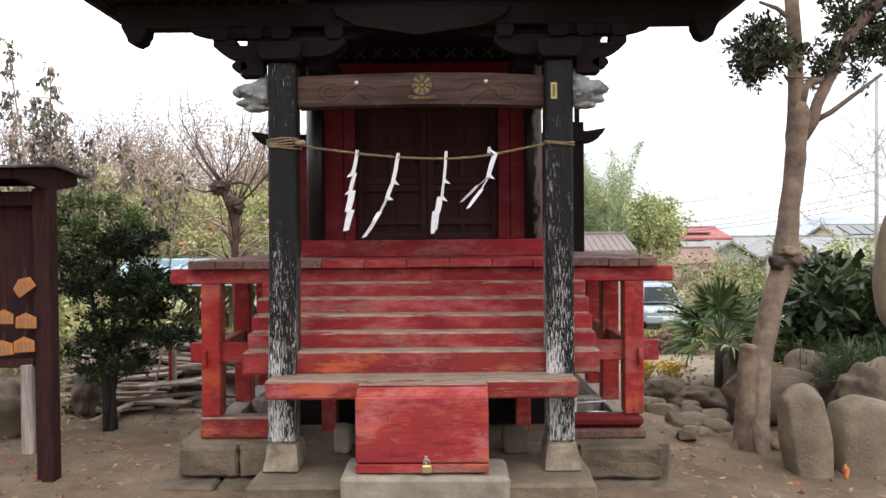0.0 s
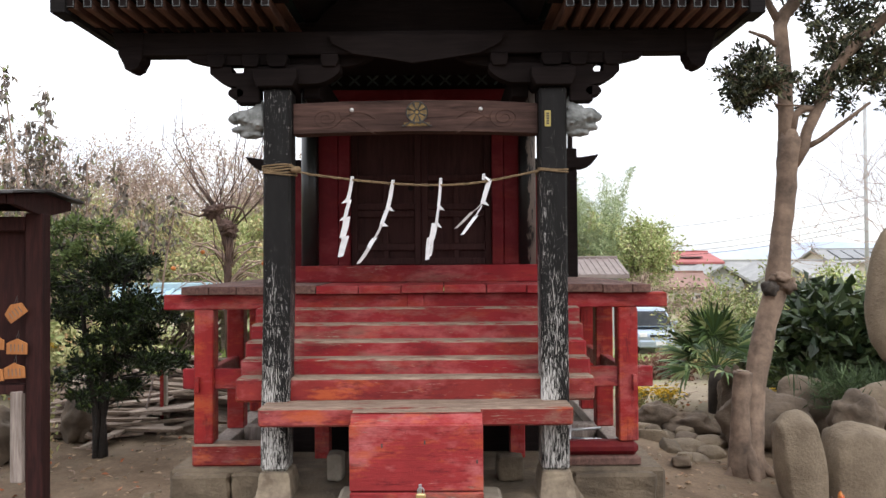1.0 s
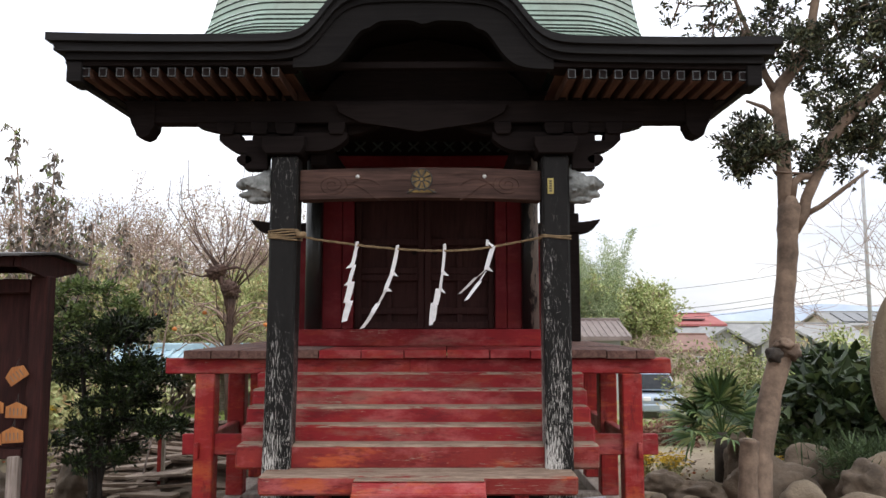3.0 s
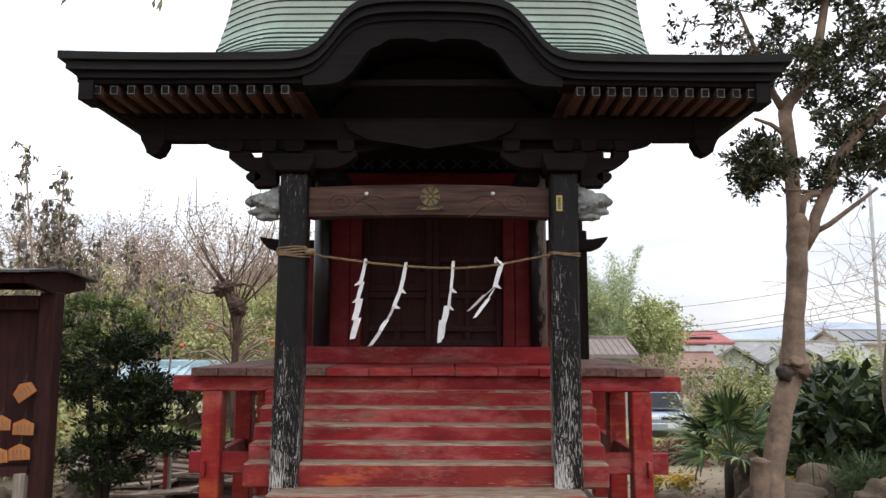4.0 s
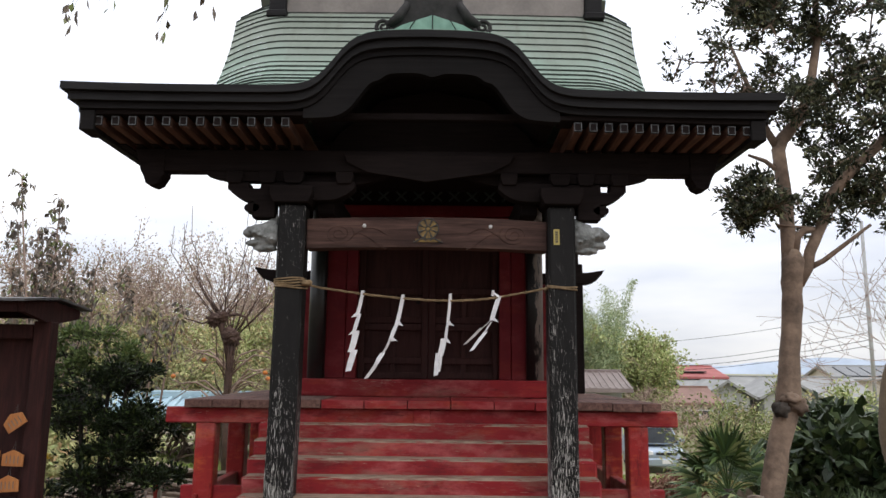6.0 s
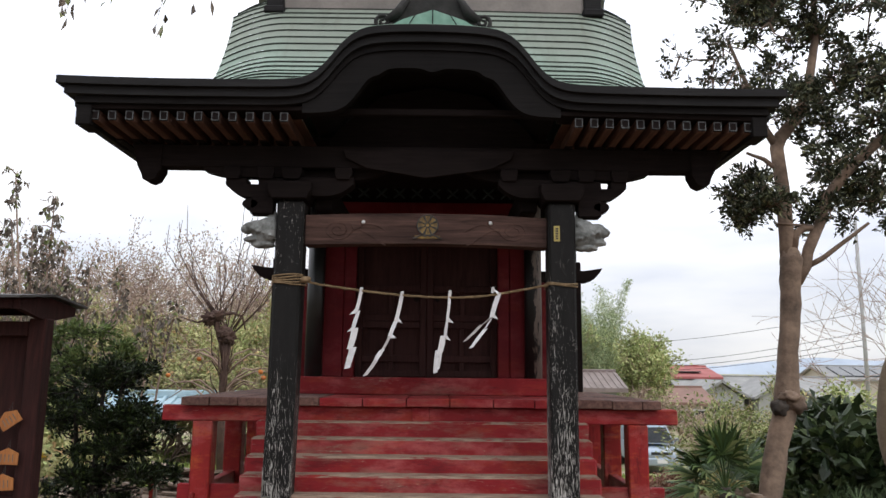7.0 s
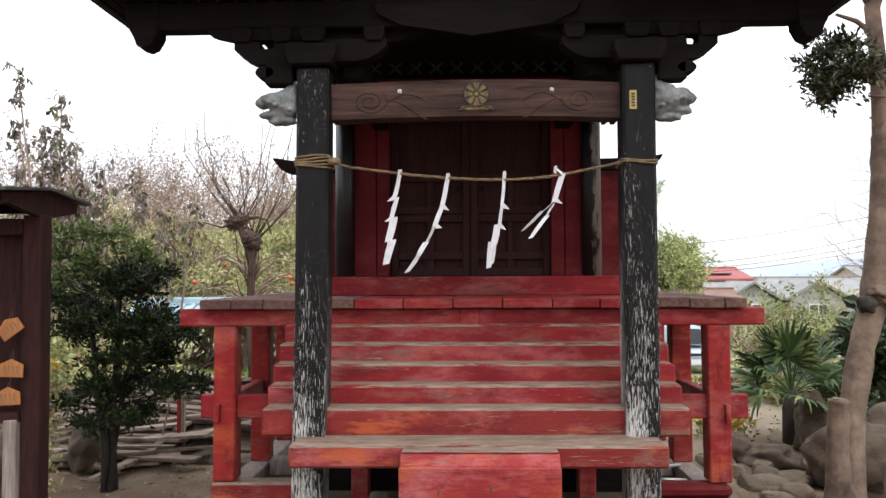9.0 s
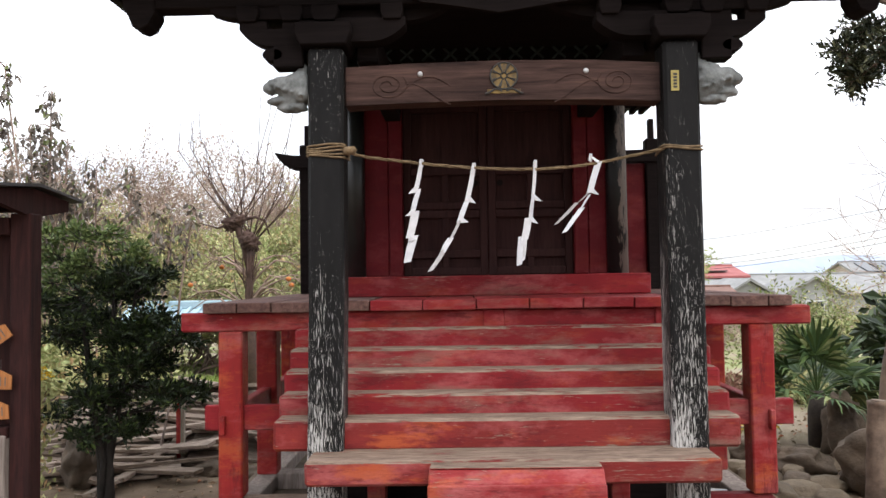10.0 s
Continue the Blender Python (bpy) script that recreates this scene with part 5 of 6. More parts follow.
lines.append(([(px - 0.12, py, 2.18), (px + 0.10, py, 2.21), (px + 0.24, py, 2.16), (px + 0.30, py, 1.95)], [0.03, 0.024, 0.018, 0.010]))
for k in range(30):
    a = random.uniform(-1.1, 1.1)
    h = random.uniform(0.9, 2.6) * (1 - 0.35 * abs(a))
    x0, z0 = HEADS[k % 2]
    x0 += random.uniform(-0.08, 0.08)
    dx = math.sin(a) * h * 0.75
    lines.append(([(x0, py, z0), (x0 + dx * 0.5, py + random.uniform(-0.2, 0.2), z0 + h * 0.35), (x0 + dx * 0.82, py + random.uniform(-0.3, 0.3), z0 + h * 0.7), (x0 + dx * 0.9 + random.uniform(-0.1, 0.1), py, z0 + h)], [0.008, 0.007, 0.006, 0.004]))
for k in range(9):
    a = random.uniform(-0.2, 0.2)
    z0 = random.uniform(0.9, 1.5)
    lines.append(([(px + a * 0.3, py, z0), (px + a, py - 0.08, z0 + 0.2), (px + a * 1.3, py - 0.06, z0 + random.uniform(0.4, 0.8))], [0.012, 0.009, 0.005]))
side = []
for k in range(16):
    s = random.choice((-1, 1))
    z0, r = random.uniform(0.7, 1.4), random.uniform(0.35, 0.95)
    pts = [(px + 0.02, py, z0)] + [(px + s * r * t, py + random.uniform(-0.12, 0.12), z0 + 0.34 * math.sin(2.6 * t) + random.uniform(-0.03, 0.03)) for t in (0.25, 0.5, 0.75, 1.0)]
    side.append((pts, [0.020, 0.017, 0.013, 0.010, 0.005]))
    grow(pts[3], (s * 0.6, random.gauss(0, 0.5), random.uniform(-0.3, 0.6)), 0.4, 0.008, 1, side, tips, 0.5, 2, 0.6, 0.0, 0.7)
POLLARD_TIPS = list(tips)
pt = tree_from(lines, "pollarded_tree", (px, py, -0.5), "bare pollarded tree with knobbly heads and upright shoots", "tree", TWIG_DARK, 5)
v, f = tubes(side, 4)
raw("twig_work", v, f, TWIG, pt, label="pale arching side branches", smooth=True)
for k in range(9):
    hx0, hz0 = HEADS[k % 2]
    part("knob", ball((hx0 + random.uniform(-0.09, 0.09), py - 0.04, hz0 + random.uniform(-0.10, 0.06)), random.uniform(0.055, 0.085), (1.2, 1, 1.0), 1.2, 3, k * 2.3, 2.6), TWIG_DARK, pt, "dark knobbly swelling", True)


# tall shrub with withered leaves
def withered(stems, seed):
    """Upright stems with tufts of hanging dead leaves towards their tops."""
    random.seed(seed)
    lines, tips = [], []
    for x0, x1, y, top, low in stems:
        base, end = Vector((x0, y, -0.4)), Vector((x1, y + random.uniform(-0.2, 0.2), top))
        pts = [base.lerp(end, t) + Vector((0.07 * math.sin(3 * t + x0), 0, 0)) for t in (0, 0.3, 0.6, 0.8, 0.92, 1)]
        lines.append((pts, [0.020, 0.017, 0.014, 0.012, 0.010, 0.007]))
        n = int((top - low) / 0.055) + 2
        for k in range(n):
            z = low + (top - low) * (k + random.random()) / n
            t = (z + 0.4) / (top + 0.4)
            p = base.lerp(end, t) + Vector((0.07 * math.sin(3 * t + x0), 0, 0))
            e = Vector((random.gauss(0, 1), random.gauss(0, 1), 0.4)).normalized() * random.uniform(0.06, 0.24) * (1.1 - 0.5 * t)
            lines.append(([p, p + e * 0.5 + Vector((0, 0, 0.02)), p + e], [0.008, 0.007, 0.005]))
            tips += [(p + e, Vector((e.x, e.y, -1))), (p + e * 0.7, Vector((e.x, e.y, -1)))]
    x, y = stems[0][0], stems[0][2]
    ob = tree_from(lines, "withered_shrub", (x, y, -0.4), "tall shrub with sparse drooping withered leaves", "shrub", TWIG, 4, "shrubs behind the board")
    scatter_leaves(ob, tips, 3, 0.03, 0.105, 0.050, L_DROOP, 0.5)


withered(((-4.95, -5.28, 9.8, 3.80, 3.35), (-5.05, -5.50, 9.9, 3.25, 2.85), (-5.2, -5.8, 9.8, 2.95, 2.2), (-5.3, -6.2, 10.0, 3.1, 2.4), (-5.1, -5.35, 9.9, 2.6, 1.3), (-5.2, -5.6, 10.1, 2.4, 1.2), (-5.0, -5.1, 9.8, 2.4, 1.2)), 1)
withered(((-5.02, -4.92, 9.8, 3.58, 2.4), (-5.10, -5.14, 9.9, 3.15, 2.1), (-4.95, -4.62, 9.9, 2.95, 2.0), (-5.05, -4.80, 9.7, 3.05, 1.7), (-5.1, -5.0, 10.0, 2.6, 1.2), (-4.9, -4.6, 9.9, 2.5, 1.2), (-4.9, -4.75, 9.8, 2.3, 1.1)), 2)
withered(((-4.45, -4.33, 10.0, 2.65, 1.9), (-4.40, -3.92, 10.1, 2.60, 1.9), (-4.5, -4.6, 10.0, 2.4, 1.3), (-4.3, -3.6, 10.2, 2.2, 1.4), (-4.4, -4.2, 10.1, 2.1, 1.0), (-4.5, -4.4, 10.0, 1.9, 1.0)), 3)
withered(((-3.9, -3.40, 10.6, 2.25, 1.5), (-4.0, -3.7, 10.5, 2.1, 1.1)), 4)


# thicket of twiggy shrubs
def thicket(x, y, h, mat, seed, per=5, leaf=0.075, name="bare_shrub", label="twiggy shrub with thin brown autumn leaves", bark=None, wide=0.75, kids=3, group="shrubs behind the shrine", loose=0.07):
    random.seed(seed)
    lines, tips = [], []
    for k in range(5):
        a = random.uniform(0, 6.28)
        grow((x + 0.2 * math.cos(a), y + 0.2 * math.sin(a), gz(x, y) - 0.1), (math.cos(a) * wide, math.sin(a) * wide, 1.0), h * 0.55, 0.03, 3, lines, tips, 0.35, kids, 0.62, 0.06, 0.8)
    least = (0.00032 if per else 0.00036) * y
    lines = [(p, [max(r, least) for r in rad]) for p, rad in lines]
    ob = tree_from(lines, name, (x, y, gz(x, y)), label, "shrub", bark or TWIG, 3, group)
    if x < 0 and y > 13:
        tips = [t for t in tips if t[0].z > 0.35 + 0.5 * noise.noise(Vector((x, y, 0.5)))]
    if per:
        scatter_leaves(ob, tips, per, loose, leaf, leaf * 0.5, mat)
    return ob


for i, (x, y, h, mat, per) in enumerate([
    (-7.4, 14.6, 2.6, L_OLIVE, 6), (-6.2, 14.8, 2.4, L_OLIVE, 6), (-5.2, 15.0, 2.3, L_OLIVE, 6), (-4.2, 15.2, 2.3, L_OLIVE, 6), (-3.2, 15.4, 2.4, L_OLIVE, 6), (-2.2, 15.6, 2.7, L_FRESH, 5), (-8.6, 14.5, 3.0, L_OLIVE, 6),
    (-6.8, 17.0, 4.0, L_BROWN, 3), (-5.4, 16.8, 3.9, L_BROWN, 3), (-4.1, 17.2, 3.8, L_BROWN, 3), (-2.9, 17.6, 3.7, L_BROWN, 3), (-8.2, 17.5, 4.2, L_BROWN, 3), (-9.8, 17.0, 4.2, L_BROWN, 3),
    (-6.0, 19.0, 4.3, L_BROWN, 3), (-4.6, 19.5, 4.3, L_BROWN, 3), (-1.7, 18.5, 3.4, L_FRESH, 5), (-0.6, 19.5, 3.0, L_OLIVE, 5), (-9.2, 20.0, 4.5, L_BROWN, 3), (-3.0, 20.0, 4.2, L_BROWN, 3), (-7.6, 20.5, 4.6, L_BROWN, 3),
    (-6.7, 15.6, 2.9, L_OLIVE, 7), (-5.7, 15.9, 2.8, L_OLIVE, 7), (-4.7, 16.0, 2.8, L_OLIVE, 7), (-3.7, 16.2, 2.8, L_OLIVE, 7), (-2.7, 16.4, 3.0, L_OLIVE, 6), (-1.6, 16.4, 3.2, L_FRESH, 6), (-8.0, 15.8, 3.0, L_OLIVE, 7), (-9.4, 15.4, 3.2, L_OLIVE, 7),
    (-5.0, 21.0, 4.6, L_BROWN, 4), (-6.6, 18.2, 4.2, L_BROWN, 4), (-3.6, 18.6, 4.2, L_BROWN, 4), (-2.2, 19.2, 4.0, L_BROWN, 4), (-8.6, 18.4, 4.4, L_BROWN, 4), (-4.9, 18.0, 4.2, L_BROWN, 4), (-7.2, 18.9, 4.4, L_BROWN, 4),
    (-5.2, 9.4, 1.5, L_FRESH, 6), (-4.5, 9.2, 1.3, L_OLIVE, 5), (-6.2, 9.0, 1.6, L_FRESH, 6)]):
    thicket(x, y, h * (1.24 if mat is L_BROWN else 1.18 if y > 10 else 1.0), mat, 100 + i, per + 1 if mat is L_BROWN else per + 2, 0.07 if mat is L_BROWN else 0.085, kids=4 if y > 10 else 3, loose=0.10)

# fruit on the pollard's side branches
random.seed(9)
for k, (q, way) in enumerate(random.sample([t for t in POLLARD_TIPS if 0.6 < t[0].z < 1.6], 8)):
    p = (q.x, q.y, q.z - 0.06)
    fr = solo("persimmon", ball(p, 0.04, (1, 1, 0.85), 0.05, 2, k), F_ORANGE, p, "ripe orange persimmon on a bare bough", "fruit", "persimmons", smooth=True)
    part("stalk", tube([(q.x, q.y, q.z - 0.035), (q.x + 0.004, q.y, q.z - 0.01), (q.x, q.y, q.z + 0.004)], [0.004, 0.004, 0.005], 5), TWIG, fr)

# low green plants and grass around
random.seed(31)
c, d = [], []
for k in range(22000):
    x, y = random.uniform(-9, 9), 8.6 + 17 * random.random() ** 1.6
    if noise.noise(Vector((x * 0.5, y * 0.5, 3))) > -0.05 and not (1.2 < x < 4.5 and y < 11):
        c.append((x, y, gz(x, y) - 0.01))
        d.append((random.gauss(0, 0.4), random.gauss(0, 0.4), 1))
for k in range(6500):
    x, y = random.uniform(-6.0, -1.4), random.uniform(9.3, 13.5)
    c.append((x, y, gz(x, y) - 0.01))
    d.append((random.gauss(0, 0.4), random.gauss(0, 0.4), 1))
v, f = leaf_cards(c, d, 0.13, 0.028, 0.25)
raw("grass", v, f, leafy("field_grass", (0.15, 0.24, 0.05), (0.36, 0.42, 0.13), (0.46, 0.42, 0.2), 0.8), None, (0, 12, -0.3), "sparse green and straw-coloured grass", "grass", kind="stuff")
c, d = [], []
for k in range(2200):
    x, y = random.uniform(-5, 4.5), random.uniform(3.6, 10)
    if abs(x) < 1.6 and 4.3 < y < 7.6:
        continue
    c.append((x, y, gz(x, y) + 0.006))
    d.append((random.gauss(0, 1), random.gauss(0, 1), 0.05))
v, f = leaf_cards(c, d, 0.06, 0.03, 0.1)
raw("fallen_leaves", v, f, L_LITTER, None, (0, 5, -0.2), "scattered dry fallen leaves on the earth", "leaves", kind="stuff")

pv, pf = [], []
for k in range(1500):
    x, y = random.uniform(-4.5, 4.0), random.uniform(3.4, 9.5)
    if abs(x) < 1.65 and 4.2 < y < 7.7:
        continue
    r = random.uniform(0.006, 0.022) if random.random() < 0.93 else random.uniform(0.02, 0.045)
    o, z = len(pv), gz(x, y)
    a0 = random.uniform(0, 6.28)
    pv += [(x + r * math.cos(a0 + j * 1.257) * random.uniform(0.8, 1.2), y + r * math.sin(a0 + j * 1.257) * random.uniform(0.8, 1.2), z - 0.003) for j in range(5)]
    pv += [(x + 0.6 * r * math.cos(a0 + j * 1.257), y + 0.6 * r * math.sin(a0 + j * 1.257), z + r * 0.6) for j in range(5)]
    pf += [(o + j, o + (j + 1) % 5, o + 5 + (j + 1) % 5, o + 5 + j) for j in range(5)] + [(o + 5, o + 6, o + 7, o + 8, o + 9)]
raw("pebbles", pv, pf, ROCK, None, (0, 6, -0.22), "small brown pebbles strewn on the earth", "pebbles", kind="stuff")
tw = []
for k in range(160):
    x, y, a, ln = random.uniform(-4.5, 4.0), random.uniform(3.6, 9.5), random.uniform(0, 6.28), random.uniform(0.05, 0.22)
    if abs(x) < 1.65 and 4.2 < y < 7.7:
        continue
    z = gz(x, y) + 0.006
    tw.append(([(x, y, z), (x + ln * 0.5 * math.cos(a), y + ln * 0.5 * math.sin(a), z + 0.006), (x + ln * math.cos(a + 0.2), y + ln * math.sin(a + 0.2), z)], [0.003, 0.003, 0.002]))
v, f = tubes(tw, 4)
raw("fallen_twigs", v, f, TWIG, None, (0, 6, -0.22), "thin dry twigs fallen on the earth", "twigs", kind="stuff")

# big-leaved evergreen on the right
random.seed(41)
lines, tips = [], []
hx, hy = 5.12, 8.6
for k in range(16):
    a = random.uniform(0, 6.28)
    grow((hx + 0.35 * math.cos(a), hy + 0.3 * math.sin(a), -0.3), (math.cos(a) * 0.8, math.sin(a) * 0.6, 1), random.uniform(0.7, 0.95), 0.02, 2, lines, tips, 0.3, 3, 0.6, 0.06, 0.7)
au = tree_from(lines, "broadleaf_bush", (hx, hy, -0.3), "rounded evergreen bush with large glossy dark leaves", "bush", BARK_DARK, 4)
scatter_leaves(au, tips, 8, 0.09, 0.19, 0.110, leafy("broad_dark_leaf", (0.012, 0.024, 0.010), (0.050, 0.078, 0.024), (0.11, 0.15, 0.05), 0.4, 0.4), 0.3)
# yellow-green leaves on the highest tips only
top = [t for t in tips if t[0].z > 1.12]
scatter_leaves(au, top or tips, 3, 0.12, 0.15, 0.07, L_FRESH, 0.0, "top_leaves")

# fan palm
random.seed(51)
fx, fy = 2.93, 8.0
palm = thing("fan_palm", (fx, fy, -0.2), "young fan palm with split drooping green leaves", "palm")
part("trunk", tube([(fx, fy, -0.3), (fx, fy, 0.08), (fx, fy, 0.26)], [0.09, 0.085, 0.05], 10), BARK_DARK, palm, "", True)
for k in range(23):
    a = k * 2.4
    el = random.uniform(0.35, 1.3) if k % 3 else random.uniform(-0.1, 0.3)
    d = Vector((math.cos(a) * math.cos(el), math.sin(a) * math.cos(el), math.sin(el)))
    root = Vector((fx, fy, 0.22))
    hub = root + d * random.uniform(0.22, 0.44)
    leaf = part("frond_stalk", tube([root, root.lerp(hub, 0.5) + Vector((0, 0, 0.03)), hub], [0.009, 0.007, 0.006], 5), L_PALM, palm)
    side = d.cross(Vector((random.gauss(0, 0.4), random.gauss(0, 0.4), 1))).normalized()
    nrm = side.cross(d).normalized()
    verts, faces = [], []
    for j in range(19):
        t = -1.45 + 2.9 * j / 18
        e = (d * math.cos(t) + side * math.sin(t)).normalized()
        ln = random.uniform(0.36, 0.46) * (1 - 0.20 * abs(t))
        w = e.cross(nrm).normalized() * 0.017
        fold = nrm * 0.008 * (-1) ** j
        droop = Vector((0, 0, -0.03 - 0.14 * random.random() ** 2))
        o = len(verts)
        verts += [hub - w * 0.3, hub + w * 0.3, hub + e * ln * 0.5 + w + fold, hub + e * ln * 0.5 - w - fold, hub + e * ln * 0.85 + droop * 0.4 + w * 0.5, hub + e * ln * 0.85 + droop * 0.4 - w * 0.5, hub + e * ln + droop]
        faces += [(o, o + 1, o + 2, o + 3), (o + 3, o + 2, o + 4, o + 5), (o + 5, o + 4, o + 6)]
    raw("frond", [tuple(p) for p in verts], faces, L_PALM, leaf)

# grass clump over the rocks
random.seed(61)
c, d = [], []
for k in range(1500):
    x, y = random.gauss(3.95, 0.28), random.gauss(6.9, 0.18)
    c.append((x, y, 0.12 + random.uniform(-0.1, 0.12)))
    d.append((random.gauss(0, 0.7), random.gauss(-0.2, 0.6), 0.6))
v, f = leaf_cards(c, d, 0.28, 0.012, 0.3)
raw("grass_clump", v, f, L_GRASS, None, (3.95, 6.9, 0.05), "dense tuft of dark arching grass on the rocks", "grass", kind="stuff")

# yellow flowers
random.seed(71)
for x, y, r, n in ((2.48, 8.2, 0.10, 130), (2.22, 8.25, 0.06, 60), (3.42, 8.1, 0.06, 24), (-2.97, 6.25, 0.05, 14)):
    z0 = gz(x, y)
    hgt = 0.16 if x > 0 else 0.92
    ob = thing("chrysanthemum", (x, y, z0), "low clump of small yellow chrysanthemums", "flowers", "yellow flowers")
    c = [(x + random.gauss(0, r * 0.7), y + random.gauss(0, r * 0.7), z0 + random.uniform(0, hgt)) for _ in range(160)]
    v, f = leaf_cards(c, [(0, 0, 1)] * len(c), 0.06, 0.03, 0.7)
    tagged(raw("foliage", v, f, L_OLIVE, ob), kind="stuff")
    c, d = [], []
    for _ in range(n):
        q = (x + random.gauss(0, r), y + random.gauss(0, r), z0 + hgt + random.gauss(0.02, 0.03))
        for j in range(8):
            c.append(q)
            d.append((math.cos(j * 0.785), math.sin(j * 0.785), 0.25))
    v, f = leaf_cards(c, d, 0.026, 0.014, 0.1)
    tagged(raw("petals", v, f, F_YELLOW, ob), kind="stuff")

# ---- rocks ----
ROCKS = [
    (3.72, 6.5, 0.14, 0.22, (1.15, 0.8, 0.85), ROCK, 3), (3.42, 6.3, 0.06, 0.19, (1.0, 0.8, 1.1), ROCK_DARK, 4),
    (2.95, 6.9, -0.12, 0.30, (1.3, 0.8, 0.95), ROCK_DARK, 5), (3.5, 7.2, -0.05, 0.32, (1.3, 0.8, 0.9), ROCK_DARK, 6), (2.18, 7.45, -0.16, 0.17, (1.2, 0.9, 0.9), ROCK_DARK, 7), (2.45, 7.35, -0.20, 0.20, (1.35, 0.9, 0.6), ROCK_DARK, 8),
    (2.25, 6.9, -0.30, 0.13, (1.4, 1, 0.6), ROCK, 9), (2.48, 7.0, -0.28, 0.12, (1.5, 1, 0.6), ROCK, 10), (2.2, 6.6, -0.33, 0.11, (1.4, 1, 0.6), ROCK, 11), (2.42, 6.72, -0.30, 0.10, (1.2, 1, 0.7), ROCK, 12),
    (3.0, 7.72, -0.03, 0.17, (1.0, 0.8, 1.7), ROCK_DARK, 13), (2.68, 6.25, -0.34, 0.09, (1.3, 1, 0.6), ROCK_DARK, 14), (3.0, 6.1, -0.25, 0.16, (1.2, 1, 0.7), ROCK_DARK, 15), (-3.6, 6.4, -0.12, 0.30, (1.2, 0.8, 0.95), ROCK_DARK, 16),
    (-2.15, 7.25, -0.20, 0.17, (1.5, 0.8, 0.6), ROCK_DARK, 17), (-1.80, 7.0, -0.20, 0.13, (1.3, 0.9, 0.7), ROCK_DARK, 18), (4.05, 6.6, -0.05, 0.33, (1.1, 0.8, 0.9), ROCK, 19), (-3.05, 6.95, -0.02, 0.17, (0.8, 0.7, 1.4), ROCK_DARK, 20)]
for x, y, z, r, sq, mat, sd in ROCKS:
    smooth_stone = mat is ROCK
    solo("rock", ball((x, y, z), r, sq, 0.16 if smooth_stone else 0.38, 4, sd * 3.7, 1.1 if smooth_stone else 1.7), mat, (x, y, z - r * sq[2]),
         "smooth rounded grey boulder set in the earth" if smooth_stone else "rough dark brown rock bedded in the earth", "rock", "garden rocks", smooth=True)
for x, y, z, sx, sy, sz, lean, sd in ((2.635, 5.62, -0.09, 0.148, 0.14, 0.345, -0.14, 1.0), (3.09, 5.72, -0.15, 0.235, 0.18, 0.30, 0.06, 5.0)):
    bm = cobble(0, 0, 0, sx, sy, sz, 0.62, sd)
    bmesh.ops.subdivide_edges(bm, edges=list(bm.edges), cuts=1, use_grid_fill=True)
    bmesh.ops.smooth_vert(bm, verts=bm.verts, factor=0.8, use_axis_x=True, use_axis_y=True, use_axis_z=True)
    bmesh.ops.rotate(bm, verts=bm.verts, matrix=Matrix.Rotation(lean, 3, "Y"))
    bmesh.ops.translate(bm, verts=bm.verts, vec=(x, y, z))
    solo("rock", bm, ROCK, (x, y, z - sz), "tall smooth grey boulder set upright in the earth", "rock", "garden rocks", smooth=True)
random.seed(64)
for k in range(15):
    x, y = random.uniform(1.95, 2.42) + 0.25 * (k % 2), random.uniform(6.25, 7.7)
    sx, sy, sz = random.uniform(0.05, 0.13), random.uniform(0.05, 0.10), random.uniform(0.035, 0.075)
    z = gz(x, y) + sz * 0.45
    bm = cobble(0, 0, 0, sx, sy, sz, random.uniform(0.3, 0.75), k * 1.7)
    bmesh.ops.rotate(bm, verts=bm.verts, matrix=Euler((random.gauss(0, 0.2), random.gauss(0, 0.2), random.uniform(0, 3))).to_matrix())
    bmesh.ops.translate(bm, verts=bm.verts, vec=(x, y, z))
    solo("stone", bm, random.choice((STONE, ROCK, ROCK_DARK)), (x, y, z - sz), "small brown-grey stone lying on the earth", "stone", "small stones", smooth=True)
solo("standing_stone", ball((3.76, 6.35, 1.05), 0.36, (0.62, 0.4, 1.6), 0.14, 4, 33, 1.0), ROCK, (3.76, 6.35, 0.45), "tall smooth grey standing stone", "stone", smooth=True)

# ---- heap of old planks ----
PILE_DARK = wood("rain_darkened_timber", (0.065, 0.046, 0.033), (0.30, 0.23, 0.175), (1.2, 10, 10))
random.seed(81)
pile = thing("plank_heap", (-2.6, 8.4, -0.25), "untidy heap of old grey-brown planks on the ground", "planks")
for k in range(190):
    ln = random.uniform(0.5, 1.9)
    a = random.gauss(0.0, 0.28) + (math.pi / 2 if random.random() < 0.12 else 0)
    y = random.uniform(7.0, 9.2)
    x = random.uniform(-3.9, -1.75) if y > 7.6 else random.uniform(-4.2, -2.0 - 0.5 * ln)
    z = -0.20 + (0.06 + 0.36 * min(1, (y - 7.0) / 1.5)) * random.random()
    w = random.uniform(0.04, 0.13)
    bm = box(-ln / 2, ln / 2, -w / 2, w / 2, -0.014, 0.014, 0.003)
    bmesh.ops.rotate(bm, verts=bm.verts, matrix=Euler((random.gauss(0, 0.2), random.gauss(0, 0.10), a)).to_matrix())
    bmesh.ops.translate(bm, verts=bm.verts, vec=(x, y, z))
    part("plank", bm, random.choice((PILE_DARK, PILE_DARK, SCRAP)), pile)
bm = box(-0.35, 0.35, -0.22, 0.22, -0.012, 0.012, 0.003)
bmesh.ops.rotate(bm, verts=bm.verts, matrix=Euler((0.35, 0.05, 0.2)).to_matrix())
bmesh.ops.translate(bm, verts=bm.verts, vec=(-2.15, 7.75, -0.12))
part("plank", bm, SCRAP, pile)
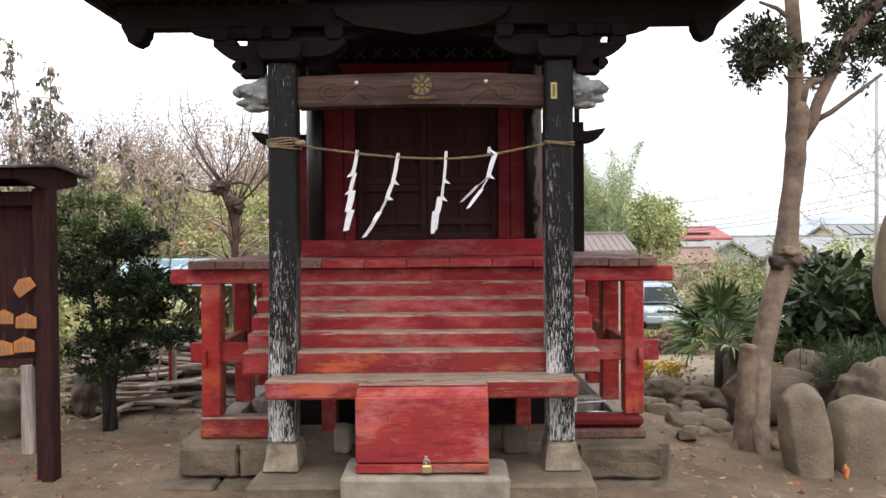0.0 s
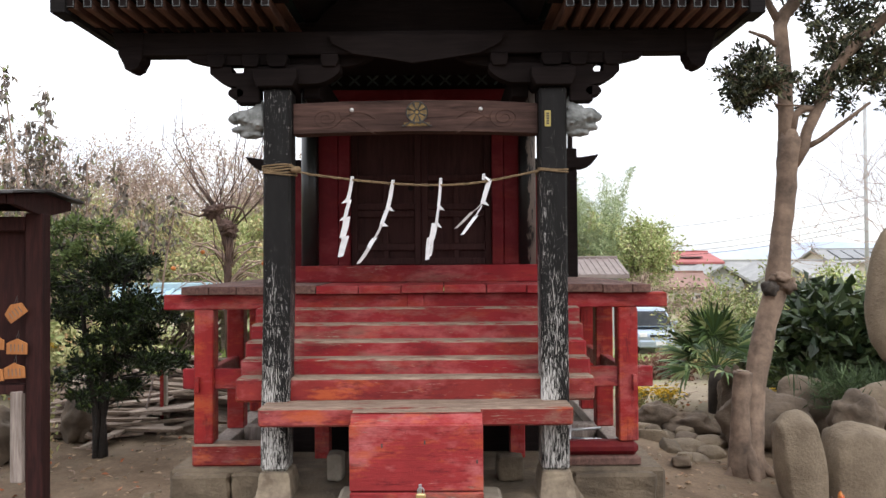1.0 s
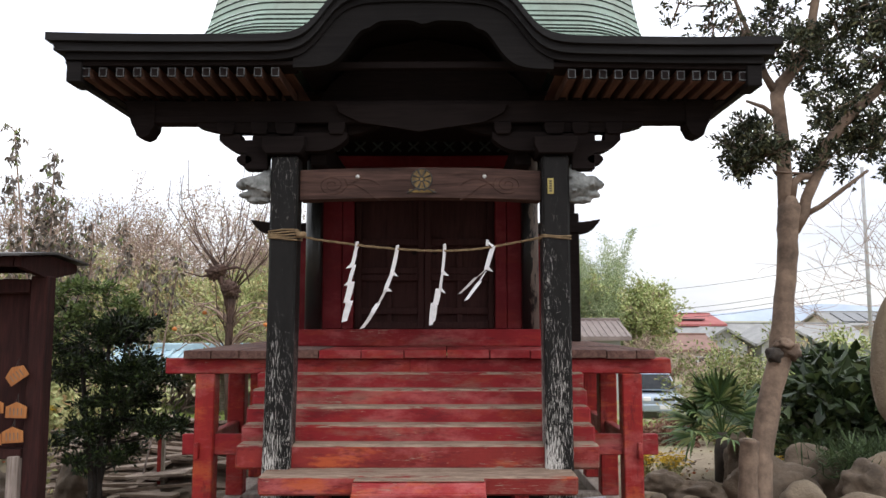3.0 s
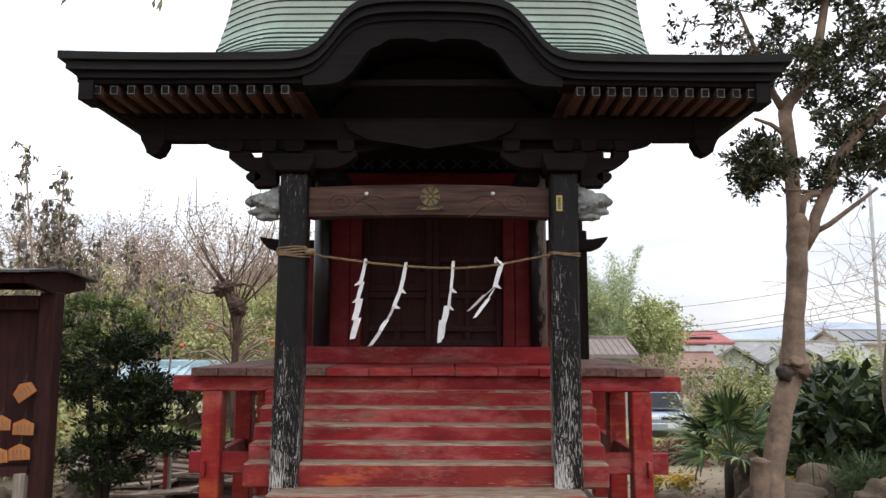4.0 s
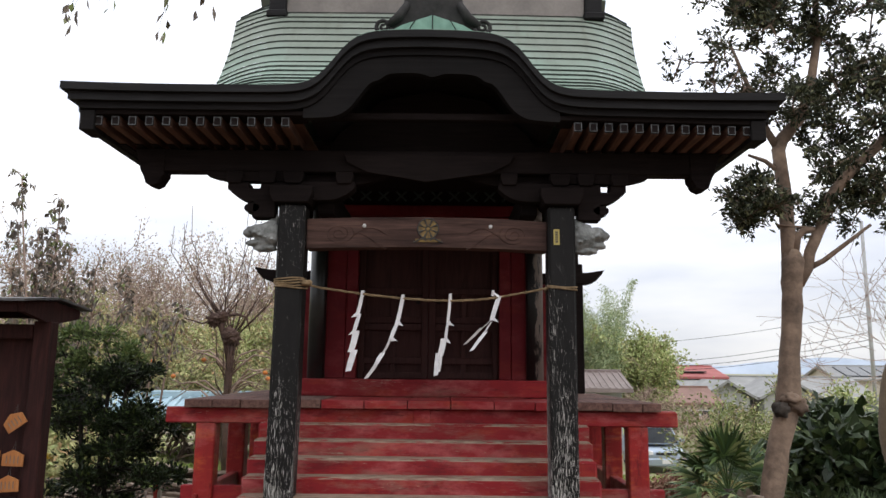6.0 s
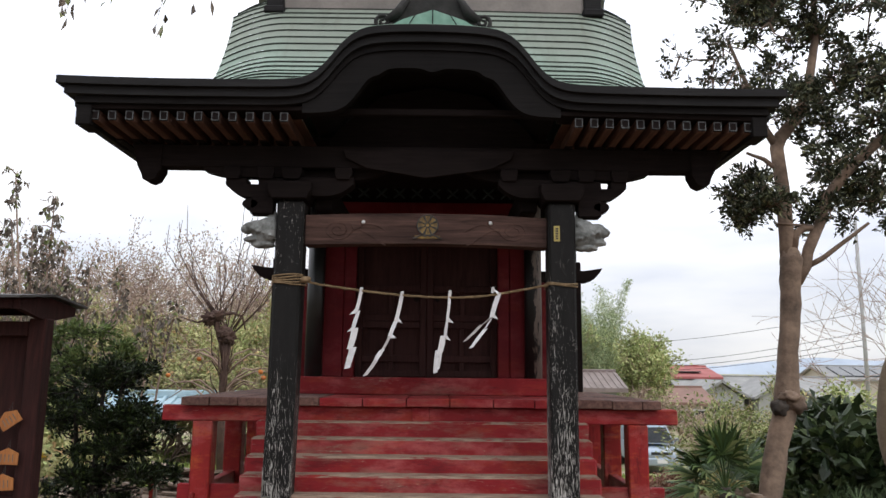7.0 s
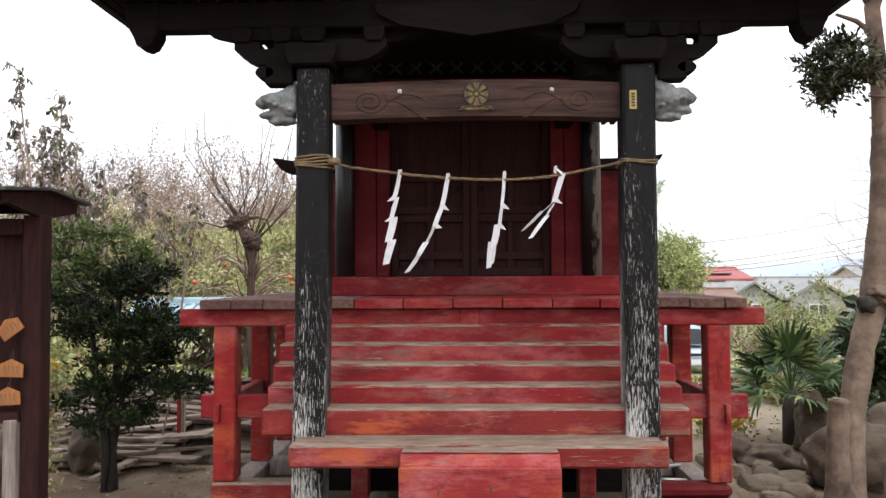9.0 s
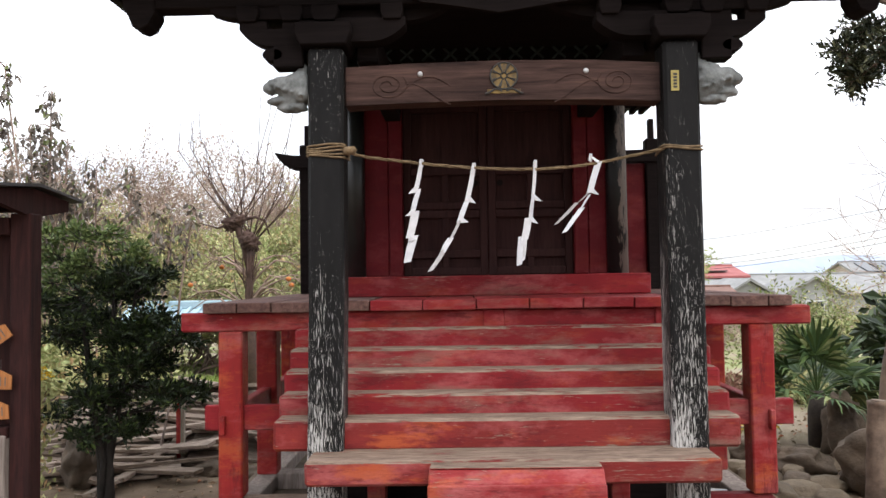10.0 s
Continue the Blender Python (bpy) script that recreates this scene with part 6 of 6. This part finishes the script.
stake = thing("boundary_stake", (-2.52, 7.5, -0.25), "short square stake painted red and white", "stake")
part("red_half", box(-2.545, -2.510, 7.48, 7.52, -0.25, 0.36, 0.003), RED_POST, stake)
part("white_half", box(-2.508, -2.480, 7.48, 7.52, -0.25, 0.36, 0.003), CONCRETE, stake)
solo("concrete_kerb", box(-2.72, -2.42, 7.36, 7.44, -0.25, -0.17, 0.01), CONCRETE, (-2.57, 7.4, -0.25), "short pale concrete block on the earth", "block")
solo("leaning_stick", tube([(-2.72, 7.5, -0.25), (-2.62, 7.52, 0.25)], [0.012, 0.010], 6), GREYWOOD, (-2.72, 7.5, -0.25), "pale stick leaning by the stake", "stick")

pallet = thing("pallet", (-3.5, 7.45, -0.22), "small pale slatted pallet lying by the plank heap", "pallet")
for k in range(5):
    part("slat", box(-3.72, -3.30, 7.36 + 0.055 * k, 7.40 + 0.055 * k, -0.15, -0.13, 0.003, wob=0.003), PALE_SLAT, pallet)
for x in (-3.68, -3.51, -3.34):
    part("bearer", box(x - 0.025, x + 0.025, 7.36, 7.62, -0.22, -0.152, 0.004), PALE_SLAT, pallet)
solo("food_wrapper", ball((2.86, 5.50, -0.30), 0.035, (0.6, 0.6, 1.4), 0.7, 2, 4.0, 2.5), WRAPPER, (2.86, 5.50, -0.33), "crumpled red and yellow wrapper between the boulders", "litter")

# ---- village and distance ----
WALL = plain("cream_house_wall", (0.42, 0.37, 0.31), (0.55, 0.50, 0.43), 1.0, 0.9, 0.05, fine=4)
WALL_GREY = plain("grey_house_wall", (0.27, 0.27, 0.26), (0.40, 0.40, 0.39), 1.0, 0.9, 0.05, fine=4)
TILE_RED = plain("red_brown_roof", (0.27, 0.075, 0.070), (0.36, 0.115, 0.105), 1.2, 0.8, 0.05, fine=5)
TILE_BROWN = plain("brown_roof", (0.17, 0.095, 0.075), (0.26, 0.15, 0.12), 1.2, 0.8, 0.05, fine=5)
TILE_GREY = plain("grey_tile_roof", (0.20, 0.20, 0.195), (0.31, 0.31, 0.30), 1.2, 0.8, 0.05, fine=5)
GLASS_DARK = plain("window_glass", (0.03, 0.035, 0.04), (0.06, 0.065, 0.07), 2, 0.1, 0.0)
FRAME_W = plain("white_window_frame", (0.6, 0.6, 0.6), (0.7, 0.7, 0.7), 2, 0.6, 0.0)
SILVER = plain("silver_blue_car_paint", (0.30, 0.36, 0.43), (0.36, 0.42, 0.50), 2, 0.3, 0.0, 0.5)
RUBBER = plain("tyre_rubber", (0.015, 0.015, 0.015), (0.03, 0.03, 0.03), 9)
BLUE = plain("pale_blue_sheet", (0.30, 0.44, 0.52), (0.48, 0.62, 0.68), 2.5, 0.6, 0.1)
SHEDROOF = plain("brown_metal_roof", (0.15, 0.115, 0.105), (0.25, 0.20, 0.185), 2, 0.5, 0.05, 0.2)
HILL = plain("hazy_blue_hill", (0.34, 0.40, 0.48), (0.44, 0.49, 0.56), 0.004, 1.0, 0.0, fine=0.02)
POLE_GREY = plain("grey_concrete_pole", (0.30, 0.30, 0.30), (0.42, 0.42, 0.42), 3)


def house(name, x0, x1, y0, y1, zb, ze, zr, wall, tile, label, rows=(), ridge="x", over=0.4, ribs=0, open_sided=False):
    ob = thing(name, ((x0 + x1) / 2, (y0 + y1) / 2, zb), label, "house", "houses of the village")
    if open_sided:
        for x in (x0 + 0.06, (x0 + x1) / 2, x1 - 0.06):
            for y in (y0 + 0.05, y1 - 0.05):
                part("post", box(x - 0.035, x + 0.035, y - 0.035, y + 0.035, zb, ze + 0.02, 0.004), wall, ob)
        part("rail", box(x0, x1, y0 + 0.02, y0 + 0.07, ze - 0.10, ze - 0.052, 0.003), wall, ob)
    else:
        part("wall", box(x0, x1, y0, y1, zb, ze, 0.0), wall, ob)
    if ridge == "x":
        m = (y0 + y1) / 2
        part("roof", prism([(y0 - over, ze - 0.05), (m, zr), (y1 + over, ze - 0.05), (y1 + over, ze + 0.12), (m, zr + 0.17), (y0 - over, ze + 0.12)], x0 - over, x1 + over, 0.0, "x"), tile, ob)
        part("gable", prism([(y0, ze), (y1, ze), (m, zr)], x0 + 0.01, x1 - 0.01, 0.0, "x"), wall, ob)
        part("ridge_cap", box(x0 - over, x1 + over, m - 0.12, m + 0.12, zr + 0.12, zr + 0.26, 0.02), tile, ob)
        for i in range(ribs):
            x = x0 - over + (x1 - x0 + 2 * over) * (i + 0.5) / ribs
            part("roof_rib", prism([(y0 - over, ze + 0.12), (m, zr + 0.17), (m, zr + 0.21), (y0 - over, ze + 0.16)], x - 0.025, x + 0.025, 0.0, "x"), tile, ob)
    else:
        m = (x0 + x1) / 2
        part("roof", prism([(x0 - over, ze - 0.05), (m, zr), (x1 + over, ze - 0.05), (x1 + over, ze + 0.12), (m, zr + 0.17), (x0 - over, ze + 0.12)], y0 - over, y1 + over), tile, ob)
        part("gable", prism([(x0, ze), (x1, ze), (m, zr)], y0 + 0.01, y1 - 0.01), wall, ob)
    for x, z, w, h in rows:
        win = part("window", box(x - w / 2, x + w / 2, y0 - 0.05, y0 + 0.02, z, z + h, 0.0), FRAME_W, ob)
        for k in (-1, 1):
            part("pane", box(x + k * w / 4 - w * 0.21, x + k * w / 4 + w * 0.21, y0 - 0.07, y0 - 0.052, z + 0.08, z + h - 0.08, 0.0), GLASS_DARK, win)
    return ob


house("shed", 5.0, 7.55, 32.2, 36.0, -2.0, 0.58, 1.22, WALL_GREY, SHEDROOF, "small shed with a brown ribbed metal roof", (), "x", 0.4, 12)
rh = house("house", 17.2, 22.0, 60, 67, -2.2, 0.95, 1.75, WALL, TILE_RED, "cream two-storey house with a red-brown roof", ((18.6, -0.1, 1.5, 0.75), (20.8, -0.1, 1.3, 0.75)))
part("solar_panel", box(18.8, 21.0, 60.6, 62.2, 1.42, 1.50, 0.0), TIN, rh)
house("house", 12.5, 16.4, 46, 51, -2.2, -0.50, 0.30, WALL, TILE_BROWN, "low house with a brown roof", ((13.0, -1.6, 1.6, 0.8), (15.4, -1.6, 1.6, 0.8)))
house("house", 18.6, 32.0, 57, 64, -2.2, -0.45, 0.95, WALL_GREY, TILE_GREY, "long house with a grey tiled roof", ((23, -1.7, 1.8, 0.9), (26, -1.7, 1.8, 0.9)))
house("house", 17.6, 20.7, 51.6, 56, -2.2, -0.35, 0.75, WALL_GREY, TILE_GREY, "grey tiled house with a gable to the front", ((19.1, -1.4, 1.2, 0.8),), "y")
house("house", 21.5, 25.0, 51.2, 56, -2.2, -0.30, 0.85, WALL_GREY, TILE_GREY, "grey tiled house with a gable to the front", ((23.3, -1.4, 1.2, 0.8),), "y")
sh = house("house", 38.5, 45.5, 74, 81, -2.2, 0.8, 2.05, WALL, TILE_GREY, "house with dark solar panels on its roof", ())
for k in range(4):
    part("solar_panel", prism([(74.2, 1.10), (76.9, 1.98), (76.9, 2.14), (74.2, 1.26)], 39.4 + k * 1.35, 40.6 + k * 1.35, 0.0, "x"), GLASS_DARK, sh)
house("house", 9.5, 13.0, 70, 76, -2.2, 0.6, 1.5, WALL, TILE_GREY, "distant house with a grey roof", ())
house("house", 47, 56, 70, 77, -2.2, 0.5, 1.7, WALL_GREY, TILE_GREY, "distant house with a grey roof", ())
bs = house("blue_shelter", -5.6, -2.2, 13.3, 14.1, -0.7, 0.57, 0.72, SCRAP, BLUE, "low open shelter roofed with pale blue sheets", (), "x", 0.12, 22, True)

# hills on the horizon
verts, faces = [], []
n = 160
for i in range(n + 1):
    x = -2600 + 5200 * i / n
    h = 52 + 34 * noise.noise(Vector((x * 0.0016, 0.4, 0))) + 14 * noise.noise(Vector((x * 0.006, 2, 0)))
    h *= 0.55 + 0.45 * math.exp(-((x - 1050) / 900) ** 2)
    verts += [(x, 2450, -10), (x, 2500, h * 0.9), (x, 2590, -10)]
for i in range(n):
    a = i * 3
    faces += [(a, a + 3, a + 4, a + 1), (a + 1, a + 4, a + 5, a + 2)]
raw("hills", verts, faces, HILL, None, (0, 2500, 0), "hazy blue line of distant hills", "hills", kind="structure", smooth=True)

# utility pole and wires
up = thing("utility_pole", (22.6, 40, -2), "tall grey concrete utility pole with wires", "utility pole")
part("pole", tube([(22.6, 40, -2), (22.6, 40, 9.6)], [0.11, 0.085], 10), POLE_GREY, up, "", True)
for z0, z1, yy in ((3.6, 2.2, 58), (3.2, 1.9, 58), (2.9, 1.7, 57), (4.6, 4.0, 70)):
    pts = [(22.6 + (10.0 - 22.6) * t, 40 + (yy - 40) * t, z0 + (z1 - z0) * t - 0.7 * math.sin(math.pi * t)) for t in np.linspace(0, 1, 14)]
    part("wire", tube(pts, [0.014] * 14, 4), RUBBER, up)


# parked car
def car(x, y, z):
    ob = thing("parked_car", (x, y, z), "silver-blue compact car parked beyond the garden", "car")
    low = prism([(x - 0.75, z + 0.25), (x + 0.75, z + 0.25), (x + 0.77, z + 0.6), (x + 0.72, z + 0.92), (x - 0.72, z + 0.92), (x - 0.77, z + 0.6)], y, y + 3.4, 0.06)
    for v in low.verts:
        if v.co.y < y + 0.4 and v.co.z > z + 0.7:
            v.co.z -= 0.16
    part("body", low, SILVER, ob, "", True)
    cab = prism([(x - 0.70, z + 0.88), (x + 0.70, z + 0.88), (x + 0.56, z + 1.46), (x + 0.46, z + 1.52), (x - 0.46, z + 1.52), (x - 0.56, z + 1.46)], y + 0.75, y + 3.3, 0.04)
    for v in cab.verts:
        if v.co.z > z + 1.2:
            v.co.y += 0.45 if v.co.y < y + 1.5 else -0.25
    part("cabin", cab, SILVER, ob, "", True)
    bm = bmesh.new()
    bm.faces.new([bm.verts.new(p) for p in ((x - 0.62, y + 0.745, z + 0.93), (x + 0.62, y + 0.745, z + 0.93), (x + 0.50, y + 1.14, z + 1.42), (x - 0.50, y + 1.14, z + 1.42))])
    bmesh.ops.solidify(bm, geom=list(bm.faces), thickness=0.02)
    part("windscreen", bm, GLASS_DARK, ob)
    for s in (-1, 1):
        part("headlight", box(*sorted((x + s * 0.45, x + s * 0.71)), y - 0.02, y + 0.06, z + 0.60, z + 0.74, 0.02), FRAME_W, ob, "clear headlight")
        part("mirror", box(*sorted((x + s * 0.72, x + s * 0.88)), y + 0.85, y + 0.95, z + 0.95, z + 1.08, 0.02), SILVER, ob)
        for yy in (y + 0.6, y + 2.75):
            wheel = part("wheel", tube([(x + s * 0.62, yy, z + 0.29), (x + s * 0.76, yy, z + 0.29)], [0.29, 0.29], 18), RUBBER, ob)
            part("rim", tube([(x + s * 0.755, yy, z + 0.29), (x + s * 0.775, yy, z + 0.29)], [0.18, 0.17], 14), STEEL, wheel)
    part("grille", box(x - 0.36, x + 0.36, y - 0.015, y + 0.03, z + 0.60, z + 0.69, 0.01), RUBBER, ob)
    part("bumper", box(x - 0.74, x + 0.74, y - 0.05, y + 0.10, z + 0.24, z + 0.50, 0.04), SILVER, ob)
    part("number_plate", box(x - 0.17, x + 0.17, y - 0.065, y - 0.052, z + 0.33, z + 0.46, 0.0), FRAME_W, ob)


car(7.55, 26.0, gz(7.55, 26.0))


# bamboo and trees beyond the shed
def bamboo(x, y, h, seed, n=10, lean=0.5):
    random.seed(seed)
    lines, tips = [], []
    for k in range(n):
        a = random.uniform(0, 6.28)
        b = Vector((x + random.gauss(0, 0.5), y + random.gauss(0, 0.5), gz(x, y) - 0.1))
        hh = h * random.uniform(0.65, 1)
        e = Vector((math.cos(a), math.sin(a), 0)) * lean
        pts = [b, b + Vector((0, 0, hh * 0.5)) + e * 0.2, b + Vector((0, 0, hh * 0.8)) + e * 0.6, b + Vector((0, 0, hh)) + e * 1.4]
        lines.append((pts, [0.03, 0.025, 0.018, 0.006]))
        for t in np.linspace(0.25, 1, 16):
            f = t * 3
            i = min(2, int(f))
            p = pts[i].lerp(pts[i + 1], f - i)
            for j in range(3):
                d = Vector((random.gauss(0, 1), random.gauss(0, 1), 0.4)).normalized()
                q = p + d * random.uniform(0.2, 0.45)
                lines.append(([p, q], [0.006, 0.003]))
                tips.append((q, (d + Vector((0, 0, -0.6))).normalized()))
                tips.append((p.lerp(q, 0.6), (d + Vector((0, 0, -0.6))).normalized()))
    ob = tree_from(lines, "bamboo_clump", (x, y, gz(x, y)), "feathery clump of pale green bamboo", "bamboo", L_BAMBOO, 4, "bamboo beyond the shed")
    scatter_leaves(ob, tips, 7, 0.12, 0.20, 0.035, L_BAMBOO, 0.5)


for x, y, h, sd in ((6.6, 38, 8.4, 1), (7.6, 39, 8.0, 2), (5.8, 37.5, 8.2, 3), (8.4, 39.5, 7.2, 4), (7.0, 40.5, 8.6, 5), (7.9, 38, 7.4, 6)):
    bamboo(x, y, h, sd)
plume = [Vector((9.0, 39.5, -2.0)), Vector((9.1, 39.5, 2.5)), Vector((9.45, 39.5, 4.8)), Vector((10.0, 39.5, 6.3))]
random.seed(88)
c, d = [], []
for k in range(420):
    f = random.uniform(1.4, 3)
    i = min(2, int(f))
    p = plume[i].lerp(plume[i + 1], f - i)
    e = Vector((random.gauss(0.2, 1), random.gauss(0, 1), random.gauss(-0.1, 0.5))).normalized()
    c.append(p + e * random.uniform(0.0, 0.42) * (1.25 - 0.3 * f))
    d.append(e + Vector((0.3, 0, -0.5)))
ob = tree_from([(plume, [0.03, 0.026, 0.018, 0.008])], "bamboo_clump", (9.0, 39.5, -2.0), "single tall arching bamboo plume", "bamboo", L_BAMBOO, 4, "bamboo beyond the shed")
v, f = leaf_cards(c, d, 0.26, 0.045, 0.4)
tagged(raw("crown", v, f, L_BAMBOO, ob), kind="stuff")
for i, (x, y, h) in enumerate(((9.4, 38.5, 6.0), (10.0, 39.5, 5.6))):
    thicket(x, y, h, L_FRESH, 200 + i, 6, 0.2, "leafy_tree", "rounded tree with pale yellow-green leaves", None, 0.22, 4, "trees beyond the shed", 0.2)
thicket(10.3, 35, 2.8, L_BROWN, 210, 5, 0.12, "dry_bush", "tan dry bush near the shed")
thicket(11.4, 37, 2.8, L_BROWN, 211, 5, 0.12, "dry_bush", "tan dry bush near the shed")
# garden shrubs on the right
for i, (x, y, h, mat, nm, lb, per) in enumerate((
    (4.25, 12.0, 1.65, L_GARDEN, "airy_shrub", "airy light green shrub in the garden", 2), (4.75, 12.6, 1.45, L_GARDEN, "airy_shrub", "airy light green shrub in the garden", 3), (5.5, 13.2, 1.2, L_GARDEN, "airy_shrub", "airy light green shrub in the garden", 4),
    (3.55, 11.2, 0.22, L_RUSSET, "russet_shrub", "low russet-leaved shrub in the garden", 6), (3.05, 10.4, 0.30, L_RUSSET, "russet_shrub", "low russet-leaved shrub in the garden", 6), (5.9, 10.8, 1.5, L_FRESH, "yellow_green_bush", "bright yellow-green rounded bush", 12),
    (7.2, 16, 2.1, L_GARDEN, "airy_shrub", "airy light green shrub in the garden", 4), (8.4, 18, 2.3, L_OLIVE, "airy_shrub", "airy light green shrub in the garden", 4), (10.8, 20, 1.2, L_GARDEN, "airy_shrub", "airy light green shrub in the garden", 4),
    (3.9, 10.2, 0.5, L_OLIVE, "airy_shrub", "airy light green shrub in the garden", 5))):
    thicket(x, y, h, mat, 300 + i, per, 0.075, nm, lb, None, 0.28, 3, "garden shrubs")
# bare trees on the right
for i, (x, y, h) in enumerate(((10.4, 14.2, 4.8), (12.3, 16.4, 5.8))):
    thicket(x, y, h, L_BROWN, 400 + i, 0, 0.1, "bare_tree", "bare spreading tree with fine twigs", None, 0.7, 4, "bare trees")
